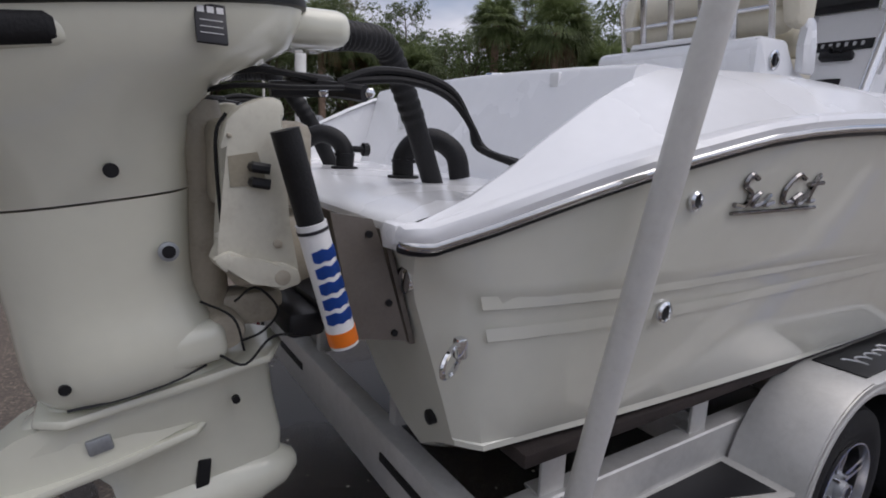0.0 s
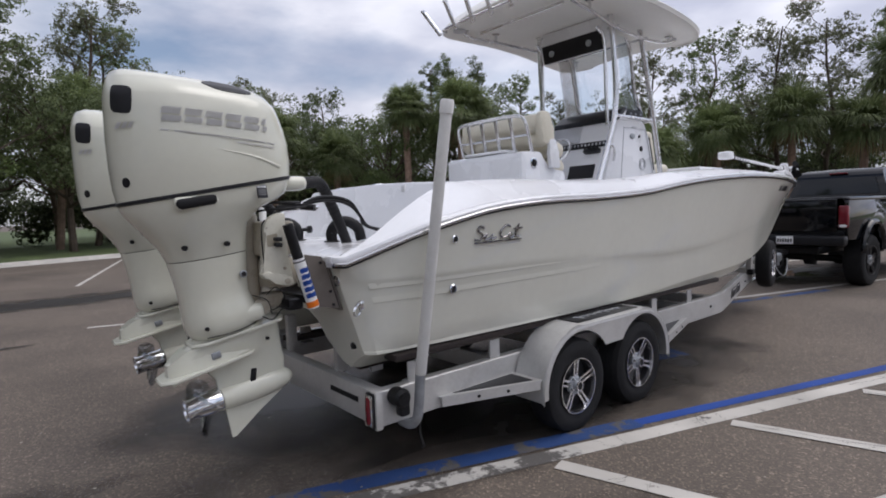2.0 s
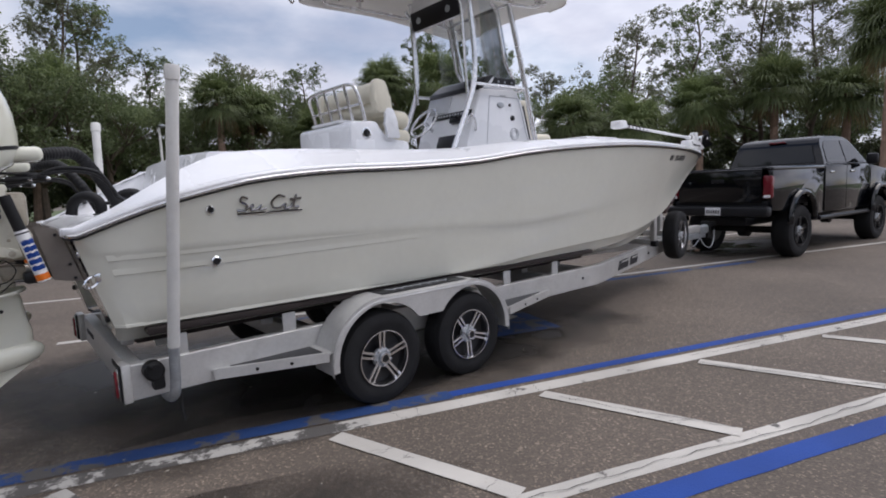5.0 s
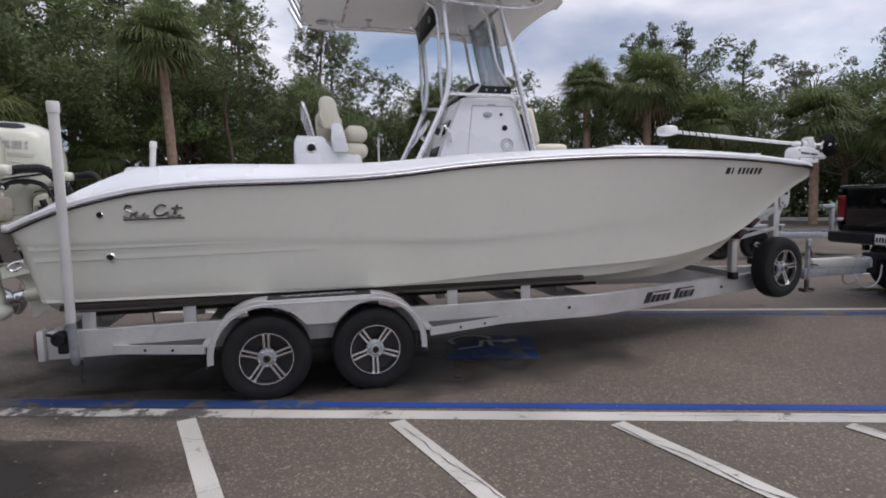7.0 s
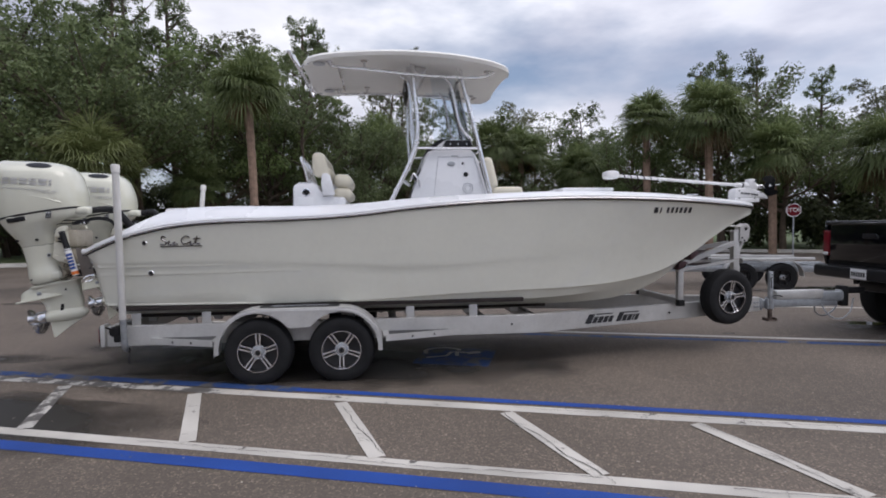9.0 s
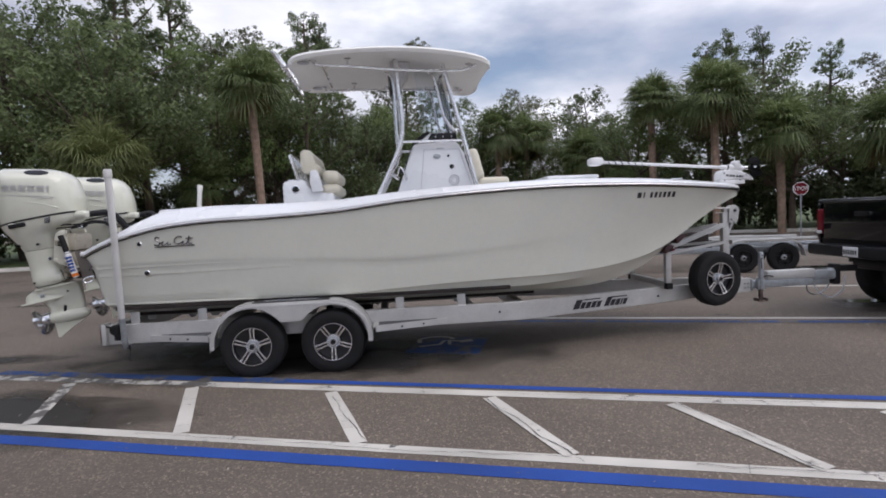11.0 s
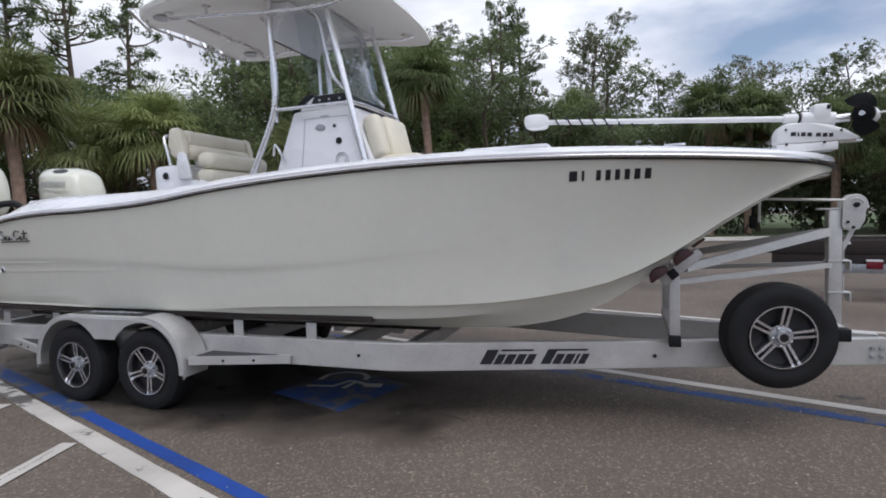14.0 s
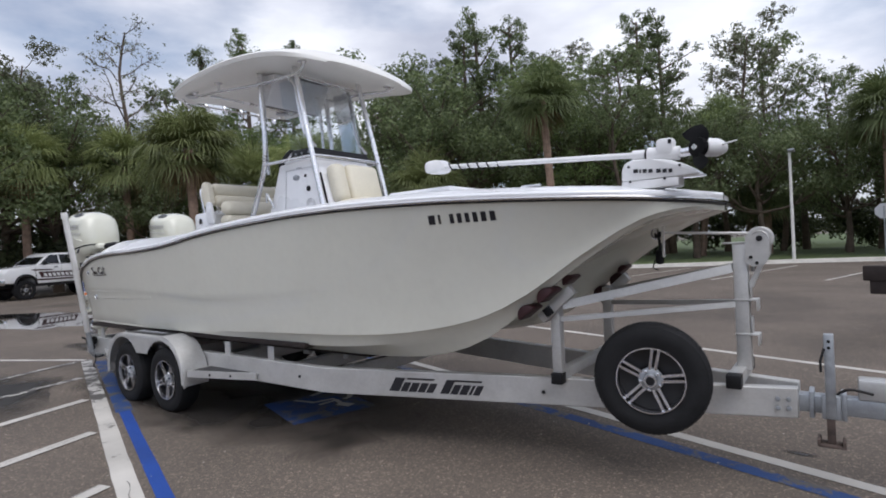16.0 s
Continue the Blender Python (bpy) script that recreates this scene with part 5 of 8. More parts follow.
for sgn in (-1, 1):
    bm = B()
    pipe(bm, [(9.75, sgn * 0.06, 0.52), (9.82, sgn * 0.12, 0.36), (9.98, sgn * 0.15, 0.30), (10.15, sgn * 0.14, 0.40), (10.22, sgn * 0.12, 0.60)], 0.010, 6, smooth=5)
    part("safety_chain", bm, M_GALV, tongue)
bm = B()
pipe(bm, [(8.92, -0.06, 0.60), (9.0, -0.09, 0.66), (9.12, -0.08, 0.64)], 0.009, 6, smooth=4)
part("brake_line", bm, M_BLACK, tongue)

# maker's decal on the tongue beam: plain dark bars, slanted
for sgn in (-1, 1):
    f = lambda u: sgn * (0.96 + 0.0405 - (u - 5.30) * 0.2551 + 0.004)
    def slab(name, u0, u1, z0, z1, lab):
        bm = B()
        lean = 0.55 * (z1 - z0)
        lo = [(u0, f(u0), z0), (u1, f(u1), z0), (u1 + lean, f(u1 + lean), z1), (u0 + lean, f(u0 + lean), z1)]
        rings(bm, [lo, [(a, b - sgn * 0.006, c) for a, b, c in lo]])
        part(name, bm, M_INK, trailer, lab)
    x = 5.83
    for w, tall in ((0.088, 0.115), (0.060, 0.078), (0.066, 0.078), (0.062, 0.078), (0.060, 0.078), (0, 0), (0.072, 0.115), (0.060, 0.078), (0.064, 0.078), (0.022, 0.078), (0.052, 0.078)):
        if w:
            slab("decal_bar", x, x + w, 0.476, 0.476 + tall, "dark slanted decal bar")
        x += (w or 0.035) + 0.014
    for u0, u1 in ((5.995, 6.235), (6.395, 6.635)):
        slab("decal_line", u0, u1, 0.578, 0.592, "dark decal line")

spare = thing("spare_wheel", (7.93, -0.64, 0.377), "spare alloy wheel with black tyre bolted to the trailer tongue", "wheel")
wheel(spare, (7.945, -0.65, 0.732), 0.372, 0.205, -1, turned=79)
spare.matrix_world = spare.matrix_world @ Matrix.Rotation(radians(10.5), 4, "Z")

from mathutils.bvhtree import BVHTree
# ---- outboard motors ----
def plan_ring(xa, xf, w, zc, shear, cy, n=28, aft=2.2, fore=3.0):
    """A rounded outline: fuller ahead, narrower aft."""
    out, cx, hx = [], (xa + xf) / 2, (xf - xa) / 2
    for k in range(n):
        a = 2 * math.pi * k / n
        c, s = math.cos(a), math.sin(a)
        p = fore if c > 0 else aft
        x = cx + hx * math.copysign(abs(c) ** (2 / p), c)
        y = w * math.copysign(abs(s) ** (2 / 3.4), s) * (1.0 if c > 0 else 1 - 0.24 * abs(c) ** 2.4)
        out.append((x, cy + y, zc + shear * (x + 0.5)))
    return out


def outboard(cy):
    m = thing("outboard_motor", (-0.1, cy, 1.0), "cream-white outboard motor clamped to the transom, tilted down", "outboard motor", "pair of outboard motors")
    bm = B()
    cowl_rows = [(-0.955, -0.075, 0.290, 1.915, 0.165), (-0.970, -0.074, 0.302, 1.99, 0.160), (-0.980, -0.084, 0.306, 2.10, 0.140), (-0.984, -0.104, 0.304, 2.205, 0.085), (-0.984, -0.130, 0.298, 2.30, 0.02),
                 (-0.984, -0.146, 0.290, 2.356, -0.02), (-0.980, -0.160, 0.276, 2.382, -0.035), (-0.968, -0.195, 0.226, 2.430, -0.045), (-0.950, -0.25, 0.160, 2.466, -0.05), (-0.905, -0.36, 0.07, 2.490, -0.05)]
    rings(bm, [plan_ring(*r, cy) for r in cowl_rows])
    shell = BVHTree.FromBMesh(bm)

    def patch(name, c, u, v, mat, lab, parent, out=0.003, n=20, e=1.0):
        """A flat oval laid on the cowl's skin."""
        bm = B()
        c, u, v = Vector(c), Vector(u), Vector(v)
        nor = u.cross(v).normalized()
        nor = nor if nor.y * (c.y - cy) >= 0 else -nor
        loops = []
        for r, o in ((0.15, out), (0.5, out), (0.8, out), (1.0, out), (1.06, -0.004)):
            lp = []
            for k in range(n):
                a = 2 * math.pi * k / n
                p = c + u * (r * math.copysign(abs(math.cos(a)) ** e, math.cos(a))) + v * (r * math.copysign(abs(math.sin(a)) ** e, math.sin(a)))
                hit = shell.ray_cast(p + nor * 0.25, -nor)[0] or p
                lp.append(hit + nor * o)
            loops.append(lp)
        rings(bm, loops)
        return part(name, bm, mat, parent, lab)

    cowl = part("upper_cowl", bm, M_COWL, m, "glossy cream-white upper cowl")
    # on the flanks: raised maker's lettering as plain bars, accent lines, a moulded ridge
    rows = [(r[3], r[0], r[1], r[2], r[4]) for r in cowl_rows[:7]]

    def skin(x, z, s, out=0.0):
        """A point on the cowl's flank."""
        level = [(r[0] + r[4] * (x + 0.5), r) for r in rows]
        xa, xf, w = (interp(z, [(h, r[k]) for h, r in level]) for k in (1, 2, 3))
        c = max(-1, min(1, (x - (xa + xf) / 2) / ((xf - xa) / 2)))
        q = abs(c) ** ((3.0 if c > 0 else 2.2) / 2)
        y = w * math.sqrt(max(0, 1 - q * q)) ** (2 / 3.4) * (1 if c > 0 else 1 - 0.24 * q ** 2.4)
        return Vector((x, cy + s * (y + out), z))

    def decal(name, x0, x1, z0, z1, slope, s, mat, lab, parent):
        bm = B()
        loops = []
        for i in range(5):
            x = x0 + (x1 - x0) * i / 4
            loops.append([skin(x + 0.012 * v, z0 + (z1 - z0) * v + slope * (x + 0.5), s, 0.004) for v in (0, 0.33, 0.67, 1)])
        rings(bm, loops, False)
        bmesh.ops.solidify(bm, geom=list(bm.faces), thickness=0.006)
        return part(name, bm, mat, parent, lab)

    for s in (-1, 1):
        x = -0.79
        for w in (0.082, 0.078, 0.080, 0.078, 0.080, 0.026):
            for z0, z1 in ((2.215, 2.243), (2.252, 2.284)):
                decal("raised_bar", x, x + w, z0, z1, -0.05, s, M_EMBOSS, "silver-grey raised nameplate bar", cowl)
            x += w + 0.018
        decal("accent_line", -0.80, -0.23, 2.158, 2.166, -0.08, s, M_EMBOSS, "silver-grey accent line", cowl)
        decal("accent_line", -0.45, -0.24, 2.138, 2.144, -0.08, s, M_EMBOSS, "silver-grey accent line", cowl)
        bm = B()
        pipe(bm, [skin(x, z, s, -0.004) for x, z in ((-0.55, 2.10), (-0.44, 2.085), (-0.34, 2.065), (-0.26, 2.04), (-0.20, 2.02))], [0.004, 0.010], 6, smooth=4)
        part("moulded_ridge", bm, M_COWL, cowl)
        patch("cowl_latch", skin(-0.935, 1.935, s), (0.014, s * 0.017, 0), (0, 0, 0.024), M_TRIMBLK, "dark round latch", cowl)
        patch("air_intake", skin(-0.938, 2.335, s), (0.034, s * 0.047, -0.008), (0.004, 0, 0.066), M_TRIMBLK, "dark rounded rear air intake", cowl, 0.003, 24, 0.45)
        for k in range(3):
            decal("model_bar", -0.964 + 0.022 * k, -0.948 + 0.022 * k, 2.195, 2.225, 0.0, s, M_EMBOSS, "silver-grey model bar", cowl)
    for s in (-1, 1):
        patch("air_scoop", (-0.44, cy + s * 0.205, 2.440), (0.128, 0, -0.008), (0, s * 0.042, -0.040), M_TRIMBLK, "dark oval air scoop", cowl)
    bm = B()
    rings(bm, [plan_ring(*r, cy) for r in [(-0.950, -0.080, 0.287, 1.893, 0.165), (-0.958, -0.072, 0.297, 1.897, 0.165), (-0.958, -0.072, 0.297, 1.911, 0.165), (-0.950, -0.080, 0.287, 1.916, 0.165)]])
    part("cowl_seal", bm, M_TRIMBLK, m, "black rubber seam between the cowls")
    bm = B()
    rings(bm, [plan_ring(*r, cy) for r in [(-0.745, -0.334, 0.160, 1.548, 0.12), (-0.775, -0.338, 0.185, 1.62, 0.13), (-0.83, -0.330, 0.222, 1.70, 0.14), (-0.875, -0.258, 0.25, 1.765, 0.15), (-0.897, -0.170, 0.262, 1.793, 0.153), (-0.915, -0.112, 0.272, 1.82, 0.155), (-0.945, -0.082, 0.285, 1.872, 0.165), (-0.948, -0.08, 0.288, 1.894, 0.165)]])
    box(bm, (-0.12, cy - 0.04, 1.935), (0.30, 0.21, 0.085), 0.034, Matrix.Rotation(-0.04, 3, "Y"), 3)
    low = part("lower_cowl", bm, M_COWL, m, "cream-white lower cowl")
    for s in (-1, 1):
        bm = B()
        box(bm, (-0.645, cy + s * 0.260, 1.838), (0.222, 0.046, 0.070), 0.022, Matrix.Rotation(-0.16, 3, "Y"), 3)
        rim = part("vent_rim", bm, M_COWL, low, "moulded cream vent rim")
        bm = B()
        box(bm, (-0.648, cy + s * 0.2635, 1.837), (0.210, 0.046, 0.063), 0.022, Matrix.Rotation(-0.16, 3, "Y"), 3)
        part("side_vent", bm, M_BLACK, rim, "dark slot vent")
        bm = B()
        box(bm, (-0.315, cy + s * 0.284, 1.885), (0.055, 0.008, 0.075), 0.002, Matrix.Rotation(0.28 * s, 3, "X"))
        part("warning_label", bm, M_INK, low, "dark warning label")
        tip = Matrix.Translation((-0.315, cy + s * 0.2885, 1.885)) @ Matrix.Rotation(0.28 * s, 4, "X")
        for du, dv, wu, wv in [(-0.017, 0.026, 0.012, 0.012), (0.0, 0.026, 0.012, 0.012), (0.017, 0.026, 0.012, 0.012)] + [(0.0, 0.006 - 0.012 * k, 0.040, 0.0014) for k in range(3)]:
            bm = B()
            box(bm, (du, 0, dv), (wu, 0.002, wv), 0)
            bm.transform(tip)
            part("label_print", bm, M_SILVERP, low, "small pale printed mark")
        for x, z in ((-0.70, 1.60), (-0.49, 1.61)):
            bm = B()
            lathe(bm, [(0.014, 0), (0.014, s * 0.02)], (x, cy + s * (0.18 if x < -0.6 else 0.192), z), "y", 12)
            part("bolt_hole", bm, M_BLACK, low, "dark bolt hole")
    bm = B()
    rings(bm, [plan_ring(*r, cy) for r in [(-0.62, -0.345, 0.116, 1.095, 0.16), (-0.648, -0.312, 0.142, 1.112, 0.16), (-0.668, -0.298, 0.156, 1.14, 0.16), (-0.678, -0.292, 0.162, 1.18, 0.15), (-0.685, -0.298, 0.160, 1.225, 0.14), (-0.69, -0.318, 0.150, 1.27, 0.13), (-0.695, -0.335, 0.144, 1.32, 0.12), (-0.705, -0.338, 0.145, 1.38, 0.12), (-0.72, -0.338, 0.150, 1.45, 0.12), (-0.743, -0.334, 0.158, 1.543, 0.12)]])
    for s in (-1, 1):
        box(bm, (-0.395, cy + s * 0.112, 1.196), (0.235, 0.085, 0.100), 0.034, Matrix.Rotation(-0.15, 3, "Y"), 4)
    leg = part("leg", bm, M_COWL, m, "cream-white midsection")
    for s in (-1, 1):
        bm = B()
        lathe(bm, [(0.021, 0), (0.021, s * 0.010), (0.013, s * 0.012)], (-0.395, cy + s * 0.148, 1.435), "y", 14)
        port = part("flush_port", bm, M_GALV, leg, "round flush port")
        bm = B()
        lathe(bm, [(0.014, s * 0.0105), (0.014, s * 0.013), (0.003, s * 0.013)], (-0.395, cy + s * 0.148, 1.435), "y", 12)
        part("port_cap", bm, M_TRIMBLK, port, "black port cap")
        bm = B()
        pipe(bm, [(-0.60, cy + s * 0.128, 1.103), (-0.50, cy + s * 0.140, 1.113), (-0.40, cy + s * 0.138, 1.131), (-0.325, cy + s * 0.115, 1.148)], 0.0035, 5, smooth=4)
        part("cover_seam", bm, M_TRIMBLK, leg, "thin dark cover seam")
    # splash apron, plates and gearcase
    bm = B()
    def slab(x0, x1, wa, wf, z, sh, th):
        o = [(x0, wa * 0.55), (x0 + 0.06, wa), (x0 + (x1 - x0) * 0.6, (wa + wf) / 2), (x1 - 0.05, wf), (x1, wf * 0.4)]
        pl = [(x, -w) for x, w in o] + [(x, w) for x, w in reversed(o)]
        rings(bm, [[(x, cy + y, z + sh * (x + 0.5) - th / 2) for x, y in pl], [(x, cy + y, z + sh * (x + 0.5) + th / 2) for x, y in pl]])
    slab(-0.67, -0.13, 0.125, 0.135, 1.085, 0.18, 0.020)
    slab(-0.83, -0.30, 0.125, 0.105, 0.945, 0.19, 0.020)
    bmesh.ops.bevel(bm, geom=list(bm.edges), offset=0.006, segments=1, affect="EDGES")
    rings(bm, [plan_ring(*r, cy) for r in [(-0.52, -0.13, 0.042, 0.74, 0.08), (-0.54, -0.125, 0.052, 0.84, 0.12), (-0.60, -0.145, 0.068, 0.93, 0.17), (-0.78, -0.15, 0.085, 0.965, 0.19), (-0.79, -0.155, 0.098, 1.02, 0.18), (-0.66, -0.17, 0.112, 1.085, 0.18), (-0.62, -0.3, 0.11, 1.11, 0.17)]])
    rings(bm, [[(x, cy - w, z0), (x, cy - w * 0.8, z1), (x, cy + w * 0.8, z1), (x, cy + w, z0)] for x, w, z0, z1 in ((-0.785, 0.035, 0.895, 0.955), (-0.765, 0.062, 0.897, 0.985), (-0.70, 0.085, 0.91, 1.030), (-0.60, 0.104, 0.93, 1.068), (-0.48, 0.100, 0.955, 1.075), (-0.36, 0.085, 0.99, 1.06), (-0.26, 0.055, 1.02, 1.05))])
    gear = part("gearcase", bm, M_COWL, m, "cream-white gearcase with splash plates")
    down = Matrix.Translation((-0.3, cy, 0.74)) @ Matrix.Rotation(radians(-8), 4, "Y") @ Matrix.Translation((0.3, -cy, -0.74))
    bm = B()
    lathe(bm, [(0.005, -0.075), (0.030, -0.085), (0.060, -0.125), (0.076, -0.20), (0.080, -0.34), (0.074, -0.46), (0.066, -0.51)], (0, cy, 0.745), "x", 22)
    prism(bm, [(-0.13, 0.72), (-0.16, 0.67), (-0.30, 0.60), (-0.47, 0.50), (-0.495, 0.50), (-0.50, 0.70)], "y", cy - 0.008, cy + 0.008)
    bm.transform(down)
    part("torpedo", bm, M_COWL, gear)
    for s in (-1, 1):
        bm = B()
        box(bm, (-0.335, cy + s * 0.050, 0.825), (0.032, 0.016, 0.085), 0.004, Matrix.Rotation(0.12, 3, "Y"))
        part("water_inlet", bm, M_BLACK, gear, "dark water inlet grille")
        bm = B()
        box(bm, (-0.55, cy + s * 0.098, 0.995), (0.05, 0.014, 0.038), 0.005, Matrix.Rotation(-0.2, 3, "Y"))
        part("anode", bm, M_GALV, gear, "grey square anode")
        bm = B()
        lathe(bm, [(0.010, 0), (0.010, s * 0.014)], (-0.26, cy + s * 0.098, 1.04), "y", 10)
        part("plug", bm, M_BLACK, gear, "dark plug")
        bm = B()
        lathe(bm, [(0.012, 0), (0.012, s * 0.014)], (-0.60, cy + s * 0.128, 1.155), "y", 10)
        part("bolt_hole", bm, M_BLACK, leg, "dark bolt hole")
    # propeller
    bm = B()
    lathe(bm, [(0.066, -0.515), (0.070, -0.525), (0.066, -0.60), (0.060, -0.68), (0.070, -0.705), (0.058, -0.705), (0.048, -0.64), (0.012, -0.62)], (0, cy, 0.745), "x", 24)
    bm.transform(down)
    prop = part("propeller", bm, M_CHROME, m, "polished stainless propeller")
    for k in range(3):
        a0 = 2 * math.pi * k / 3 + 0.35
        bm = B()
        loops = []
        for i in range(7):
            r = 0.062 + 0.125 * i / 6
            half = 0.095 * math.sin(math.pi * (0.24 + 0.70 * i / 6)) + 0.004
            row = []
            for j in range(7):
                u = -1 + 2 * j / 6
                ang = a0 + 0.25 * i / 6 + u * half / max(r, 0.08) * 0.85
                row.append((-0.60 + u * half * 0.55 - 0.025 * i / 6, cy + r * math.cos(ang), 0.745 + r * math.sin(ang)))
            loops.append(row)
        rings(bm, loops, False)
        bmesh.ops.solidify(bm, geom=list(bm.faces), thickness=0.005)
        bm.transform(down)
        part("blade", bm, M_CHROME, prop)
    # clamp bracket, swivel, tilt tube and jack plate
    for s in (-1, 1):
        bm = B()
        prism(bm, [(-0.328, 1.428), (-0.294, 1.468), (-0.298, 1.664), (-0.284, 1.717), (-0.254, 1.746), (-0.206, 1.767), (-0.168, 1.765), (-0.160, 1.730), (-0.186, 1.694), (-0.170, 1.489), (-0.140, 1.395), (-0.132, 1.360), (-0.182, 1.346), (-0.242, 1.381), (-0.302, 1.400)], "y", cy + s * 0.205 - 0.025, cy + s * 0.205 + 0.025, 0.014)
        bracket = part("clamp_bracket", bm, M_CAST, m, "weathered cream clamp bracket")
        # flat dark patch: the pocket's shade is painted in its colour
        bm = B()
        prism(bm, [(-0.281, 1.578), (-0.284, 1.642), (-0.224, 1.652), (-0.205, 1.584)], "y", cy + s * 0.2295, cy + s * 0.2325)
        part("recess", bm, M_CASTDARK, bracket, "bracket recess with its shade painted in")
        for z in (1.589, 1.621):
            bm = B()
            pipe(bm, [(-0.235, cy + s * 0.225, z), (-0.235, cy + s * 0.25, z), (-0.205, cy + s * 0.255, z - 0.004)], 0.012, 8)
            part("pin", bm, M_TRIMBLK, bracket, "dark hydraulic fitting")
        # black line that paints the shaded gap between bracket and swivel
        bm = B()
        pipe(bm, [(-0.295, cy + s * 0.208, 1.470), (-0.302, cy + s * 0.208, 1.606), (-0.300, cy + s * 0.208, 1.690), (-0.280, cy + s * 0.208, 1.728)], 0.004, 5, smooth=4)
        part("gap_line", bm, M_BLACK, bracket, "thin black line painted for the shaded gap along the bracket")
        bm = B()
        prism(bm, [(-0.324, 1.428), (-0.300, 1.398), (-0.242, 1.378), (-0.182, 1.343), (-0.132, 1.356), (-0.140, 1.390), (-0.175, 1.410), (-0.235, 1.415), (-0.290, 1.446)], "y", cy + s * 0.205 - 0.036, cy + s * 0.205 + 0.036, 0.010)
        part("bracket_foot", bm, M_CAST, bracket)
        for x, z, r in ((-0.178, 1.376, 0.018), (-0.185, 1.452, 0.010), (-0.280, 1.684, 0.005)):
            bm = B()
            lathe(bm, [(r, 0), (r, s * (0.014 if r > 0.015 else 0.005)), (r * 0.5, s * (0.017 if r > 0.015 else 0.007))], (x, cy + s * 0.23, z), "y", 12)
            part("bracket_bolt", bm, M_CASTMID, bracket, "dull bracket bolt")
        bm = B()
        prism(bm, [(-0.07, 1.52), (0.035, 1.50), (0.06, 1.44), (0.14, 1.175), (-0.005, 1.205)], "y", cy + s * 0.245 - 0.005, cy + s * 0.245 + 0.005)
        plate = part("side_plate", bm, M_PLATE, m, "brushed metal jack plate side")
        for x, z in ((0.025, 1.465), (0.082, 1.287), (0.10, 1.205)):
            bm = B()
            lathe(bm, [(0.009, 0.0), (0.009, s * 0.012)], (x, cy + s * 0.246, z), "y", 10)
            part("bolt", bm, M_TRIMBLK, plate, "dark bolt")
    bm = B()
    lathe(bm, [(0.060, 1.16), (0.066, 1.18), (0.066, 1.60), (0.080, 1.66), (0.06, 1.76)], (-0.315, cy, 0), "z", 18)
    box(bm, (-0.19, cy, 1.62), (0.22, 0.36, 0.20), 0.03)
    box(bm, (-0.17, cy, 1.42), (0.20, 0.34, 0.18), 0.04)
    # the darker casting colour paints the shade between leg and bracket
    part("swivel", bm, M_CASTMID, m, "weathered cream swivel casting with the gap's shade painted in")
    bm = B()
    lathe(bm, [(0.04, -0.13), (0.045, -0.12), (0.045, 0.12), (0.04, 0.13)], (-0.28, cy, 1.225), "y", 14)
    box(bm, (-0.20, cy, 1.25), (0.16, 0.10, 0.09), 0.02)
    part("lower_mount", bm, M_CASTMID, m, "rust-stained lower mount")
    bm = B()
    pipe(bm, [(-0.26, cy - 0.13, 1.30), (-0.22, cy - 0.17, 1.34), (-0.17, cy - 0.17, 1.28), (-0.20, cy - 0.14, 1.22), (-0.25, cy - 0.13, 1.20)], 0.003, 6, smooth=5)
    part("ground_wire", bm, M_BLACK, m, "thin black wire")
    for pts, r in (([(-0.36, cy - 0.05, 1.76), (-0.26, cy - 0.20, 1.785), (-0.14, cy - 0.22, 1.79), (-0.02, cy - 0.20, 1.80)], 0.006), ([(-0.34, cy - 0.12, 1.80), (-0.20, cy - 0.16, 1.825), (-0.06, cy - 0.13, 1.82)], 0.008),
                   ([(-0.30, cy - 0.15, 1.18), (-0.25, cy - 0.18, 1.16), (-0.18, cy - 0.16, 1.21), (-0.08, cy - 0.14, 1.19)], 0.0035), ([(-0.33, cy - 0.10, 1.30), (-0.27, cy - 0.16, 1.27), (-0.25, cy - 0.17, 1.19)], 0.003)):
        bm = B()
        pipe(bm, pts, r, 6, smooth=5)
        part("cable", bm, M_BLACK, m, "black rigging cable")
    bm = B()
    lathe(bm, [(0.069, 1.178), (0.072, 1.182), (0.072, 1.196), (0.069, 1.20)], (-0.315, cy, 0), "z", 18, False)
    part("clamp_band", bm, M_BLACK, m, "black clamp band")
    bm = B()
    box(bm, (-0.09, cy, 1.22), (0.10, 0.30, 0.07), 0.02)
    box(bm, (0.02, cy, 1.25), (0.16, 0.46, 0.05), 0.01)
    part("cross_tie", bm, M_TRIMBLK, m, "dark jack plate cross tie")
    bm = B()
    pipe(bm, [(-0.16, cy - 0.10, 1.79), (-0.04, cy - 0.12, 1.80), (0.03, cy - 0.21, 1.79)], 0.020, 10, smooth=3)
    box(bm, (-0.06, cy - 0.08, 1.81), (0.12, 0.08, 0.05), 0.02)
    arm = part("steering_arm", bm, M_TRIMBLK, m, "black steering arm")
    for y, x in ((-0.21, 0.03), (-0.13, -0.05)):
        bm = B()
        lathe(bm, [(0.012, 0), (0.012, -0.012), (0.007, -0.015)], (x, cy + y - 0.018, 1.79), "y", 6)
        part("pin_head", bm, M_CHROME, arm, "bright pin head")
    bm = B()
    o = [(stern_shift(0.04, z) - 0.05, y, z) for y, z in [(cy - 0.24, 1.16), (cy + 0.24, 1.16), (cy + 0.24, 1.47), (cy - 0.24, 1.47)]]
    rings(bm, [o, [(x + 0.014, y, z) for x, y, z in o]])
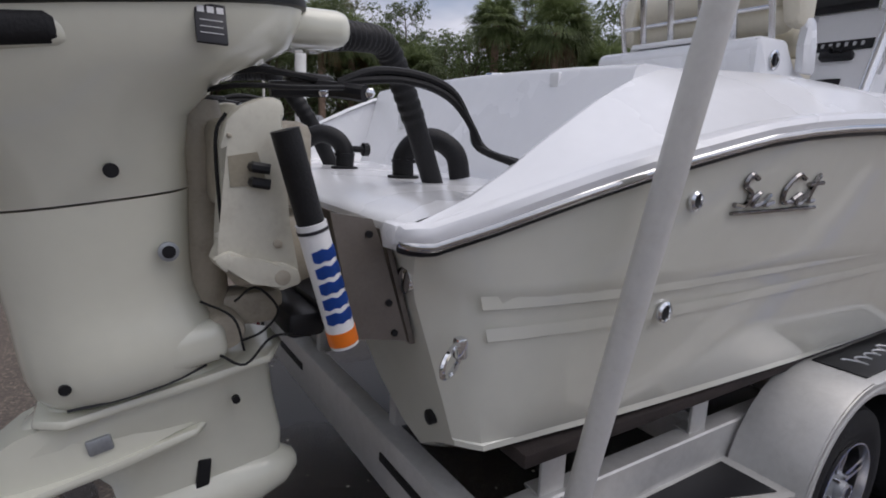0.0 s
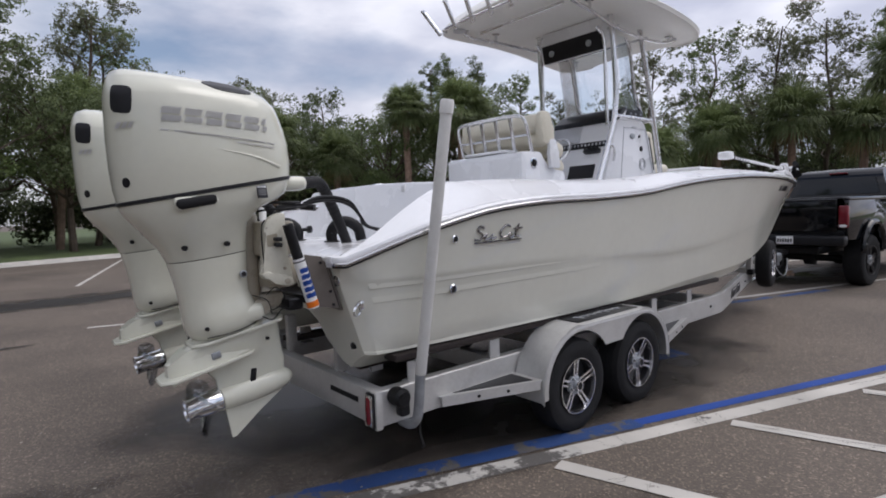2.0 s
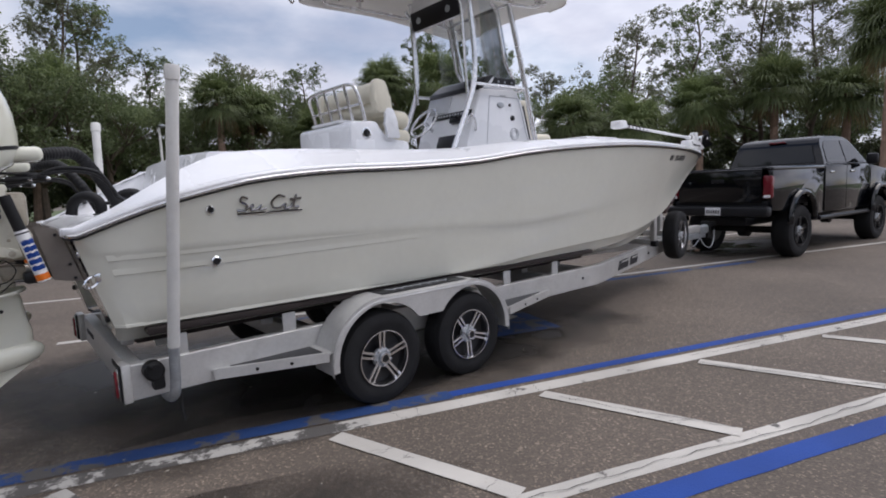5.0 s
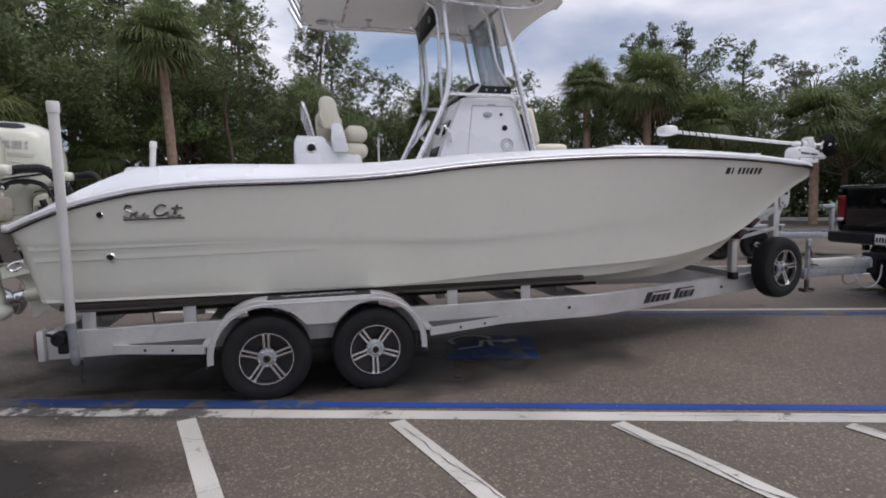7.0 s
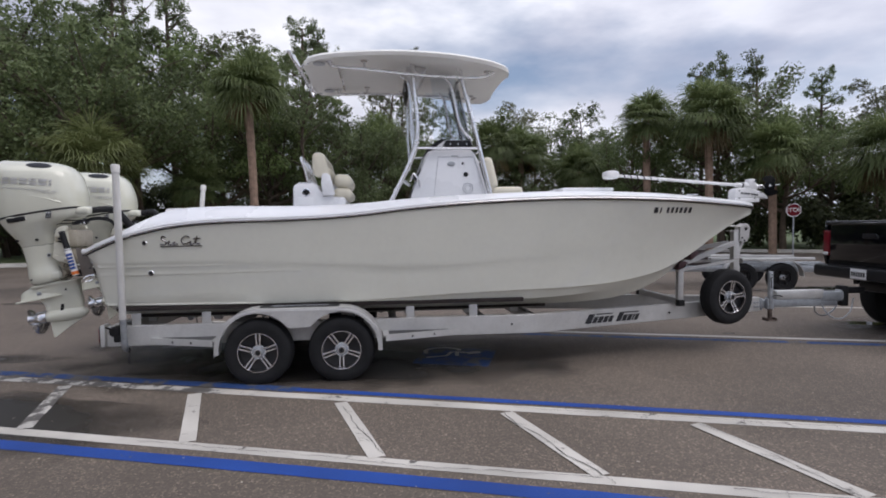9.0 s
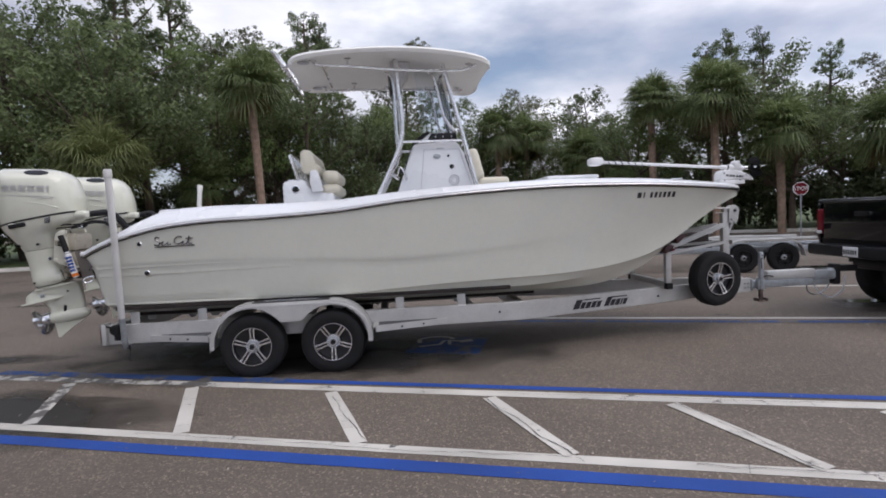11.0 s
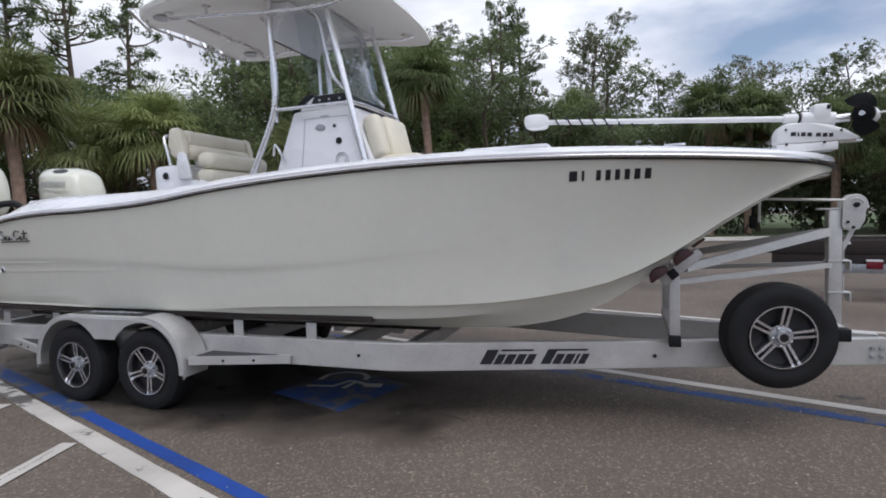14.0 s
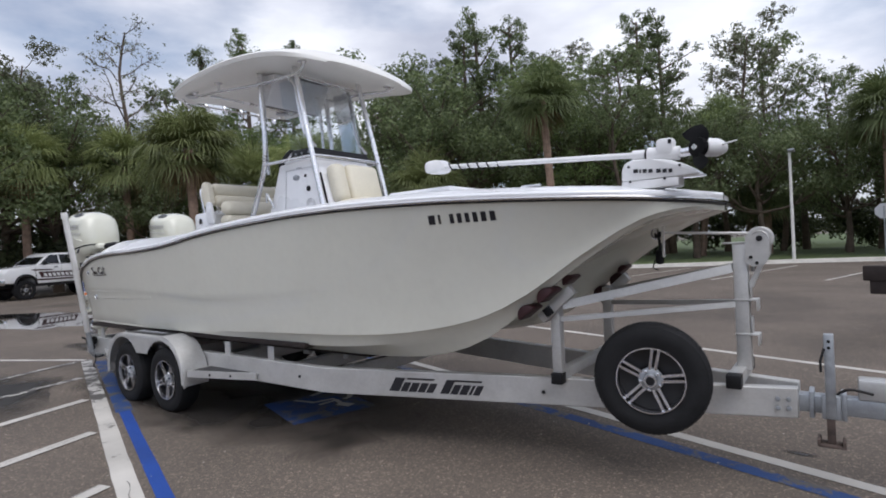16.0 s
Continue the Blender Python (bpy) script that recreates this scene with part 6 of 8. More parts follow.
    part("transom_plate", bm, M_PLATE, m, "brushed metal jack plate")
    # lift cylinder: white barrel with a blue emblem and an orange foot, black above
    a, b = Vector((-0.050, cy - 0.29, 1.215)), Vector((-0.183, cy - 0.29, 1.70))
    d = b - a
    bm = B()
    pipe(bm, [a, a + d * 0.60], 0.034, 20)
    cyl = part("lift_cylinder", bm, M_WHITEP, m, "white lift cylinder with blue emblem bars")
    bm = B()
    pipe(bm, [a + d * 0.60, b], 0.030, 18)
    part("cylinder_top", bm, M_BLACK, cyl, "black cylinder top")
    bm = B()
    pipe(bm, [a + d * 0.015, a + d * 0.085], 0.0352, 20)
    part("orange_band", bm, M_ORANGE, cyl, "orange band")
    lean_in = Matrix.Rotation(math.atan2(d.x, d.z), 3, "Y")
    for i in range(5):
        u = 0.16 + 0.075 * i
        bm = B()
        loops = []
        for k in range(7):
            an = radians(-150 + 20 * k + 4 * i)
            c = a + d * u
            rr = 0.0353
            off = Vector((rr * math.cos(an), rr * math.sin(an), 0))
            loops.append([c + lean_in @ (off + Vector((0, 0, h))) for h in (-0.011 - 0.004 * (k % 2), 0.011 + 0.003 * (k % 3))])
        rings(bm, loops, False)
        bmesh.ops.solidify(bm, geom=list(bm.faces), thickness=0.001)
        part("emblem_bar", bm, M_BLUEINK, cyl, "blue emblem bar")
    bm = B()
    pipe(bm, [a + d * 0.56, a + d * 0.575], 0.0352, 20)
    part("print_band", bm, M_INK, cyl)
    # rigging hose and cables into the well
    inward = 0.22 if cy < 0 else -0.22
    bm = B()
    line = curve_points([(0.0, cy - 0.03, 1.935), (0.10, cy, 1.950), (0.22, cy + inward * 0.3, 1.94), (0.34, cy + inward * 0.6, 1.78), (0.44, cy + inward * 0.75, 1.58), (0.48, cy + inward * 0.8, 1.48)], 26)
    pipe(bm, line, [0.036 + (0.003 if i % 4 < 2 and i < 0.62 * len(line) else 0) for i in range(len(line))], 12)
    part("rigging_hose", bm, M_BLACK, m, "black corrugated rigging hose")
    sd = 1 if cy < 0 else -1
    for k in (0, 1):
        bm = B()
        pipe(bm, [(-0.01, cy - sd * 0.14, 1.815), (0.07, cy - sd * 0.15, 1.828 + 0.02 * k), (0.15, cy - sd * 0.16, 1.834 + 0.02 * k), (0.235, cy - sd * 0.17, 1.822 + 0.02 * k), (0.30, cy - sd * 0.18, 1.790 + 0.02 * k), (0.345, cy - sd * 0.20, 1.73), (0.365 + 0.015 * k, cy - sd * (0.21 + 0.02 * k), 1.675 - 0.01 * k), (0.40 + 0.02 * k, cy - sd * (0.35 + 0.02 * k), 1.635)], 0.0105, 8, smooth=6)
        part("steering_hose", bm, M_BLACK, m, "black steering hose")
    return m


for cy in (-0.64, 0.64):
    outboard(cy)
# black elbows in the splash well
for x0, y0, f in ((0.45, -0.27, 1), (0.42, 0.22, -1)):
    t = thing("hose_elbow", (x0, y0, 1.545), "black rubber hose elbow in the splash well", "hose fitting", "elbows in the splash well")
    bm = B()
    lathe(bm, [(0.058, 1.545), (0.058, 1.553), (0.044, 1.556)], (x0, y0, 0), "z", 18)
    pipe(bm, [(x0, y0, 1.55), (x0, y0, 1.62), (x0 + 0.035 * f, y0 - 0.02 * f, 1.675), (x0 + 0.10 * f, y0 - 0.055 * f, 1.69), (x0 + 0.165 * f, y0 - 0.09 * f, 1.64), (x0 + 0.185 * f, y0 - 0.10 * f, 1.552)], 0.040, 12, smooth=4)
    part("elbow", bm, M_BLACK, t)
    bm = B()
    lathe(bm, [(0.045, 1.60), (0.045, 1.612)], (x0, y0, 0), "z", 18)
    part("collar", bm, M_TRIMBLK, t)
    if f < 0:
        bm = B()
        pipe(bm, [(x0 + 0.03, y0, 1.63), (x0 + 0.08, y0 - 0.03, 1.63)], 0.014, 8)
        lathe(bm, [(0.03, -0.012), (0.03, 0.012)], (x0 + 0.085, y0 - 0.03, 1.63), "x", 10)
        part("valve", bm, M_BLACK, t, "small black valve")

# ---- centre console ----
con = thing("center_console", (4.2, 0, 1.22), "white helm console with black dash and side hatch", "console")
bm = B()
prism(bm, [(3.56, 1.22), (3.66, 1.95), (3.72, 2.12), (3.93, 2.68), (4.50, 2.69), (4.62, 2.50), (4.76, 2.15), (4.84, 1.22)], "y", -0.43, 0.43, 0.03)
body = part("console_body", bm, M_DECK, con)
bm = B()
prism(bm, [(3.98, 2.68), (4.06, 2.77), (4.17, 2.82), (4.46, 2.815), (4.50, 2.68)], "y", -0.41, 0.41, 0.02)
part("dash_hood", bm, M_DECK, con)
bm = B()
prism(bm, [(4.10, 2.705), (4.165, 2.812), (4.49, 2.812), (4.505, 2.705)], "y", -0.418, 0.418, 0.008)
bm_v = B()
prism(bm_v, [(3.905, 2.655), (3.93, 2.715), (4.05, 2.80), (4.12, 2.835), (4.15, 2.815), (4.06, 2.745), (3.965, 2.675)], "y", -0.425, 0.425, 0.008)
part("visor", bm_v, M_TRIMBLK, con, "black padded visor along the dash")
blk = part("dash_panel", bm, M_TRIMBLK, con, "black dash side panel")
for s in (-1, 1):
    for x in (4.22, 4.32, 4.43):
        bm = B()
        lathe(bm, [(0.012, 0), (0.012, s * 0.008)], (x, s * 0.418, 2.765), "y", 10)
        part("knob", bm, M_GALV, blk)
    bm = B()
    lathe(bm, [(0.05, 0), (0.05, s * 0.012), (0.035, s * 0.016)], (4.225, s * 0.43, 2.51), "y", 20)
    for v in bm.verts:
        v.co.z = 2.51 + (v.co.z - 2.51) * 0.6
    part("vent", bm, M_GALV, con, "oval grey vent")
    for x, z, r in ((4.375, 2.515, 0.016), (4.415, 2.375, 0.03)):
        bm = B()
        lathe(bm, [(r, 0), (r, s * 0.01), (r * 0.6, s * 0.014)], (x, s * 0.43, z), "y", 14)
        part("socket", bm, M_TRIMBLK, con, "small dark socket")
    bm = B()
    pipe(bm, [(4.44 + 0.065 * math.cos(a), s * 0.434, 2.20 + 0.065 * math.sin(a)) for a in [2 * math.pi * k / 24 for k in range(25)]], 0.005, 6)
    pipe(bm, [(4.44 + 0.04 * math.cos(a), s * 0.434, 2.20 + 0.04 * math.sin(a)) for a in [2 * math.pi * k / 16 for k in range(17)]], 0.004, 6)
    part("round_emblem", bm, M_GREYP, con, "pale grey round emblem")
    bm = B()
    pipe(bm, [(3.98, s * 0.432, 1.9), (4.06, s * 0.432, 2.60), (4.52, s * 0.432, 2.60), (4.68, s * 0.432, 2.10)], 0.004, 6)
    part("hatch_seam", bm, M_GREYP, con, "side hatch seam")
    bm = B()
    box(bm, (4.27, s * 0.431, 2.61), (0.09, 0.004, 0.02), 0.001)
    part("size_mark", bm, M_GREYP, con)
    bm = B()
    box(bm, (4.655, s * 0.425, 2.33), (0.030, 0.014, 0.40), 0.005, Matrix.Rotation(radians(-16), 3, "Y"))
    part("front_slot", bm, M_TRIMBLK, con, "dark slot beside the front seat")
# helm face: grey panel, switch strip, wheel, glove box
tilt = Matrix.Rotation(radians(-20), 3, "Y")
def helm(u, z):
    return 3.93 - (2.68 - z) * 0.375 - u
bm = B()
box(bm, (helm(0.006, 2.56), 0.21, 2.56), (0.012, 0.40, 0.20), 0.004, Matrix.Rotation(radians(20.5), 3, "Y"))
part("grey_screen", bm, M_GREYP, con, "grey electronics cover")
bm = B()
box(bm, (helm(0.008, 2.42), -0.06, 2.42), (0.012, 0.66, 0.07), 0.004, Matrix.Rotation(radians(20.5), 3, "Y"))
strip = part("switch_strip", bm, M_TRIMBLK, con, "black switch strip")
for k in range(12):
    bm = B()
    box(bm, (helm(0.017, 2.425), -0.33 + 0.048 * k, 2.425), (0.01, 0.018, 0.028), 0.002, Matrix.Rotation(radians(20.5), 3, "Y"))
    part("switch", bm, M_GREYP, strip)
bm = B()
box(bm, (helm(0.006, 2.12), -0.10, 2.12), (0.014, 0.34, 0.16), 0.006, Matrix.Rotation(radians(20.5), 3, "Y"))
part("glove_box", bm, M_TRIMBLK, con, "dark glove box door")
bm = B()
wc = Vector((3.62, 0.18, 2.36))
ax = Vector((-0.80, 0, 0.60)).normalized()
u1 = Vector((0, 1, 0))
v1 = ax.cross(u1)
pipe(bm, [wc + u1 * 0.19 * math.cos(a) + v1 * 0.19 * math.sin(a) for a in [2 * math.pi * k / 28 for k in range(29)]], 0.014, 8)
for a in (0.5, 2.6, 4.7):
    pipe(bm, [wc, wc + u1 * 0.19 * math.cos(a) + v1 * 0.19 * math.sin(a)], 0.009, 6)
pipe(bm, [wc, wc - ax * 0.14], 0.025, 10)
part("steering_wheel", bm, M_STEEL, con, "stainless steering wheel")
bm = B()
box(bm, (3.79, -0.20, 2.345), (0.09, 0.20, 0.055), 0.015, Matrix.Rotation(radians(20), 3, "Y"))
pipe(bm, [(3.77, -0.18, 2.36), (3.72, -0.18, 2.40)], 0.012, 8)
pipe(bm, [(3.77, -0.24, 2.36), (3.72, -0.24, 2.39)], 0.012, 8)
part("throttle", bm, M_TRIMBLK, con, "black twin throttle box")
bm = B()
pipe(bm, [(3.70, -0.445, 2.28), (3.74, -0.475, 2.38), (3.80, -0.475, 2.30), (3.82, -0.445, 2.22)], 0.013, 8, smooth=4)
part("grab_handle", bm, M_STEEL, con)
# seat on the console's front
front_seat = thing("console_seat", (4.85, 0, 1.22), "cream cushioned seat ahead of the console", "seat")
bm = B()
box(bm, (4.98, 0, 1.66), (0.40, 0.72, 0.88), 0.03)
part("seat_base", bm, M_DECK, front_seat)
bm = B()
box(bm, (4.98, 0, 2.16), (0.42, 0.74, 0.13), 0.05, seg=3)
part("cushion", bm, M_CREAM, front_seat, "cream vinyl cushion")
for y, w in ((-0.30, 0.18), (0.02, 0.46)):
    bm = B()
    box(bm, (4.74 + (0.03 if w > 0.3 else 0), y, 2.40), (0.16, w, 0.42), 0.06, Matrix.Rotation(radians(-14), 3, "Y"), 3)
    part("backrest", bm, M_CREAM, front_seat, "cream vinyl backrest")

# ---- leaning post ----
post = thing("leaning_post", (2.6, 0, 1.22), "white leaning post with cream flip-back helm seat", "seat")
bm = B()
prism(bm, [(2.27, 1.22), (2.255, 2.22), (2.285, 2.255), (2.52, 2.262), (2.56, 2.235), (2.605, 2.100), (2.87, 2.092), (2.895, 2.06), (2.91, 1.22)], "y", -0.51, 0.51, 0.026)
part("post_body", bm, M_DECK, post)
bm = B()
box(bm, (2.38, 0.0, 2.275), (0.20, 0.55, 0.03), 0.012)
part("livewell_lid", bm, M_DECK, post)
for s in (-1, 1):
    bm = B()
    lathe(bm, [(0.048, s * 0.508), (0.048, s * 0.518), (0.036, s * 0.521), (0.033, s * 0.512)], (2.415, 0, 2.150), "y", 24, False)
    latch = part("latch", bm, M_CHROME, post, "round chrome latch with a dark core")
    bm = B()
    lathe(bm, [(0.034, s * 0.508), (0.034, s * 0.514), (0.004, s * 0.515)], (2.415, 0, 2.150), "y", 20)
    box(bm, (2.415, s * 0.518, 2.150), (0.018, 0.010, 0.060), 0.004)
    part("latch_core", bm, M_TRIMBLK, latch)
    bm = B()
    prism(bm, [(2.61, 2.105), (2.755, 2.105), (2.765, 2.13), (2.735, 2.26), (2.71, 2.36), (2.67, 2.385), (2.615, 2.375), (2.60, 2.33), (2.615, 2.24)], "y", s * 0.535 - 0.018, s * 0.535 + 0.018, 0.014)
    part("seat_arm", bm, M_DECK, post)
    bm = B()
    prism(bm, [(2.515, 2.36), (2.50, 2.45), (2.495, 2.58), (2.515, 2.625), (2.56, 2.638), (2.63, 2.625), (2.655, 2.58), (2.675, 2.48), (2.70, 2.40), (2.70, 2.345), (2.65, 2.325), (2.55, 2.33)], "y", s * 0.505 - 0.040, s * 0.505 + 0.040, 0.026)
    part("armrest", bm, M_CREAM, post, "cream rounded side bolster")
for name, x, z, hx, hz, tip, lab in (("backrest", 2.585, 2.535, 0.15, 0.175, 8, "cream upper backrest roll"), ("backrest_low", 2.645, 2.395, 0.15, 0.155, 10, "cream lower backrest roll"),
                                     ("seat_cushion", 2.855, 2.295, 0.225, 0.170, 4, "cream vinyl seat roll"), ("seat_cushion", 2.85, 2.135, 0.235, 0.145, 3, "cream vinyl seat roll")):
    bm = B()
    box(bm, (x, 0, z), (hx, 0.93, hz), min(hx, hz) * 0.46, Matrix.Rotation(radians(tip), 3, "Y"), 5)
    part(name, bm, M_CREAM, post, lab)
bm = B()
box(bm, (2.40, -0.51, 1.98), (0.20, 0.004, 0.22), 0.002)
part("side_hatch", bm, M_DECK, post)
# aft face: hatch panels, then the rounded rod rack behind the backrest
for y0, w in ((0.16, 0.52), (-0.31, 0.34)):
    bm = B()
    box(bm, (2.258, y0, 2.08), (0.012, w, 0.22), 0.005)
    part("aft_hatch", bm, M_DECK, post, "white aft hatch panel")
bm = B()
pipe(bm, [(2.44, -0.47, 2.26), (2.40, -0.47, 2.42), (2.362, -0.46, 2.535), (2.350, -0.41, 2.580), (2.345, -0.25, 2.595), (2.345, 0.25, 2.595), (2.350, 0.40, 2.580), (2.362, 0.44, 2.535), (2.40, 0.45, 2.42), (2.44, 0.45, 2.26)], 0.017, 10, smooth=5)
pipe(bm, [(2.402, -0.46, 2.41), (2.402, 0.45, 2.41)], 0.011, 8)
rack = part("rod_rack", bm, M_STEEL, post, "silver tubular rod rack")
for k in range(4):
    bm = B()
    y = -0.28 + 0.19 * k
    box(bm, (2.392, y, 2.425), (0.016, 0.040, 0.33), 0.005, Matrix.Rotation(-0.29, 3, "Y") @ Matrix.Rotation(0.09, 3, "X"))
    part("rack_slat", bm, M_STEEL, rack, "flat silver rack slat")

# ---- hard top on its pipework ----
top = thing("hard_top", (3.7, 0, 1.95), "white hard top on stainless pipework over the helm", "hard top")
TOP_Z = [(2.40, 3.655), (2.6, 3.68), (3.1, 3.715), (3.6, 3.725), (4.1, 3.70), (4.5, 3.65), (4.94, 3.575)]
TOP_W = [(2.40, 0.50), (2.45, 0.72), (2.56, 0.86), (2.8, 0.94), (3.4, 0.985), (4.2, 1.01), (4.6, 1.0), (4.80, 0.93), (4.90, 0.80), (4.94, 0.58)]
bm = B()
loops = []
for i in range(25):
    x = 2.40 + 2.54 * (0.5 - 0.5 * math.cos(math.pi * i / 24))
    w, z = interp(x, TOP_W), interp(x, TOP_Z)
    ed = min(1, min(x - 2.40, 4.94 - x) / 0.10 + 0.25)
    up = [(x, w * math.sin(a), z + 0.012 + 0.135 * abs(math.cos(a)) ** 1.2 * ed) for a in [math.pi * (-0.5 + k / 16) for k in range(17)]]
    dn = [(x, w * 0.985 * math.sin(a), z - 0.028 * ed + 0.05 * math.cos(a)) for a in [math.pi * (0.5 - k / 16) for k in range(17)]]
    loops.append(up + dn)
rings(bm, loops)
part("top_panel", bm, M_TOPGEL, top, "white moulded roof panel")
for s in (-1, 1):
    bm = B()
    pipe(bm, [(3.42, s * 0.52, 1.98), (3.50, s * 0.51, 2.12), (3.69, s * 0.50, 2.50), (3.775, s * 0.50, 2.72), (3.795, s * 0.50, 3.0), (3.765, s * 0.495, 3.4), (3.745, s * 0.48, 3.74)], 0.029, 12, smooth=5)
    part("aft_leg", bm, M_STEEL, top, "stainless aft leg")
    bm = B()
    pipe(bm, [(3.74, s * 0.43, 2.60), (3.72, s * 0.43, 2.9), (3.70, s * 0.42, 3.48), (3.60, s * 0.40, 3.62)], 0.019, 10, smooth=4)
    part("inner_leg", bm, M_STEEL, top)
    bm = B()
    pipe(bm, [(4.735, s * 0.50, 2.06), (4.52, s * 0.495, 2.95), (4.33, s * 0.47, 3.72)], 0.029, 12)
    part("front_leg", bm, M_STEEL, top, "stainless front leg")
    bm = B()
    pipe(bm, [(4.16, s * 0.40, 3.60), (4.24, s * 0.40, 3.50), (4.30, s * 0.40, 3.20), (4.36, s * 0.40, 2.98), (4.50, s * 0.38, 2.82)], 0.018, 10, smooth=4)
    part("windshield_tube", bm, M_STEEL, top)
    bm = B()
    pipe(bm, [(3.77, s * 0.50, 2.70), (4.585, s * 0.50, 2.70)], 0.017, 10)
    part("side_rail", bm, M_STEEL, top)
    bm = B()
    pipe(bm, [(2.72, s * 0.70, 3.70), (2.80, s * 0.68, 3.64), (3.2, s * 0.62, 3.63), (3.76, s * 0.54, 3.60), (4.35, s * 0.53, 3.58), (4.62, s * 0.62, 3.57), (4.74, s * 0.68, 3.61)], 0.017, 10, smooth=5)
    frame_pipe = part("roof_pipe", bm, M_STEEL, top)
    for x, z0, z1 in ((3.15, 3.63, 3.74), (3.75, 3.70, 3.755), (4.33, 3.68, 3.72), (4.66, 3.57, 3.64), (2.74, 3.66, 3.71)):
        bm = B()
        y = s * (0.69 if x < 3 else 0.63 if x < 3.5 else 0.48 if x < 4.5 else 0.64)
        pipe(bm, [(x, y, z0), (x, y, z1)], 0.016, 8)
        lathe(bm, [(0.045, 0), (0.045, 0.01)], (x, y, z1 - 0.02), "z", 14)
        part("pipe_foot", bm, M_STEEL, frame_pipe)
    bm = B()
    lathe(bm, [(0.075, 0), (0.07, -0.012), (0.04, -0.016)], (2.62, s * 0.66, 3.675), "z", 18)
    part("speaker", bm, M_GREYP, top, "pale grey round speaker")
for x, z in ((2.84, 3.66), (3.78, 3.62), (4.35, 3.59)):
    bm = B()
    pipe(bm, [(x, -0.55, z), (x, 0.55, z)], 0.016, 8)
    part("cross_pipe", bm, M_STEEL, top)
bm = B()
pipe(bm, [(4.585, -0.5, 2.70), (4.62, -0.3, 2.70), (4.62, 0.3, 2.70), (4.585, 0.5, 2.70)], 0.017, 10)
part("front_rail", bm, M_STEEL, top)
bm = B()
prism(bm, [(3.665, 3.60), (3.70, 3.40), (3.75, 3.40), (3.93, 3.72), (3.68, 3.74)], "y", -0.42, 0.38, 0.012)
housing = part("electronics_housing", bm, M_DECK, top, "white moulded overhead housing")
bm = B()
box(bm, (3.672, -0.02, 3.495), (0.02, 0.78, 0.20), 0.008, Matrix.Rotation(radians(-12), 3, "Y"))
ebox = part("electronics_box", bm, M_TRIMBLK, housing, "black overhead electronics face")
for y in (-0.26, 0.24):
    bm = B()
    lathe(bm, [(0.035, 0), (0.035, -0.012), (0.02, -0.016)], (3.663, y, 3.49), "x", 16)
    part("box_lamp", bm, M_GALV, ebox, "small round lamp")
# six rod holders on the aft edge
for k in range(6):
    y = 0.71 - 0.255 * k
    f = (k - 2.5) / 2.5
    bm = B()
    a, b = Vector((2.39, y, 3.60)), Vector((2.27, y - 0.13 * f ** 3, 3.855 - 0.06 * (k == 5)))
    pipe(bm, [a, b], 0.023, 14)
    lathe(bm, [(0.028, -0.008), (0.028, 0.008)], b, "z", 14)
    part("rod_holder", bm, M_STEEL, top, "stainless rod holder")
bm = B()
pipe(bm, [(2.50, 0.74, 3.66), (2.405, 0.66, 3.65), (2.385, 0.3, 3.65), (2.385, -0.2, 3.65), (2.40, -0.58, 3.65), (2.50, -0.72, 3.66)], 0.013, 8, smooth=4)
part("rod_rail", bm, M_STEEL, top)
bm = B()
pipe(bm, [(2.42, -0.06, 3.85), (2.44, -0.20, 3.80), (2.46, -0.30, 3.78)], 0.010, 8)
part("stern_lamp", bm, M_TRIMBLK, top, "small dark folding lamp arm")
# clear windshield round the helm
bm = B()
rows = []
for z, xf, xs in ((2.80, 4.50, 4.12), (3.10, 4.45, 4.06), (3.40, 4.38, 4.0), (3.60, 4.32, 3.97)):
    rows.append([(xs, -0.40, z), (xf - 0.12, -0.40, z), (xf - 0.03, -0.37, z), (xf, -0.30, z), (xf, 0.30, z), (xf - 0.03, 0.37, z), (xf - 0.12, 0.40, z), (xs, 0.40, z)])
rings(bm, rows, False)
bmesh.ops.solidify(bm, geom=list(bm.faces), thickness=0.006)
ws = part("windshield", bm, M_GLASS, top, "clear acrylic windshield")
ws.visible_shadow = False

# ---- bow-mounted trolling motor ----
tm = thing("trolling_motor", (8.0, -0.72, 2.0), "white electric trolling motor stowed on the bow deck", "trolling motor")
bm = B()
prism(bm, [(7.868, 2.04), (7.872, 2.12), (7.895, 2.158), (7.94, 2.174), (8.04, 2.168), (8.16, 2.148), (8.25, 2.112), (8.335, 2.052), (8.31, 2.04)], "y", -0.80, -0.64, 0.014)
base = part("mount", bm, M_WHITEP, tm, "white mount housing with plain dark bars")
for x, w in ((7.945, 0.035), (7.985, 0.012), (8.003, 0.03), (8.038, 0.03), (8.085, 0.032), (8.122, 0.03), (8.157, 0.026)):
    bm = B()
    box(bm, (x + w / 2, -0.8025, 2.100 - 0.10 * (x - 7.945)), (w * 0.8, 0.006, 0.024), 0.001)
    part("mark_bar", bm, M_INK, base, "dark maker's bar")
for x, z in ((7.92, 2.13), (7.925, 2.035), (8.135, 2.035), (8.225, 2.105)):
    bm = B()
    box(bm, (x, -0.803, z), (0.014, 0.006, 0.014), 0.001)
    part("cap_screw", bm, M_TRIMBLK, base, "dark screw cap")
bm = B()
box(bm, (8.04, -0.72, 2.012), (0.345, 0.15, 0.055), 0.008)
part("deck_plate", bm, M_WHITEP, base)
bm = B()
box(bm, (8.27, -0.72, 2.038), (0.16, 0.09, 0.012), 0.003)
part("slide_rail", bm, M_STEEL, base, "bright slide rail")
bm = B()
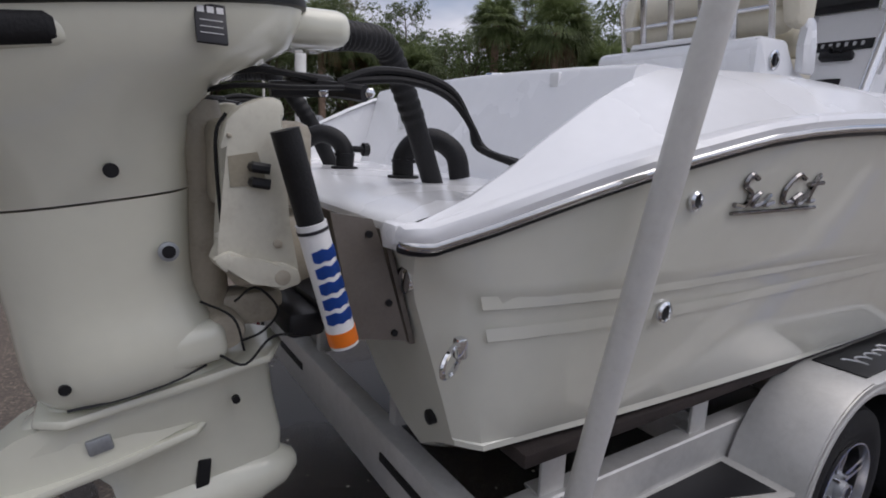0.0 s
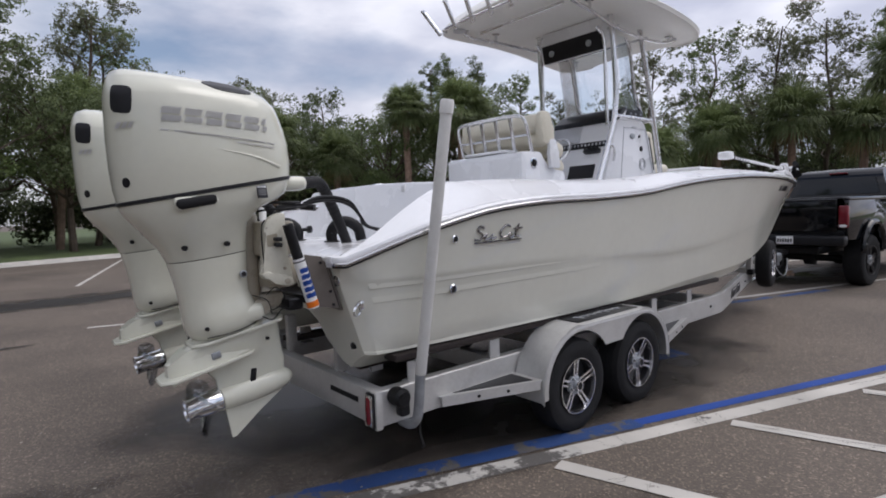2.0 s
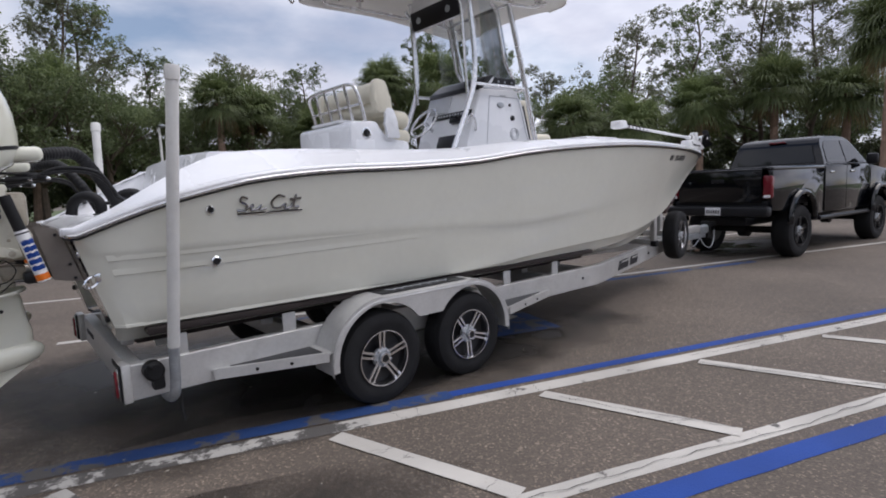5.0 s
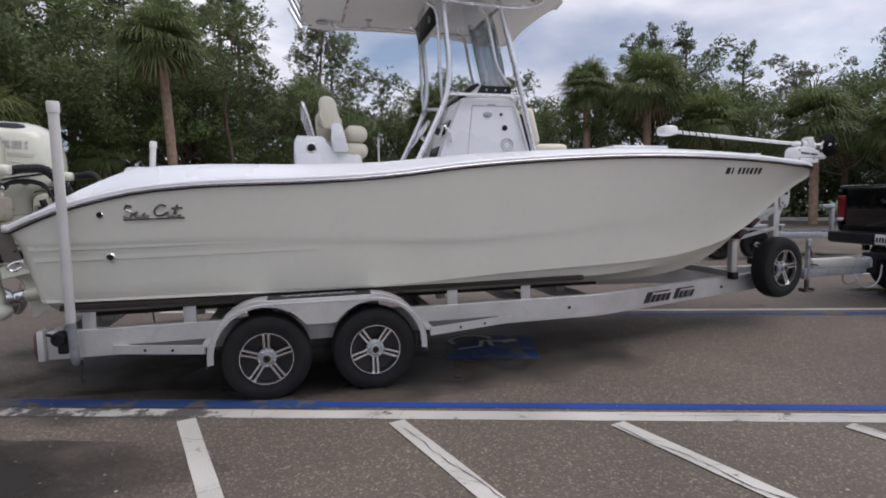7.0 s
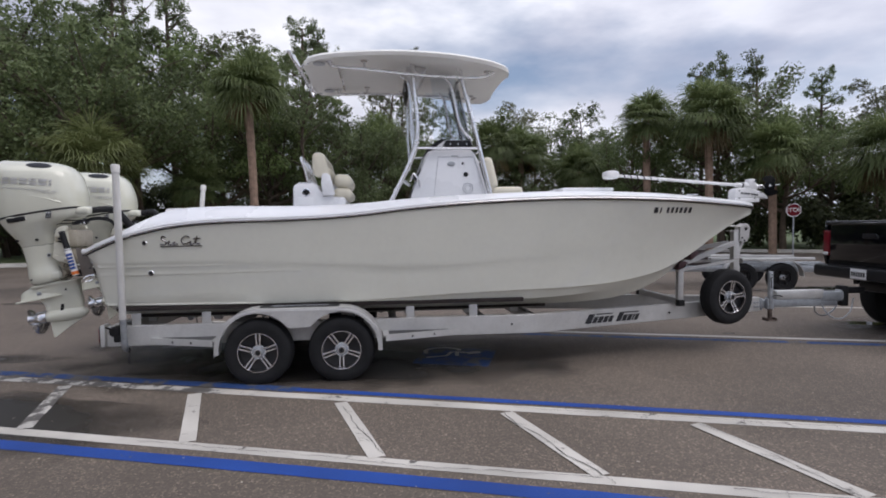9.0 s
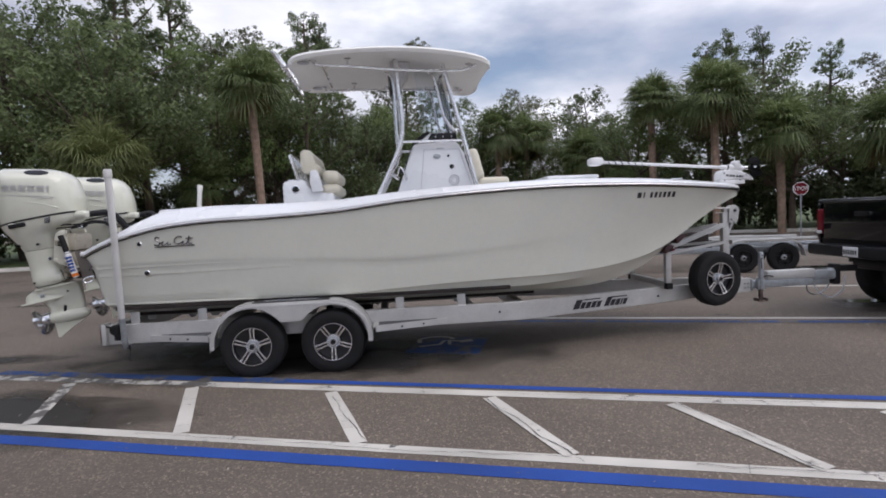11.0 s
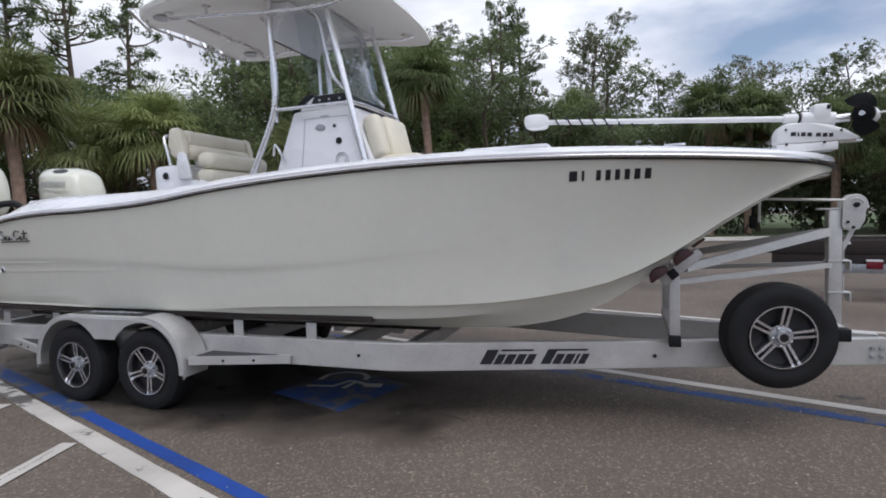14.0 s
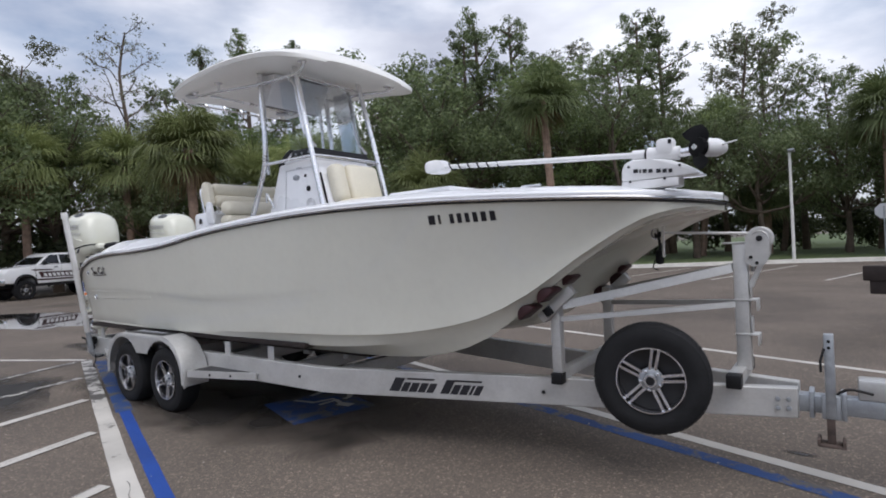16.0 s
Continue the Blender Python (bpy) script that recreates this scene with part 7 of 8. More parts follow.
pipe(bm, [(8.022, -0.72, 2.205), (8.21, -0.72, 2.188)], 0.044, 16)
box(bm, (8.132, -0.72, 2.235), (0.105, 0.10, 0.105), 0.022)
unit = part("steering_unit", bm, M_WHITEP, tm, "white steering housing")
bm = B()
box(bm, (8.165, -0.771, 2.262), (0.02, 0.004, 0.026), 0.001)
part("unit_mark", bm, M_TRIMBLK, unit, "dark mark")
bm = B()
pipe(bm, [(8.02, -0.72, 2.205), (6.34, -0.62, 2.343)], 0.019, 12)
part("shaft", bm, M_WHITEP, tm, "long white composite shaft")
bm = B()
pipe(bm, [(7.925, -0.715, 2.213), (8.005, -0.72, 2.206)], 0.031, 14)
part("sleeve", bm, M_WHITEP, tm)
bm = B()
pipe(bm, [(8.008, -0.72, 2.206), (8.018, -0.72, 2.205)], 0.034, 14)
part("sleeve_ring", bm, M_BLACK, tm, "black sleeve ring")
bm = B()
rings(bm, [[(6.275 + r * math.copysign(abs(math.cos(a)) ** 0.65, math.cos(a)) * 1.15, -0.61 + o, 2.350 + r * 0.70 * math.copysign(abs(math.sin(a)) ** 0.6, math.sin(a))) for a in [2 * math.pi * k / 20 for k in range(20)]] for r, o in ((0.045, -0.085), (0.074, -0.07), (0.080, 0.0), (0.074, 0.07), (0.045, 0.085))])
part("control_head", bm, M_WHITEP, tm, "white oval control head")
bm = B()
pipe(bm, [(6.39 + 0.66 * k / 84, -0.62 - 0.02 + 0.027 * math.cos(k * 0.55), 2.34 - 0.062 * k / 84 + 0.029 * math.sin(k * 0.55)) for k in range(85)], 0.0058, 5)
part("coiled_cable", bm, M_BLACK, tm, "black coiled cable")
# the motor lies slewed: propeller towards the starboard side, pod behind it
pod_at = Matrix.Translation((8.345, -0.80, 2.195)) @ Matrix.Rotation(radians(58), 4, "Z")
bm = B()
pipe(bm, [(8.205, -0.72, 2.188), (8.29, -0.73, 2.19)], 0.026, 14)
part("motor_neck", bm, M_STEEL, tm, "bright motor neck")
bm = B()
lathe(bm, [(0.02, 0.0), (0.05, 0.015), (0.056, 0.06), (0.054, 0.13), (0.036, 0.18), (0.008, 0.205)], (0, 0, 0), "x", 20)
bm.transform(pod_at)
pod = part("motor_pod", bm, M_WHITEP, tm, "white motor pod")
bm = B()
lathe(bm, [(0.02, -0.04), (0.058, -0.035), (0.062, -0.005), (0.03, 0.0)], (0, 0, 0), "x", 20)
for k in range(2):
    a = 1.85 + math.pi * k
    rows = []
    for i in range(6):
        r = 0.045 + 0.088 * i / 5
        half = (0.95 - 0.5 * (i / 5) ** 2)
        rows.append([(-0.022 + 0.022 * u, r * math.cos(a + u * half - 0.12 * i), r * math.sin(a + u * half - 0.12 * i)) for u in (-1, -0.5, 0, 0.5, 1)])
    vs = rings(bm, rows, False)
bm.transform(pod_at)
bmesh.ops.solidify(bm, geom=list(bm.faces), thickness=0.006)
prop = part("propeller", bm, M_BLACK, tm, "black weedless propeller")
bm = B()
lathe(bm, [(0.016, -0.055), (0.018, -0.045), (0.018, -0.038)], (0, 0, 0), "x", 12)
bm.transform(pod_at)
part("prop_nut", bm, M_STEEL, prop, "bright propeller nut")
bm = B()
pipe(bm, [(8.40, -0.72, 2.198), (8.53, -0.75, 2.215)], [0.009, 0.004], 8)
part("skeg", bm, M_WHITEP, tm)

# ---- vehicles ----
def pickup(at, paint, label, rear_lamps=True, lift=0.0):
    """A crew-cab pickup; x ahead from the rear axle on the ground, y to its left."""
    t = thing("pickup_truck", (0, 0, 0), label, "pickup truck", at=at)
    L = lift
    H = 0.98
    up = 0.10 if lift > 0.1 else 0.0
    r, back, wide = (0.50, -0.16, 0.34) if lift > 0.1 else (0.41, 0.0, 0.28)
    def wall(name, poly, y0, y1, mat, lab="", parent=None, bevel=0.02):
        bm = B()
        prism(bm, poly, "y", y0, y1, bevel)
        return part(name, bm, mat, parent or t, lab)
    # bed
    bed = [(-1.28, 0.95 + L), (-1.28, 1.48 + L), (-1.24, 1.53 + L), (0.86, 1.53 + L), (0.86, 0.62 + L), (0.54 + back, 0.62 + L), (0.48 + back, 0.86 + L), (0.30 + back, 1.02 + L), (back, 1.08 + L), (back - 0.30, 1.02 + L), (back - 0.48, 0.86 + L), (back - 0.52, 0.74 + L), (-1.24, 0.78 + L)]
    for s in (-1, 1):
        wall("bed_side", bed, s * (H - 0.07), s * H, paint)
    for s in (-1, 1):
        bm = B()
        box(bm, (-0.2, s * (H - 0.050), 1.525 + L), (2.14, 0.115, 0.085), 0.036, None, 4)
        part("bed_rail", bm, paint, t, "rounded bed rail")
    bm = B()
    box(bm, (-0.2, 0, 0.90 + L), (2.1, 1.84, 0.10), 0.02)
    part("bed_floor", bm, M_TRIMBLK, t)
    bm = B()
    box(bm, (-0.2, 0, 1.545 + L), (2.12, 1.74, 0.035), 0.012)
    part("bed_cover", bm, M_TRIMBLK, t, "black soft bed cover")
    bm = B()
    box(bm, (-1.275, 0, 1.22 + L), (0.05, 1.62, 0.60), 0.02)
    box(bm, (-1.272, 0, 1.515 + L), (0.075, 1.63, 0.045), 0.018)
    tg = part("tailgate", bm, paint, t)
    bm = B()
    box(bm, (-1.30, 0, 1.33 + L), (0.012, 0.26, 0.07), 0.005)
    part("tailgate_handle", bm, M_TRIMBLK, tg)
    if rear_lamps:
        for s in (-1, 1):
            bm = B()
            box(bm, (-1.24, s * 0.905, 1.205 + L), (0.12, 0.155, 0.42), 0.03)
            lamp = part("tail_lamp", bm, M_RED, t, "tall red tail lamp")
            bm = B()
            box(bm, (-1.262, s * 0.905, 1.035 + L), (0.10, 0.12, 0.055), 0.02)
            part("reverse_lens", bm, M_WHITEP, lamp, "clear reverse lens")
    bm = B()
    box(bm, (-1.355, 0, 0.765 + L), (0.20, 1.98, 0.19), 0.05)
    bump = part("rear_bumper", bm, M_TRIMBLK if paint is M_TRUCK else M_CHROME, t)
    bm = B()
    box(bm, (-1.457, 0.0, 0.765 + L), (0.012, 0.30, 0.15), 0.004)
    pl = part("number_plate", bm, M_WHITEP, bump, "pale number plate")
    bm = B()
    for k in range(6):
        box(bm, (-1.465, -0.115 + 0.046 * k, 0.76 + L), (0.004, 0.028, 0.07), 0.001)
    part("plate_bar", bm, M_INK, pl, "dark plate bars")
    # cab
    cab_low = [(0.88, 0.62 + L), (0.88, 1.56 + L), (3.12, 1.56 + L), (3.20, 1.45 + L), (3.20, 0.62 + L)]
    bm = B()
    prism(bm, cab_low, "y", -H, H, 0.035)
    part("cab", bm, paint, t)
    # greenhouse: a side outline that leans in towards a crowned roof
    tall = 1 + up / 0.5
    def shell(x, z, s, out=0.0):
        return (x, s * (0.955 - 0.40 * (z - 1.55) + out), 1.55 + (z - 1.55) * tall + L)
    outline = [(0.91, 1.54), (0.955, 1.72), (1.005, 1.90), (1.06, 1.985), (1.16, 2.03), (1.40, 2.055), (1.90, 2.06), (2.25, 2.045), (2.42, 2.005), (2.58, 1.93), (2.85, 1.75), (3.16, 1.54)]
    bm = B()
    rows = []
    for x, z in outline:
        lift_mid = 0.025 if 1.1 < x < 2.5 else 0.0
        a, b = shell(x, z, -1), shell(x, z, 1)
        rows.append([a, (x, a[1] * 0.90, a[2] + lift_mid * 0.5), (x, 0, a[2] + lift_mid), (x, b[1] * 0.90, b[2] + lift_mid * 0.5), b])
    vs = rings(bm, rows, False)
    bm.faces.new([r[0] for r in vs])
    bm.faces.new([r[-1] for r in vs])
    part("roof", bm, paint, t, angle=40)
    for s in (-1, 1):
        for pane in ([(1.06, 1.60), (1.93, 1.60), (1.93, 1.985), (1.30, 1.98), (1.19, 1.95), (1.10, 1.86)], [(2.0, 1.60), (2.94, 1.60), (2.72, 1.77), (2.44, 1.955), (2.30, 1.985), (2.0, 1.985)]):
            bm = B()
            q = [shell(x, z, s, 0.010) for x, z in pane]
            rings(bm, [q, [(x, y - s * 0.02, z) for x, y, z in q]])
            part("side_window", bm, M_TINT, t, "dark tinted side window")
        bm = B()
        pipe(bm, [shell(x, z, s, 0.004) for x, z in ((1.02, 1.575), (2.0, 1.575), (3.02, 1.575))], 0.012, 6)
        part("belt_trim", bm, M_TRIMBLK, t)
        for x in (1.93, 0.90):
            bm = B()
            box(bm, (x, s * (H + 0.001), 1.10 + L), (0.008, 0.006, 0.9), 0.001)
            part("door_seam", bm, M_BLACK, t)
        for x in (1.75, 2.75):
            bm = B()
            box(bm, (x - 0.55, s * (H + 0.01), 1.42 + L), (0.20, 0.03, 0.045), 0.012)
            part("door_handle", bm, M_CHROME if paint is M_TRUCK else M_TRIMBLK, t)
        bm = B()
        box(bm, (2.85, s * 1.12, 1.66 + L), (0.12, 0.22, 0.24), 0.05)
        part("mirror", bm, M_TRIMBLK, t, "black tow mirror")
        bm = B()
        pipe(bm, [(0.7, s * 0.96, 0.52 + L), (3.3, s * 0.96, 0.52 + L)], 0.045, 10)
        part("side_step", bm, M_TRIMBLK, t)
    bm = B()
    q = [(0.918, -0.78, 1.61), (0.918, 0.78, 1.61), (0.984, 0.68, 1.90), (0.984, -0.68, 1.90)]
    q = [(x, y, 1.55 + (z - 1.55) * tall + L) for x, y, z in q]
    rings(bm, [[(x - 0.016, y, z) for x, y, z in q], [(x + 0.01, y, z) for x, y, z in q]])
    part("rear_window", bm, M_TINT, t, "dark tinted rear window")
    bm = B()
    q = [(3.09, -0.82, 1.59), (3.09, 0.82, 1.59), (2.63, 0.70, 1.90), (2.63, -0.70, 1.90)]
    q = [(x, y, 1.55 + (z - 1.55) * tall + L) for x, y, z in q]
    rings(bm, [[(x + 0.03, y, z) for x, y, z in q], [(x, y, z - 0.01) for x, y, z in q]])
    part("windscreen", bm, M_TINT, t, "dark windscreen")
    bm = B()
    box(bm, (1.035, 0, 1.55 + 0.435 * tall + L), (0.05, 0.34, 0.035), 0.01)
    part("brake_lamp", bm, M_RED, t, "red high brake lamp")
    # bonnet and front
    hood = [(3.18, 0.62 + L), (3.18, 1.56 + L), (4.45, 1.42 + L), (4.62, 1.25 + L), (4.66, 0.72 + L), (4.42 + back, 0.66 + L), (4.38 + back, 0.82 + L), (4.20 + back, 1.02 + L), (3.88 + back, 1.08 + L), (3.57 + back, 1.02 + L), (3.40 + back, 0.86 + L), (3.36 + back, 0.64 + L)]
    bm = B()
    prism(bm, hood, "y", -H, H, 0.05)
    part("bonnet", bm, paint, t)
    bm = B()
    box(bm, (4.70, 0, 0.75 + L), (0.20, 1.94, 0.26), 0.06)
    part("front_bumper", bm, M_CHROME if paint is not M_TRUCK else M_TRIMBLK, t)
    for s in (-1, 1):
        bm = B()
        box(bm, (4.60, s * 0.80, 1.12 + L), (0.12, 0.28, 0.22), 0.03)
        part("headlamp", bm, M_WHITEP, t, "clear headlamp")
    # arches and wheels
    for ax in (back, 3.88 + back):
        for s in (-1, 1):
            bm = B()
            arcp = [(ax + 0.50 * math.cos(a), s * (H + 0.05), 0.58 + L + 0.50 * math.sin(a)) for a in [math.pi * (1.05 - 1.1 * k / 16) for k in range(17)]]
            pipe(bm, arcp, 0.055, 8)
            part("arch_flare", bm, paint if paint is M_TRUCK else M_TRIMBLK, t, "bolted wheel arch flare")
            wheel(t, (ax, s * (H + 0.03), r), r, wide, s, 5, "wheel", "black off-road wheel" if paint is M_TRUCK else "bright alloy road wheel", "chunky black tyre", M_RIMBLK if paint is M_TRUCK else M_RIM, 0.58)
        bm = B()
        pipe(bm, [(ax, -0.8, r), (ax, 0.8, r)], 0.07, 10)
        lathe(bm, [(0.06, -0.12), (0.16, -0.08), (0.16, 0.08), (0.06, 0.12)], (ax, 0.05, r), "y", 16)
        part("axle", bm, M_TRIMBLK, t)
    bm = B()
    box(bm, (1.7, 0, 0.55 + L), (5.6, 0.9, 0.16), 0.04)
    part("chassis", bm, M_TRIMBLK, t)
    return t


truck = pickup(pose(11.84, 0.185, 0, 0, 0, -4.0), M_TRUCK, "lifted black crew-cab pickup hitched to the boat trailer", True, 0.17)
bm = B()
box(bm, (-1.55, 0, 0.70), (0.34, 0.09, 0.09), 0.01)
box(bm, (-1.70, 0, 0.62), (0.10, 0.16, 0.30), 0.02)
part("tow_hitch", bm, M_BLACK, truck, "black drop hitch")
white_truck = pickup(pose(-26.2, 8.05, 0, 0, 0, 286), M_CARWHITE, "white pickup with maroon side stripes parked across the lot", True, 0.17)
for s in (-1, 1):
    for x0, x1, z0, z1 in ((0.75, 3.25, 0.92, 1.00), (1.15, 2.95, 1.06, 1.36), (-0.9, 0.75, 1.36, 1.48), (2.3, 3.3, 1.43, 1.50)):
        q = [(x0, s * 0.986, z0), (x1, s * 0.986, z0 + 0.02), (x1 + 0.14, s * 0.986, z1 + 0.02), (x0 + 0.16, s * 0.986, z1)]
        bm = B()
        rings(bm, [q, [(x, y - s * 0.01, z) for x, y, z in q]])
        part("side_graphic", bm, M_MAROON, white_truck, "maroon slanted side graphic")
    for k in range(7):
        x0 = 1.32 + 0.22 * k
        q = [(x0, s * 0.990, 1.12), (x0 + 0.15, s * 0.990, 1.12), (x0 + 0.22, s * 0.990, 1.29), (x0 + 0.07, s * 0.990, 1.29)]
        bm = B()
        rings(bm, [q, [(x, y - s * 0.008, z) for x, y, z in q]])
        part("graphic_bar", bm, M_WHITEP, white_truck, "white slanted bar on the side graphic")

# an empty tandem boat trailer parked behind
D2 = math.degrees(math.atan2(-0.290, 0.957))
far_rig = pose(12.85, 6.55, 0, 0, 0, D2 + 3)
t2 = thing("boat_trailer", (0, 0, 0), "empty galvanised tandem boat trailer parked in the next bay", "trailer", at=far_rig)
for s in (-1, 1):
    bm = B()
    box(bm, (-0.275, s * 0.80, 0.56), (4.95, 0.09, 0.15), 0.008)
    part("side_beam", bm, M_GALV, t2)
    bm = B()
    box(bm, (-0.9, s * 0.55, 0.80), (4.6, 0.12, 0.06), 0.01)
    part("bunk", bm, M_ALU, t2, "pale bunk board")
    bm = B()
    box(bm, (-2.45, s * 0.72, 0.925), (2.50, 0.16, 0.23), 0.012)
    box(bm, (-2.37, s * 0.72, 0.715), (2.50, 0.12, 0.22), 0.010)
    part("rear_guide", bm, M_BUNK, t2, "dark carpeted rear guide board")
    for name, mat, lab, c, sz in (("reflector", M_WHITEP, "small pale reflector", (-2.55, s * 0.803, 0.99), (0.16, 0.006, 0.045)), ("tail_lamp", M_RED, "red tail lamp with a white edge", (-2.15, s * 0.83, 0.62), (0.22, 0.05, 0.12)), ("lamp_edge", M_WHITEP, "white lamp edge", (-2.15, s * 0.83, 0.70), (0.22, 0.05, 0.03))):
        bm = B()
        box(bm, c, sz, 0.002)
        part(name, bm, mat, t2, lab)
    for x in (-0.46, 0.46):
        wheel(t2, (x, s * 1.08, 0.36), 0.36, 0.20, s, 5, "wheel", "dark steel trailer wheel", "black tyre", M_RIMBLK, 0.55)
    bm = B()
    loops = []
    for x, z in [(-0.92, 0.40), (-0.90, 0.56), (-0.82, 0.70), (-0.68, 0.79), (-0.46, 0.825), (0.46, 0.825), (0.68, 0.79), (0.82, 0.70), (0.90, 0.56), (0.92, 0.40)]:
        loops.append([(x, s * 0.86, z), (x, s * 1.12, z), (x, s * 1.12, z - 0.045), (x, s * 1.105, z - 0.045), (x, s * 1.105, z - 0.012), (x, s * 0.86, z - 0.012)])
    rings(bm, loops)
    part("fender", bm, M_ALU, t2)
    bm = B()
    pipe(bm, [(2.1, s * 0.80, 0.56), (4.3, 0.0, 0.56)], 0.07, 4)
    part("tongue_beam", bm, M_GALV, t2)
for x in (-2.7, -1.6, 0.0, 1.6):
    bm = B()
    box(bm, (x, 0, 0.56), (0.09, 1.6, 0.10), 0.006)
    part("cross_member", bm, M_GALV, t2)
bm = B()
box(bm, (3.0, 0, 0.95), (0.09, 0.09, 0.75), 0.006)
box(bm, (2.85, 0, 1.25), (0.3, 0.2, 0.10), 0.02)
part("winch_post", bm, M_GALV, t2)
bm = B()
box(bm, (4.35, 0, 0.30), (0.07, 0.07, 0.60), 0.006)
part("jack", bm, M_GALV, t2)

# ---- signs and a lamp beyond the kerb ----
def road_sign(xy, z, radius, face, facing, label, word=""):
    t = thing("road_sign", (0, 0, 0), label, "sign", at=pose(xy[0], xy[1], 0.12, 0, 0, facing))
    bm = B()
    pipe(bm, [(0, 0.03, 0), (0, 0.03, z + radius * 0.6)], 0.03, 8)
    part("sign_post", bm, M_GALV, t)
    bm = B()
    o = [(radius * math.cos(math.pi / 8 + math.pi * k / 4), radius * math.sin(math.pi / 8 + math.pi * k / 4)) for k in range(8)]
    rings(bm, [[(x, -0.004, z + y) for x, y in o], [(x, 0.004, z + y) for x, y in o]])
    panel = part("sign_panel", bm, face, t)
    if word:
        bm = B()
        rings(bm, [[(x * 0.99, -0.006, z + y * 0.99) for x, y in o], [(x * 0.91, -0.006, z + y * 0.91) for x, y in o]], True, (False, False))
        part("sign_border", bm, M_WHITEP, panel)
        cu = bpy.data.curves.new("sign_word", "FONT")
        cu.body, cu.align_x, cu.align_y, cu.size, cu.extrude = word, "CENTER", "CENTER", radius * 0.78, 0.002
        cu.materials.append(M_WHITEP)
        tx = new("sign_word", cu)
        tx.parent = panel
        tx.matrix_local = pose(0, -0.010, z, 90, 0, 0)
    return t


road_sign((21.0, 15.4), 2.15, 0.31, M_RED, -37, "red octagonal stop sign on a post", "STOP")
road_sign((9.9, 29.3), 2.15, 0.38, M_GREYP, 180, "grey back of an octagonal road sign on a post")
lamp_post = thing("street_lamp", (0, 0, 0), "tall slim white street lamp with a flat head", "street lamp", at=pose(6.38, 27.3, 0.15))
bm = B()
pipe(bm, [(0, 0, 0), (0, 0, 5.2)], [0.08, 0.06], 12)
part("pole", bm, M_PVC, lamp_post)
bm = B()
box(bm, (0.10, -0.2, 5.25), (0.28, 0.6, 0.12), 0.03)
part("lamp_head", bm, M_GALV, lamp_post, "flat grey lamp head")

# ---- trees ----
def leaf_cloud(bm_faces, centre, radius, count, size, rng, squash=0.75):
    """Small bent leaf clumps scattered through a lobe."""
    verts, faces = bm_faces
    for _ in range(count):
        d = Vector((rng.gauss(0, 1), rng.gauss(0, 1), rng.gauss(0, 1)))
        d.normalize()
        p = centre + Vector((d.x, d.y, d.z * squash)) * radius * (rng.random() ** 0.4)
        n = (d + Vector((rng.uniform(-0.9, 0.9), rng.uniform(-0.9, 0.9), rng.uniform(-0.5, 1.0)))).normalized()
        u = n.orthogonal().normalized()
        u = Matrix.Rotation(rng.uniform(0, 6.28), 3, n) @ u
        v = n.cross(u)
        s, w = size * rng.uniform(0.6, 1.4), rng.uniform(0.35, 0.65)
        k = len(verts)
        verts += [p - u * s, p - v * s * w + n * s * 0.15, p + u * s, p + v * s * w + n * s * 0.15]
        faces.append((k, k + 1, k + 2, k + 3))


def cloud_part(name, vf, material, parent, label=""):
    me = bpy.data.meshes.new(name)
    me.from_pydata([tuple(v) for v in vf[0]], [], vf[1])
    me.materials.append(material)
    ob = new(name, me)
    ob.parent = parent
    if label:
        ob["label"] = label
    return ob


def limbs(rng, height, spread, base, count):
    out = []
    for i in range(count):
        a = 2 * math.pi * (i + rng.uniform(-0.3, 0.3)) / count
        h = height * rng.uniform(base, 0.85)
        r = spread * rng.uniform(0.55, 1.0) * (1.1 - 0.5 * h / height)
        out.append((a, h, r))
    return out


def broadleaf(seed, height, spread, leaves, material, name="broadleaf_tree", label="tall broadleaf tree with a dark green crown", base=0.35):
    rng = random.Random(seed)
    t = thing(name, (0, 0, 0), label, "tree", "trees round the lot", at=WORLD)
    bm = B()
    lean = Vector((rng.uniform(-0.06, 0.06), rng.uniform(-0.06, 0.06), 1))
    top = lean * height * 0.88
    pipe(bm, [(0, 0, -0.2), tuple(lean * height * 0.2), tuple(lean * height * 0.5 + Vector((rng.uniform(-0.3, 0.3), rng.uniform(-0.3, 0.3), 0))), tuple(top)], [0.024 * height, 0.005 * height], 8, smooth=3)
    vf = ([], [])
    lobes = []
    for a, h, r in limbs(rng, height, spread, base, 11):
        s = lean * h * 0.72
        e = lean * h + Vector((math.cos(a) * r, math.sin(a) * r, 0.05 * height))
        m = (s + e) / 2 + Vector((0, 0, -0.04 * height))
        pipe(bm, [tuple(s), tuple(m), tuple(e)], [0.011 * height, 0.0022 * height], 6, smooth=3)
        lobes.append((e, spread * rng.uniform(0.22, 0.36)))
        for _ in range(4):
            o = Vector((rng.uniform(-1, 1), rng.uniform(-1, 1), rng.uniform(-0.45, 0.75))) * spread * 0.48
            lobes.append((e + o, spread * rng.uniform(0.10, 0.23)))
            pipe(bm, [tuple(m), tuple(e + o)], [0.004 * height, 0.0015 * height], 4)
    lobes.append((lean * height * 0.93, spread * 0.26))
    lobes.append((lean * height * 0.80, spread * 0.36))
    lobes.append((lean * height * 0.65, spread * 0.40))
    part("trunk", bm, M_BARK, t, "grey-brown trunk and limbs")
    tot = sum(r * r for _, r in lobes)
    for c, r in lobes:
        leaf_cloud(vf, c, r, int(leaves * r * r / tot), 0.078 + 0.03 * rng.random(), rng, 0.85)
    cloud_part("crown", vf, material, t)
    return t


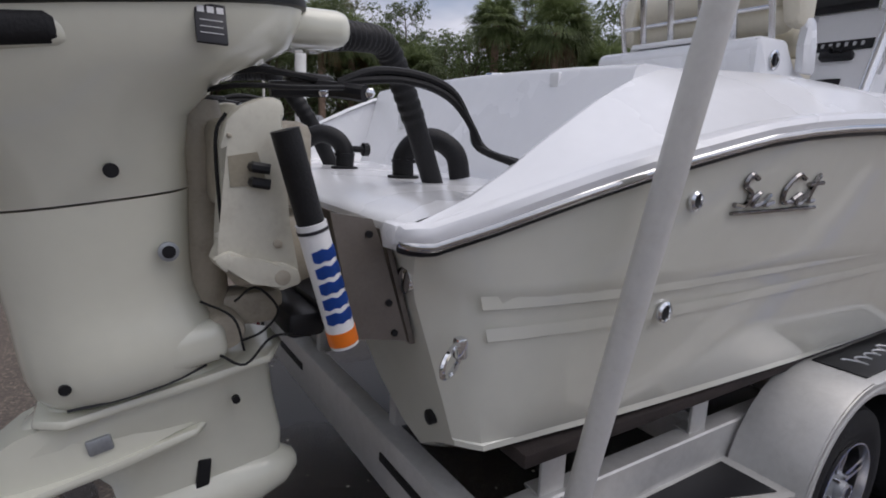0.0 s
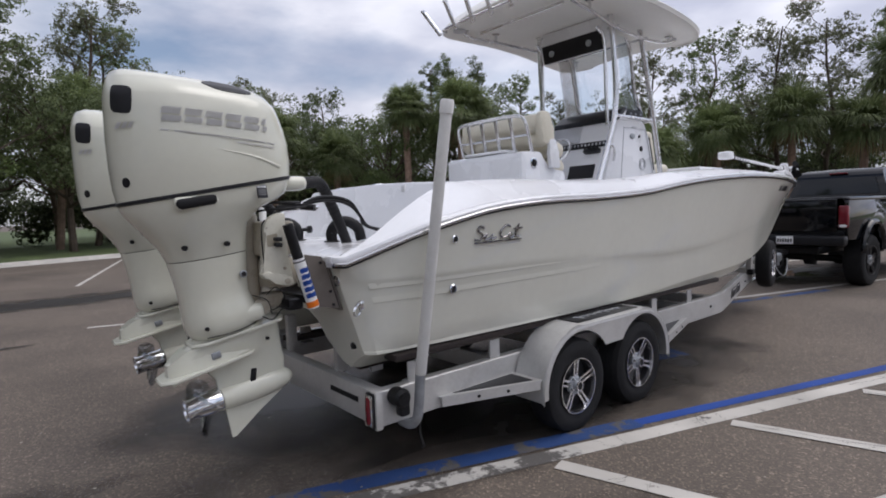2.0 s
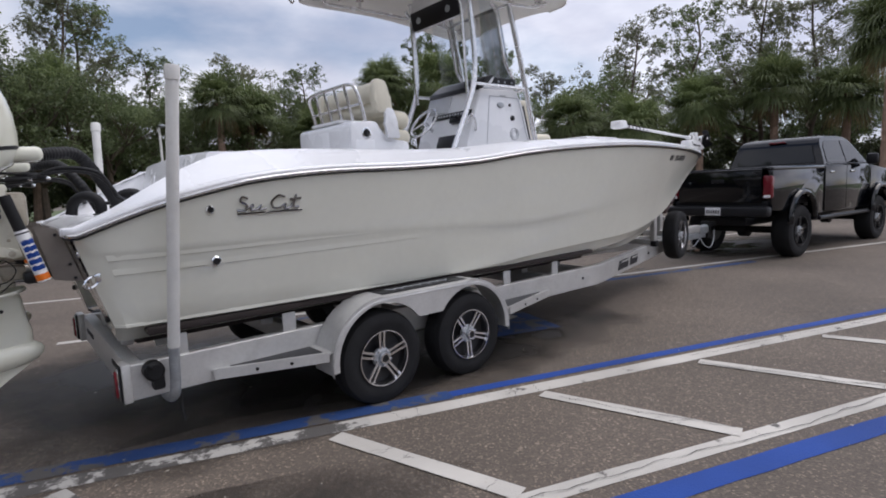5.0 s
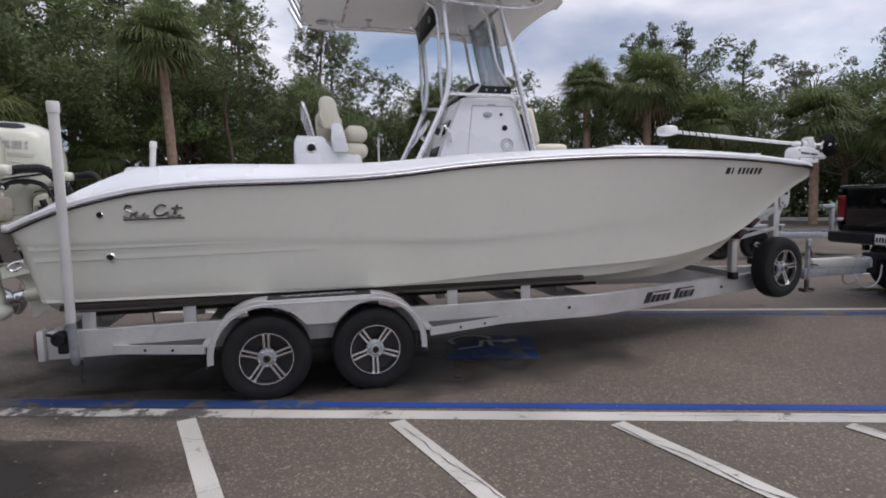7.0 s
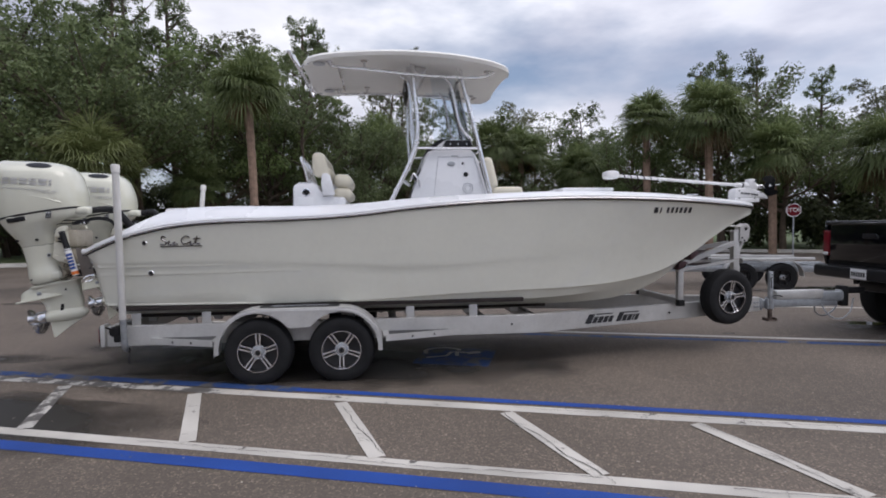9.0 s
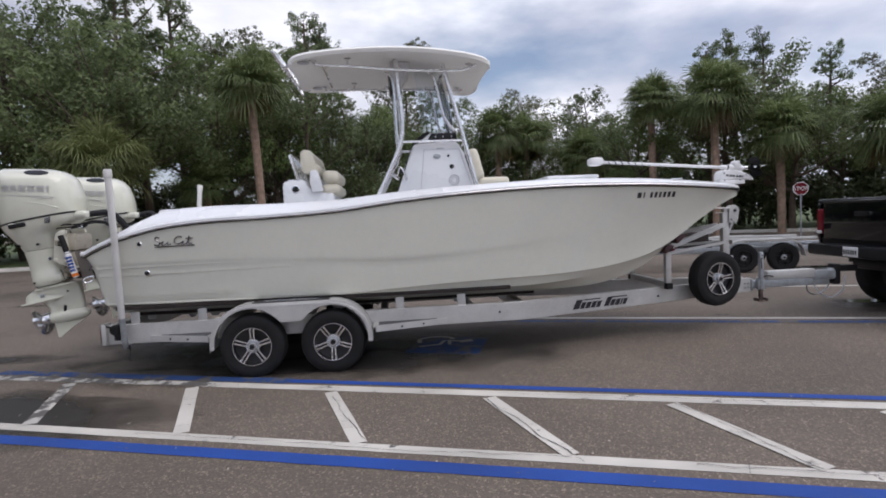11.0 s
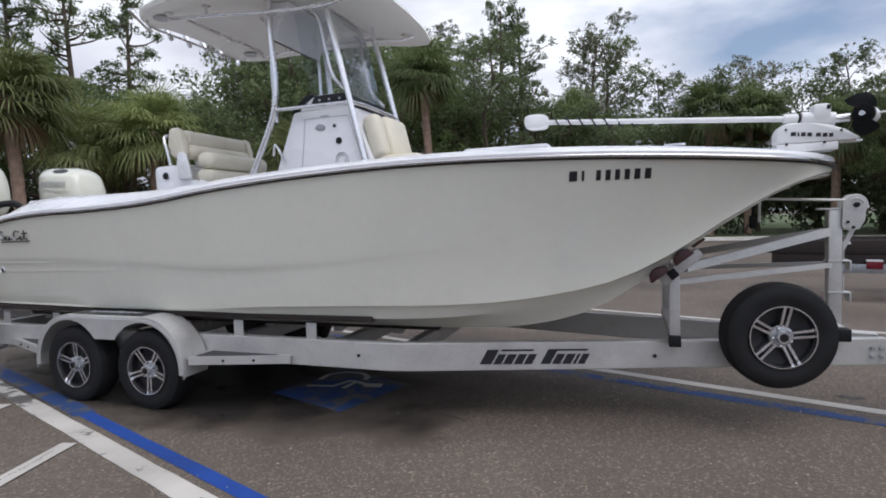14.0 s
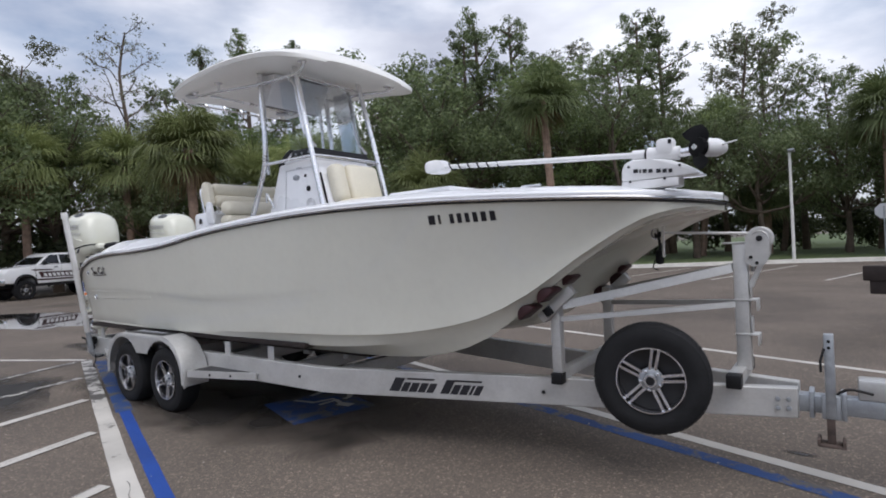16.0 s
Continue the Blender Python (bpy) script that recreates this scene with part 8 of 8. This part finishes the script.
def lacy(seed, height, spread, leaves, material, label, base=0.4, clump=0.42):
    """A tree of crooked limbs that fork into twigs, with small leaf clumps and sky between them."""
    rng = random.Random(seed)
    t = thing("broadleaf_tree", (0, 0, 0), label, "tree", "trees round the lot", at=WORLD)
    bm = B()

    def wander(a, b, bends, sway):
        pts = [a + (b - a) * i / bends for i in range(bends + 1)]
        return [p + Vector((rng.uniform(-1, 1), rng.uniform(-1, 1), rng.uniform(-0.6, 0.6))) * sway * (0 < i < bends) for i, p in enumerate(pts)]

    trunk = wander(Vector((0, 0, -0.2)), Vector((rng.uniform(-0.6, 0.6), rng.uniform(-0.6, 0.6), height * 0.93)), 6, 0.30)
    pipe(bm, trunk, [0.014 * height, 0.003 * height], 7, smooth=2)
    tips = [(trunk[-1], 1.0)]
    for i in range(15):
        u = base + (0.97 - base) * (i / 14) ** 0.85
        k = min(5, int(u * 6))
        root = trunk[k] + (trunk[k + 1] - trunk[k]) * (u * 6 - k)
        az, el = 2.4 * i + rng.uniform(-0.5, 0.5), radians(rng.uniform(18, 58))
        ln = spread * (1.18 - 0.72 * (u - base) / (1 - base)) * rng.uniform(0.7, 1.1)
        limb = wander(root, root + Vector((math.cos(az) * math.cos(el), math.sin(az) * math.cos(el), math.sin(el))) * ln, 4, 0.10 * ln)
        pipe(bm, limb, [0.0055 * height * (1.25 - u), 0.0012 * height], 5, smooth=2)
        tips.append((limb[-1], 0.9))
        for j in range(5):
            v = rng.uniform(0.35, 0.98) * 4
            q = limb[min(3, int(v))] + (limb[min(3, int(v)) + 1] - limb[min(3, int(v))]) * (v - min(3, int(v)))
            d = Vector((math.cos(az) + rng.uniform(-1.1, 1.1), math.sin(az) + rng.uniform(-1.1, 1.1), rng.uniform(-0.25, 1.1))).normalized() * ln * rng.uniform(0.22, 0.42)
            twig = wander(q, q + d, 2, 0.08 * ln)
            pipe(bm, twig, [0.0016 * height, 0.0006 * height], 4)
            tips.append((twig[-1], 0.75))
            tips.append((twig[1], 0.5))
    part("trunk", bm, M_BARK, t, "grey-brown crooked trunk and limbs")
    vf = ([], [])
    tot = sum(w for _, w in tips)
    for p, w in tips:
        for _ in range(3):
            o = Vector((rng.gauss(0, 1), rng.gauss(0, 1), rng.gauss(0, 0.7))) * clump * 0.7
            leaf_cloud(vf, p + o, clump * w * rng.uniform(0.45, 0.9), int(leaves * w / tot / 3), 0.058 + 0.02 * rng.random(), rng, 0.8)
    cloud_part("crown", vf, material, t)
    return t


def pine(seed, height, spread, leaves, material, label="tall slender pine with a sparse open crown", base=0.5):
    rng = random.Random(seed)
    t = thing("pine_tree", (0, 0, 0), label, "tree", "trees round the lot", at=WORLD)
    bm = B()
    bend = Vector((rng.uniform(-0.5, 0.5), rng.uniform(-0.5, 0.5), 0))
    pipe(bm, [(0, 0, -0.2), tuple(bend * 0.5 + Vector((0, 0, height * 0.5))), tuple(bend + Vector((0, 0, height)))], [0.018 * height, 0.004 * height], 8, smooth=4)
    vf = ([], [])
    for i in range(26):
        h = height * (base + (0.99 - base) * (i / 25) ** 0.9)
        a, r = rng.uniform(0, 6.28), spread * (1.1 - 0.8 * (i / 25) ** 1.5) * rng.uniform(0.35, 1.0)
        s = bend * (h / height) + Vector((0, 0, h))
        e = s + Vector((math.cos(a) * r, math.sin(a) * r, rng.uniform(0.0, 0.9)))
        m = (s + e) / 2 + Vector((rng.uniform(-0.2, 0.2), rng.uniform(-0.2, 0.2), -0.12))
        pipe(bm, [tuple(s), tuple(m), tuple(e)], [0.005 * height, 0.0015 * height], 5, smooth=2)
        for k in range(4):
            q = m + (e - m) * rng.uniform(0.25, 1.1) + Vector((rng.uniform(-0.45, 0.45), rng.uniform(-0.45, 0.45), rng.uniform(-0.1, 0.5)))
            leaf_cloud(vf, q, rng.uniform(0.22, 0.48), int(leaves / 104), 0.075, rng, 0.8)
    part("trunk", bm, M_BARK, t, "straight pine trunk and thin limbs")
    cloud_part("crown", vf, material, t)
    return t


def palm(seed, height, reach, fronds=72, dry=8, lean_to=(0, 0), green_leaf=None):
    rng = random.Random(seed)
    t = thing("palm_tree", (0, 0, 0), "cabbage palm with a round crown of drooping fan leaves", "palm tree", "palms round the lot", at=WORLD)
    bm = B()
    lean = Vector((lean_to[0], lean_to[1], 0)) + Vector((rng.uniform(-0.03, 0.03), rng.uniform(-0.03, 0.03), 0)) * height
    pts = [(0, 0, -0.2), tuple(lean * 0.35 + Vector((0, 0, height * 0.5))), tuple(lean + Vector((0, 0, height)))]
    line = curve_points(pts, 14)
    pipe(bm, line, [0.21 + 0.012 * math.sin(i * 2.3) for i in range(len(line))], 10)
    part("trunk", bm, M_PALMBARK, t, "ringed brown palm trunk")
    head = lean + Vector((0, 0, height + 0.1))
    green, brown = ([], []), ([], [])

    def fan(vf, d, stalk, size, droop):
        verts, faces = vf
        side = d.cross(Vector((0, 0, 1)))
        side = side.normalized() if side.length > 0.01 else Vector((1, 0, 0))
        up = side.cross(d).normalized()
        base = head + d * stalk + Vector((0, 0, -0.10 * stalk * abs(d.xy.length)))
        k = len(verts)
        verts += [head - side * 0.025, head + side * 0.025, base + side * 0.018, base - side * 0.018]
        faces.append((k, k + 1, k + 2, k + 3))
        for j in range(26):
            a = radians(-122 + 244 * j / 25) + rng.uniform(-0.05, 0.05)
            q = d * math.cos(a) + side * math.sin(a)
            ln = size * (0.70 + 0.30 * math.cos(a)) * rng.uniform(0.85, 1.12)
            w = side * math.cos(a) - d * math.sin(a)
            mid = base + q * ln * 0.5 + up * 0.07 * ln
            bend = base + q * ln * 0.82 + Vector((0, 0, -0.4 * droop * ln))
            tip = base + q * ln * 0.98 + Vector((0, 0, -1.15 * droop * ln))
            k = len(verts)
            verts += [base - w * 0.010, mid - w * 0.030, bend - w * 0.017, tip, bend + w * 0.017, mid + w * 0.030, base + w * 0.010]
            faces.append((k, k + 1, k + 5, k + 6))
            faces.append((k + 1, k + 2, k + 4, k + 5))
            faces.append((k + 2, k + 3, k + 4))

    for i in range(fronds):
        el = math.asin(rng.uniform(-0.70, 0.98))
        a = 2.39996 * i + rng.uniform(-0.2, 0.2)
        d = Vector((math.cos(a) * math.cos(el), math.sin(a) * math.cos(el), math.sin(el)))
        fan(green, d, reach * rng.uniform(0.34, 0.56), reach * rng.uniform(0.46, 0.60), 0.12 + 0.36 * rng.random())
    for i in range(dry):
        a = rng.uniform(0, 6.28)
        d = Vector((math.cos(a) * 0.6, math.sin(a) * 0.6, -0.8)).normalized()
        fan(brown, d, reach * 0.4, reach * 0.45, 0.5)
    cloud_part("crown", green, green_leaf or M_PALM, t, "green fan leaves")
    if dry:
        cloud_part("dry_fronds", brown, M_DRYPALM, t, "hanging dry brown fan leaves")
    return t


def understory(seed, width, height, depth, count):
    """A thicket of shrubs at the foot of the woods."""
    rng = random.Random(seed)
    vf = ([], [])
    for _ in range(int(width * 1.5)):
        c = Vector((rng.uniform(-width / 2, width / 2), rng.uniform(-depth / 2, depth / 2), rng.uniform(0.3, 1.0) * height * 0.62))
        leaf_cloud(vf, c, rng.uniform(0.7, 1.4), int(count / (width * 1.5)), 0.15, rng, 0.9)
    return vf


OAKS = [broadleaf(11, 10.5, 4.0, 10500, M_LEAF), broadleaf(12, 9.8, 4.2, 10500, M_LEAF, label="spreading oak with a dull olive crown"), broadleaf(13, 11.5, 3.8, 10500, M_LEAF2, label="tall broadleaf tree with a fresh green crown")]
OPEN = [lacy(14, 12.5, 3.6, 9500, M_LEAF3, "tall thin-leaved tree with open crooked limbs", 0.34, 0.50), lacy(15, 12.0, 3.0, 8000, M_LEAF, "tall tree with small separate leaf clumps", 0.42, 0.44)]
PINES = [pine(21, 15, 2.6, 6000, M_NEEDLE), pine(22, 13.5, 2.9, 6000, M_NEEDLE), lacy(17, 15, 3.0, 1500, M_LEAF3, "nearly bare tree with few remaining leaves", 0.5, 0.36)]
TALL = {OAKS[0]: 10.5, OAKS[1]: 9.8, OAKS[2]: 11.5, OPEN[0]: 12.5, OPEN[1]: 12.0, PINES[0]: 15, PINES[1]: 13.5, PINES[2]: 15}


def bearing(eye, deg, dist):
    return (eye[0] + dist * math.sin(radians(deg)), eye[1] + dist * math.cos(radians(deg)))


tree_rng = random.Random(5)
planted = []


def plant(kind, xy, height, wide=1.0):
    ob = copy_thing(kind, Matrix.Identity(4)) if kind in planted else kind
    planted.append(kind)
    s = height / TALL[kind]
    ob.matrix_world = Matrix.LocRotScale((xy[0], xy[1], 0.12), Euler((0, 0, tree_rng.uniform(0, 6.28))), (s * wide, s * wide, s))
    return ob


C0 = (4.0, -3.0)
# palms in front of the woods: place, height of the crown, reach of the leaves
for k, (x, y, h, reach, dry, lean) in enumerate([
        (-3.9, 22.6, 9.0, 2.5, 4, (0, 0)), (-11.2, 21.2, 5.0, 2.9, 10, (0, 0)), (-14.6, 8.6, 6.5, 2.7, 10, (-0.5, 0)), (-25.9, 10.6, 7.5, 3.0, 16, (-0.9, 0)),
        (-28.4, 6.0, 7.6, 3.1, 18, (-0.3, 0)), (-18.0, 17.4, 6.7, 3.1, 12, (0, 0)), (-21.5, 16.0, 6.0, 3.0, 14, (0.4, 0)), (0.9, 33.6, 7.9, 2.6, 16, (1.2, 0)), (18.6, 24.4, 7.8, 2.0, 4, (0, 0)),
        (21.2, 22.2, 7.6, 2.7, 12, (0, 0)), (10.2, 29.6, 7.0, 2.3, 8, (0, 0)), (12.2, 30.4, 6.6, 2.3, 8, (0, 0)), (26.8, 16.5, 5.0, 2.4, 10, (0, 0)),
        (33.6, 12.2, 5.8, 2.5, 8, (0, 0)), (35.2, 8.6, 6.3, 2.5, 8, (0, 0)), (36.2, 5.4, 5.6, 2.4, 8, (0, 0)), (30.5, 2.3, 7.5, 2.5, 10, (0.5, 0)), (16.0, 29.0, 5.2, 2.2, 8, (0, 0)),
        (24.5, 21.5, 5.6, 2.3, 8, (0, 0)), (-8.5, 27.5, 4.2, 2.3, 6, (0, 0)), (4.5, 34.5, 3.8, 2.3, 6, (0, 0)), (-28.0, 12.0, 5.0, 2.3, 8, (0, 0)), (29.5, 14.0, 4.6, 2.3, 8, (0, 0))]):
    palm(31 + k, h, reach, 92, dry, lean, M_PALMPALE if x < -10 else None).matrix_world = pose(x, y, 0.12)
# the wall of woods behind: its height follows the bearing
WOODS = [(-98, 13), (-76, 13.6), (-71, 12.4), (-67, 9.6), (-60, 11.8), (-53, 12.0), (-46, 10.6), (-41, 12.4), (-36, 14.4), (-27, 15.0), (-20, 13.7), (-13, 10.9), (-6, 9.9), (0, 9.4), (9, 8.7), (14, 9.6), (20, 9.2), (24, 8.7), (30, 9.8), (35, 10.3), (41, 9.4), (47, 9.2), (55, 9.6), (68, 9.8), (77, 9.8), (110, 11)]
for deg in range(-98, 90, 7):
    for row, d0 in enumerate((34.5, 41.5)):
        if deg > 52 and row == 0 and deg < 90:
            continue
        d = d0 + tree_rng.uniform(-2.0, 2.0)
        at = deg + tree_rng.uniform(-2.5, 2.5) + row * 3.5
        kind = OAKS[(deg // 7 + row * 2 + tree_rng.randrange(2)) % 3]
        plant(kind, bearing(C0, at, d), (1.7 + (interp(at, WOODS) - 1.7) * d / 36) * tree_rng.uniform(0.84, 0.99), tree_rng.uniform(1.0, 1.15))
for kind, deg, d, h in [(OPEN[0], -75, 38, 15.2), (OPEN[1], -71, 40, 14.6), (PINES[2], -65.6, 38, 18.4), (OPEN[1], -62, 40, 14.4), (PINES[0], -58.0, 41, 17.0), (PINES[1], -53.2, 40, 18.0), (PINES[0], -49.5, 41, 17.6), (OPEN[0], -38, 37, 14.2),
                        (OPEN[1], -34, 39, 15.6), (PINES[0], -29.6, 39, 17.2), (PINES[1], -27.0, 41, 19.4), (PINES[0], -23.6, 41, 18.8), (OPEN[0], -20, 39, 15.8), (OPEN[1], -15, 39, 15.0), (PINES[0], -11.0, 41, 17.2),
                        (PINES[1], -8.6, 43, 17.2), (OPEN[0], -1.5, 39, 15.0), (OPEN[1], 1.2, 41, 14.6), (OPEN[0], 14, 39, 11.2), (OPEN[1], 6.3, 39, 11.0), (OPEN[1], 20, 41, 11.0), (PINES[0], 32.8, 40, 12.6), (PINES[1], 35.5, 41, 13.2),
                        (PINES[1], 38.0, 39, 12.2), (PINES[0], 42.8, 41, 11.4), (OPEN[0], 47.5, 39, 10.2), (OPEN[0], 56, 36, 12.4), (OPEN[1], 62, 36, 12.6), (OPEN[0], 68, 36, 13.2), (OPEN[0], 73, 37, 13.2), (OPEN[1], 78, 36, 12.6)]:
    plant(kind, bearing(C0, deg, d), h)
# unseen woods added behind the walk, to dim hull sides and reflections
for deg in range(134, 262, 12):
    plant(OAKS[(deg // 12) % 3], bearing(C0, deg + tree_rng.uniform(-2, 2), 47 + tree_rng.uniform(-3, 3)), tree_rng.uniform(9.5, 12.5), 1.25)
plant(OPEN[1], (-2.3, 27.2), 12.4)
plant(OAKS[2], (-4.6, 29.5), 10.5)
thickets = {}
# bearings from 130 on: unseen shrubs added below those woods, to block low light
for k, deg in enumerate([*range(-98, 92, 6), *range(130, 266, 12)]):
    for row, dist in enumerate((36.0, 43.0, 50.0)):
        if deg > 100 and row != 1:
            continue
        key = (row, k % 3)
        if -32 < deg < 12:
            dist += 8
        t = thing("undergrowth", (0, 0, 0), "dense dark shrubs at the foot of the woods", "shrubs", kind="stuff", at=WORLD)
        if key in thickets:
            leaves = new("shrub_leaves", thickets[key])
            leaves.parent = t
        else:
            vf = understory(100 + k % 3 + 7 * row, 6.5 + 1.5 * row, 4.4 + 2.4 * row, 2.5, 2300 + 700 * row)
            thickets[key] = cloud_part("shrub_leaves", vf, M_UNDER, t).data
        x, y = bearing(C0, deg + 3 * row, dist)
        t.matrix_world = Matrix.LocRotScale((x, y, 0.1), Euler((0, 0, radians(-deg - 3 * row) + (math.pi if k % 2 else 0))), (1, 1, 1))
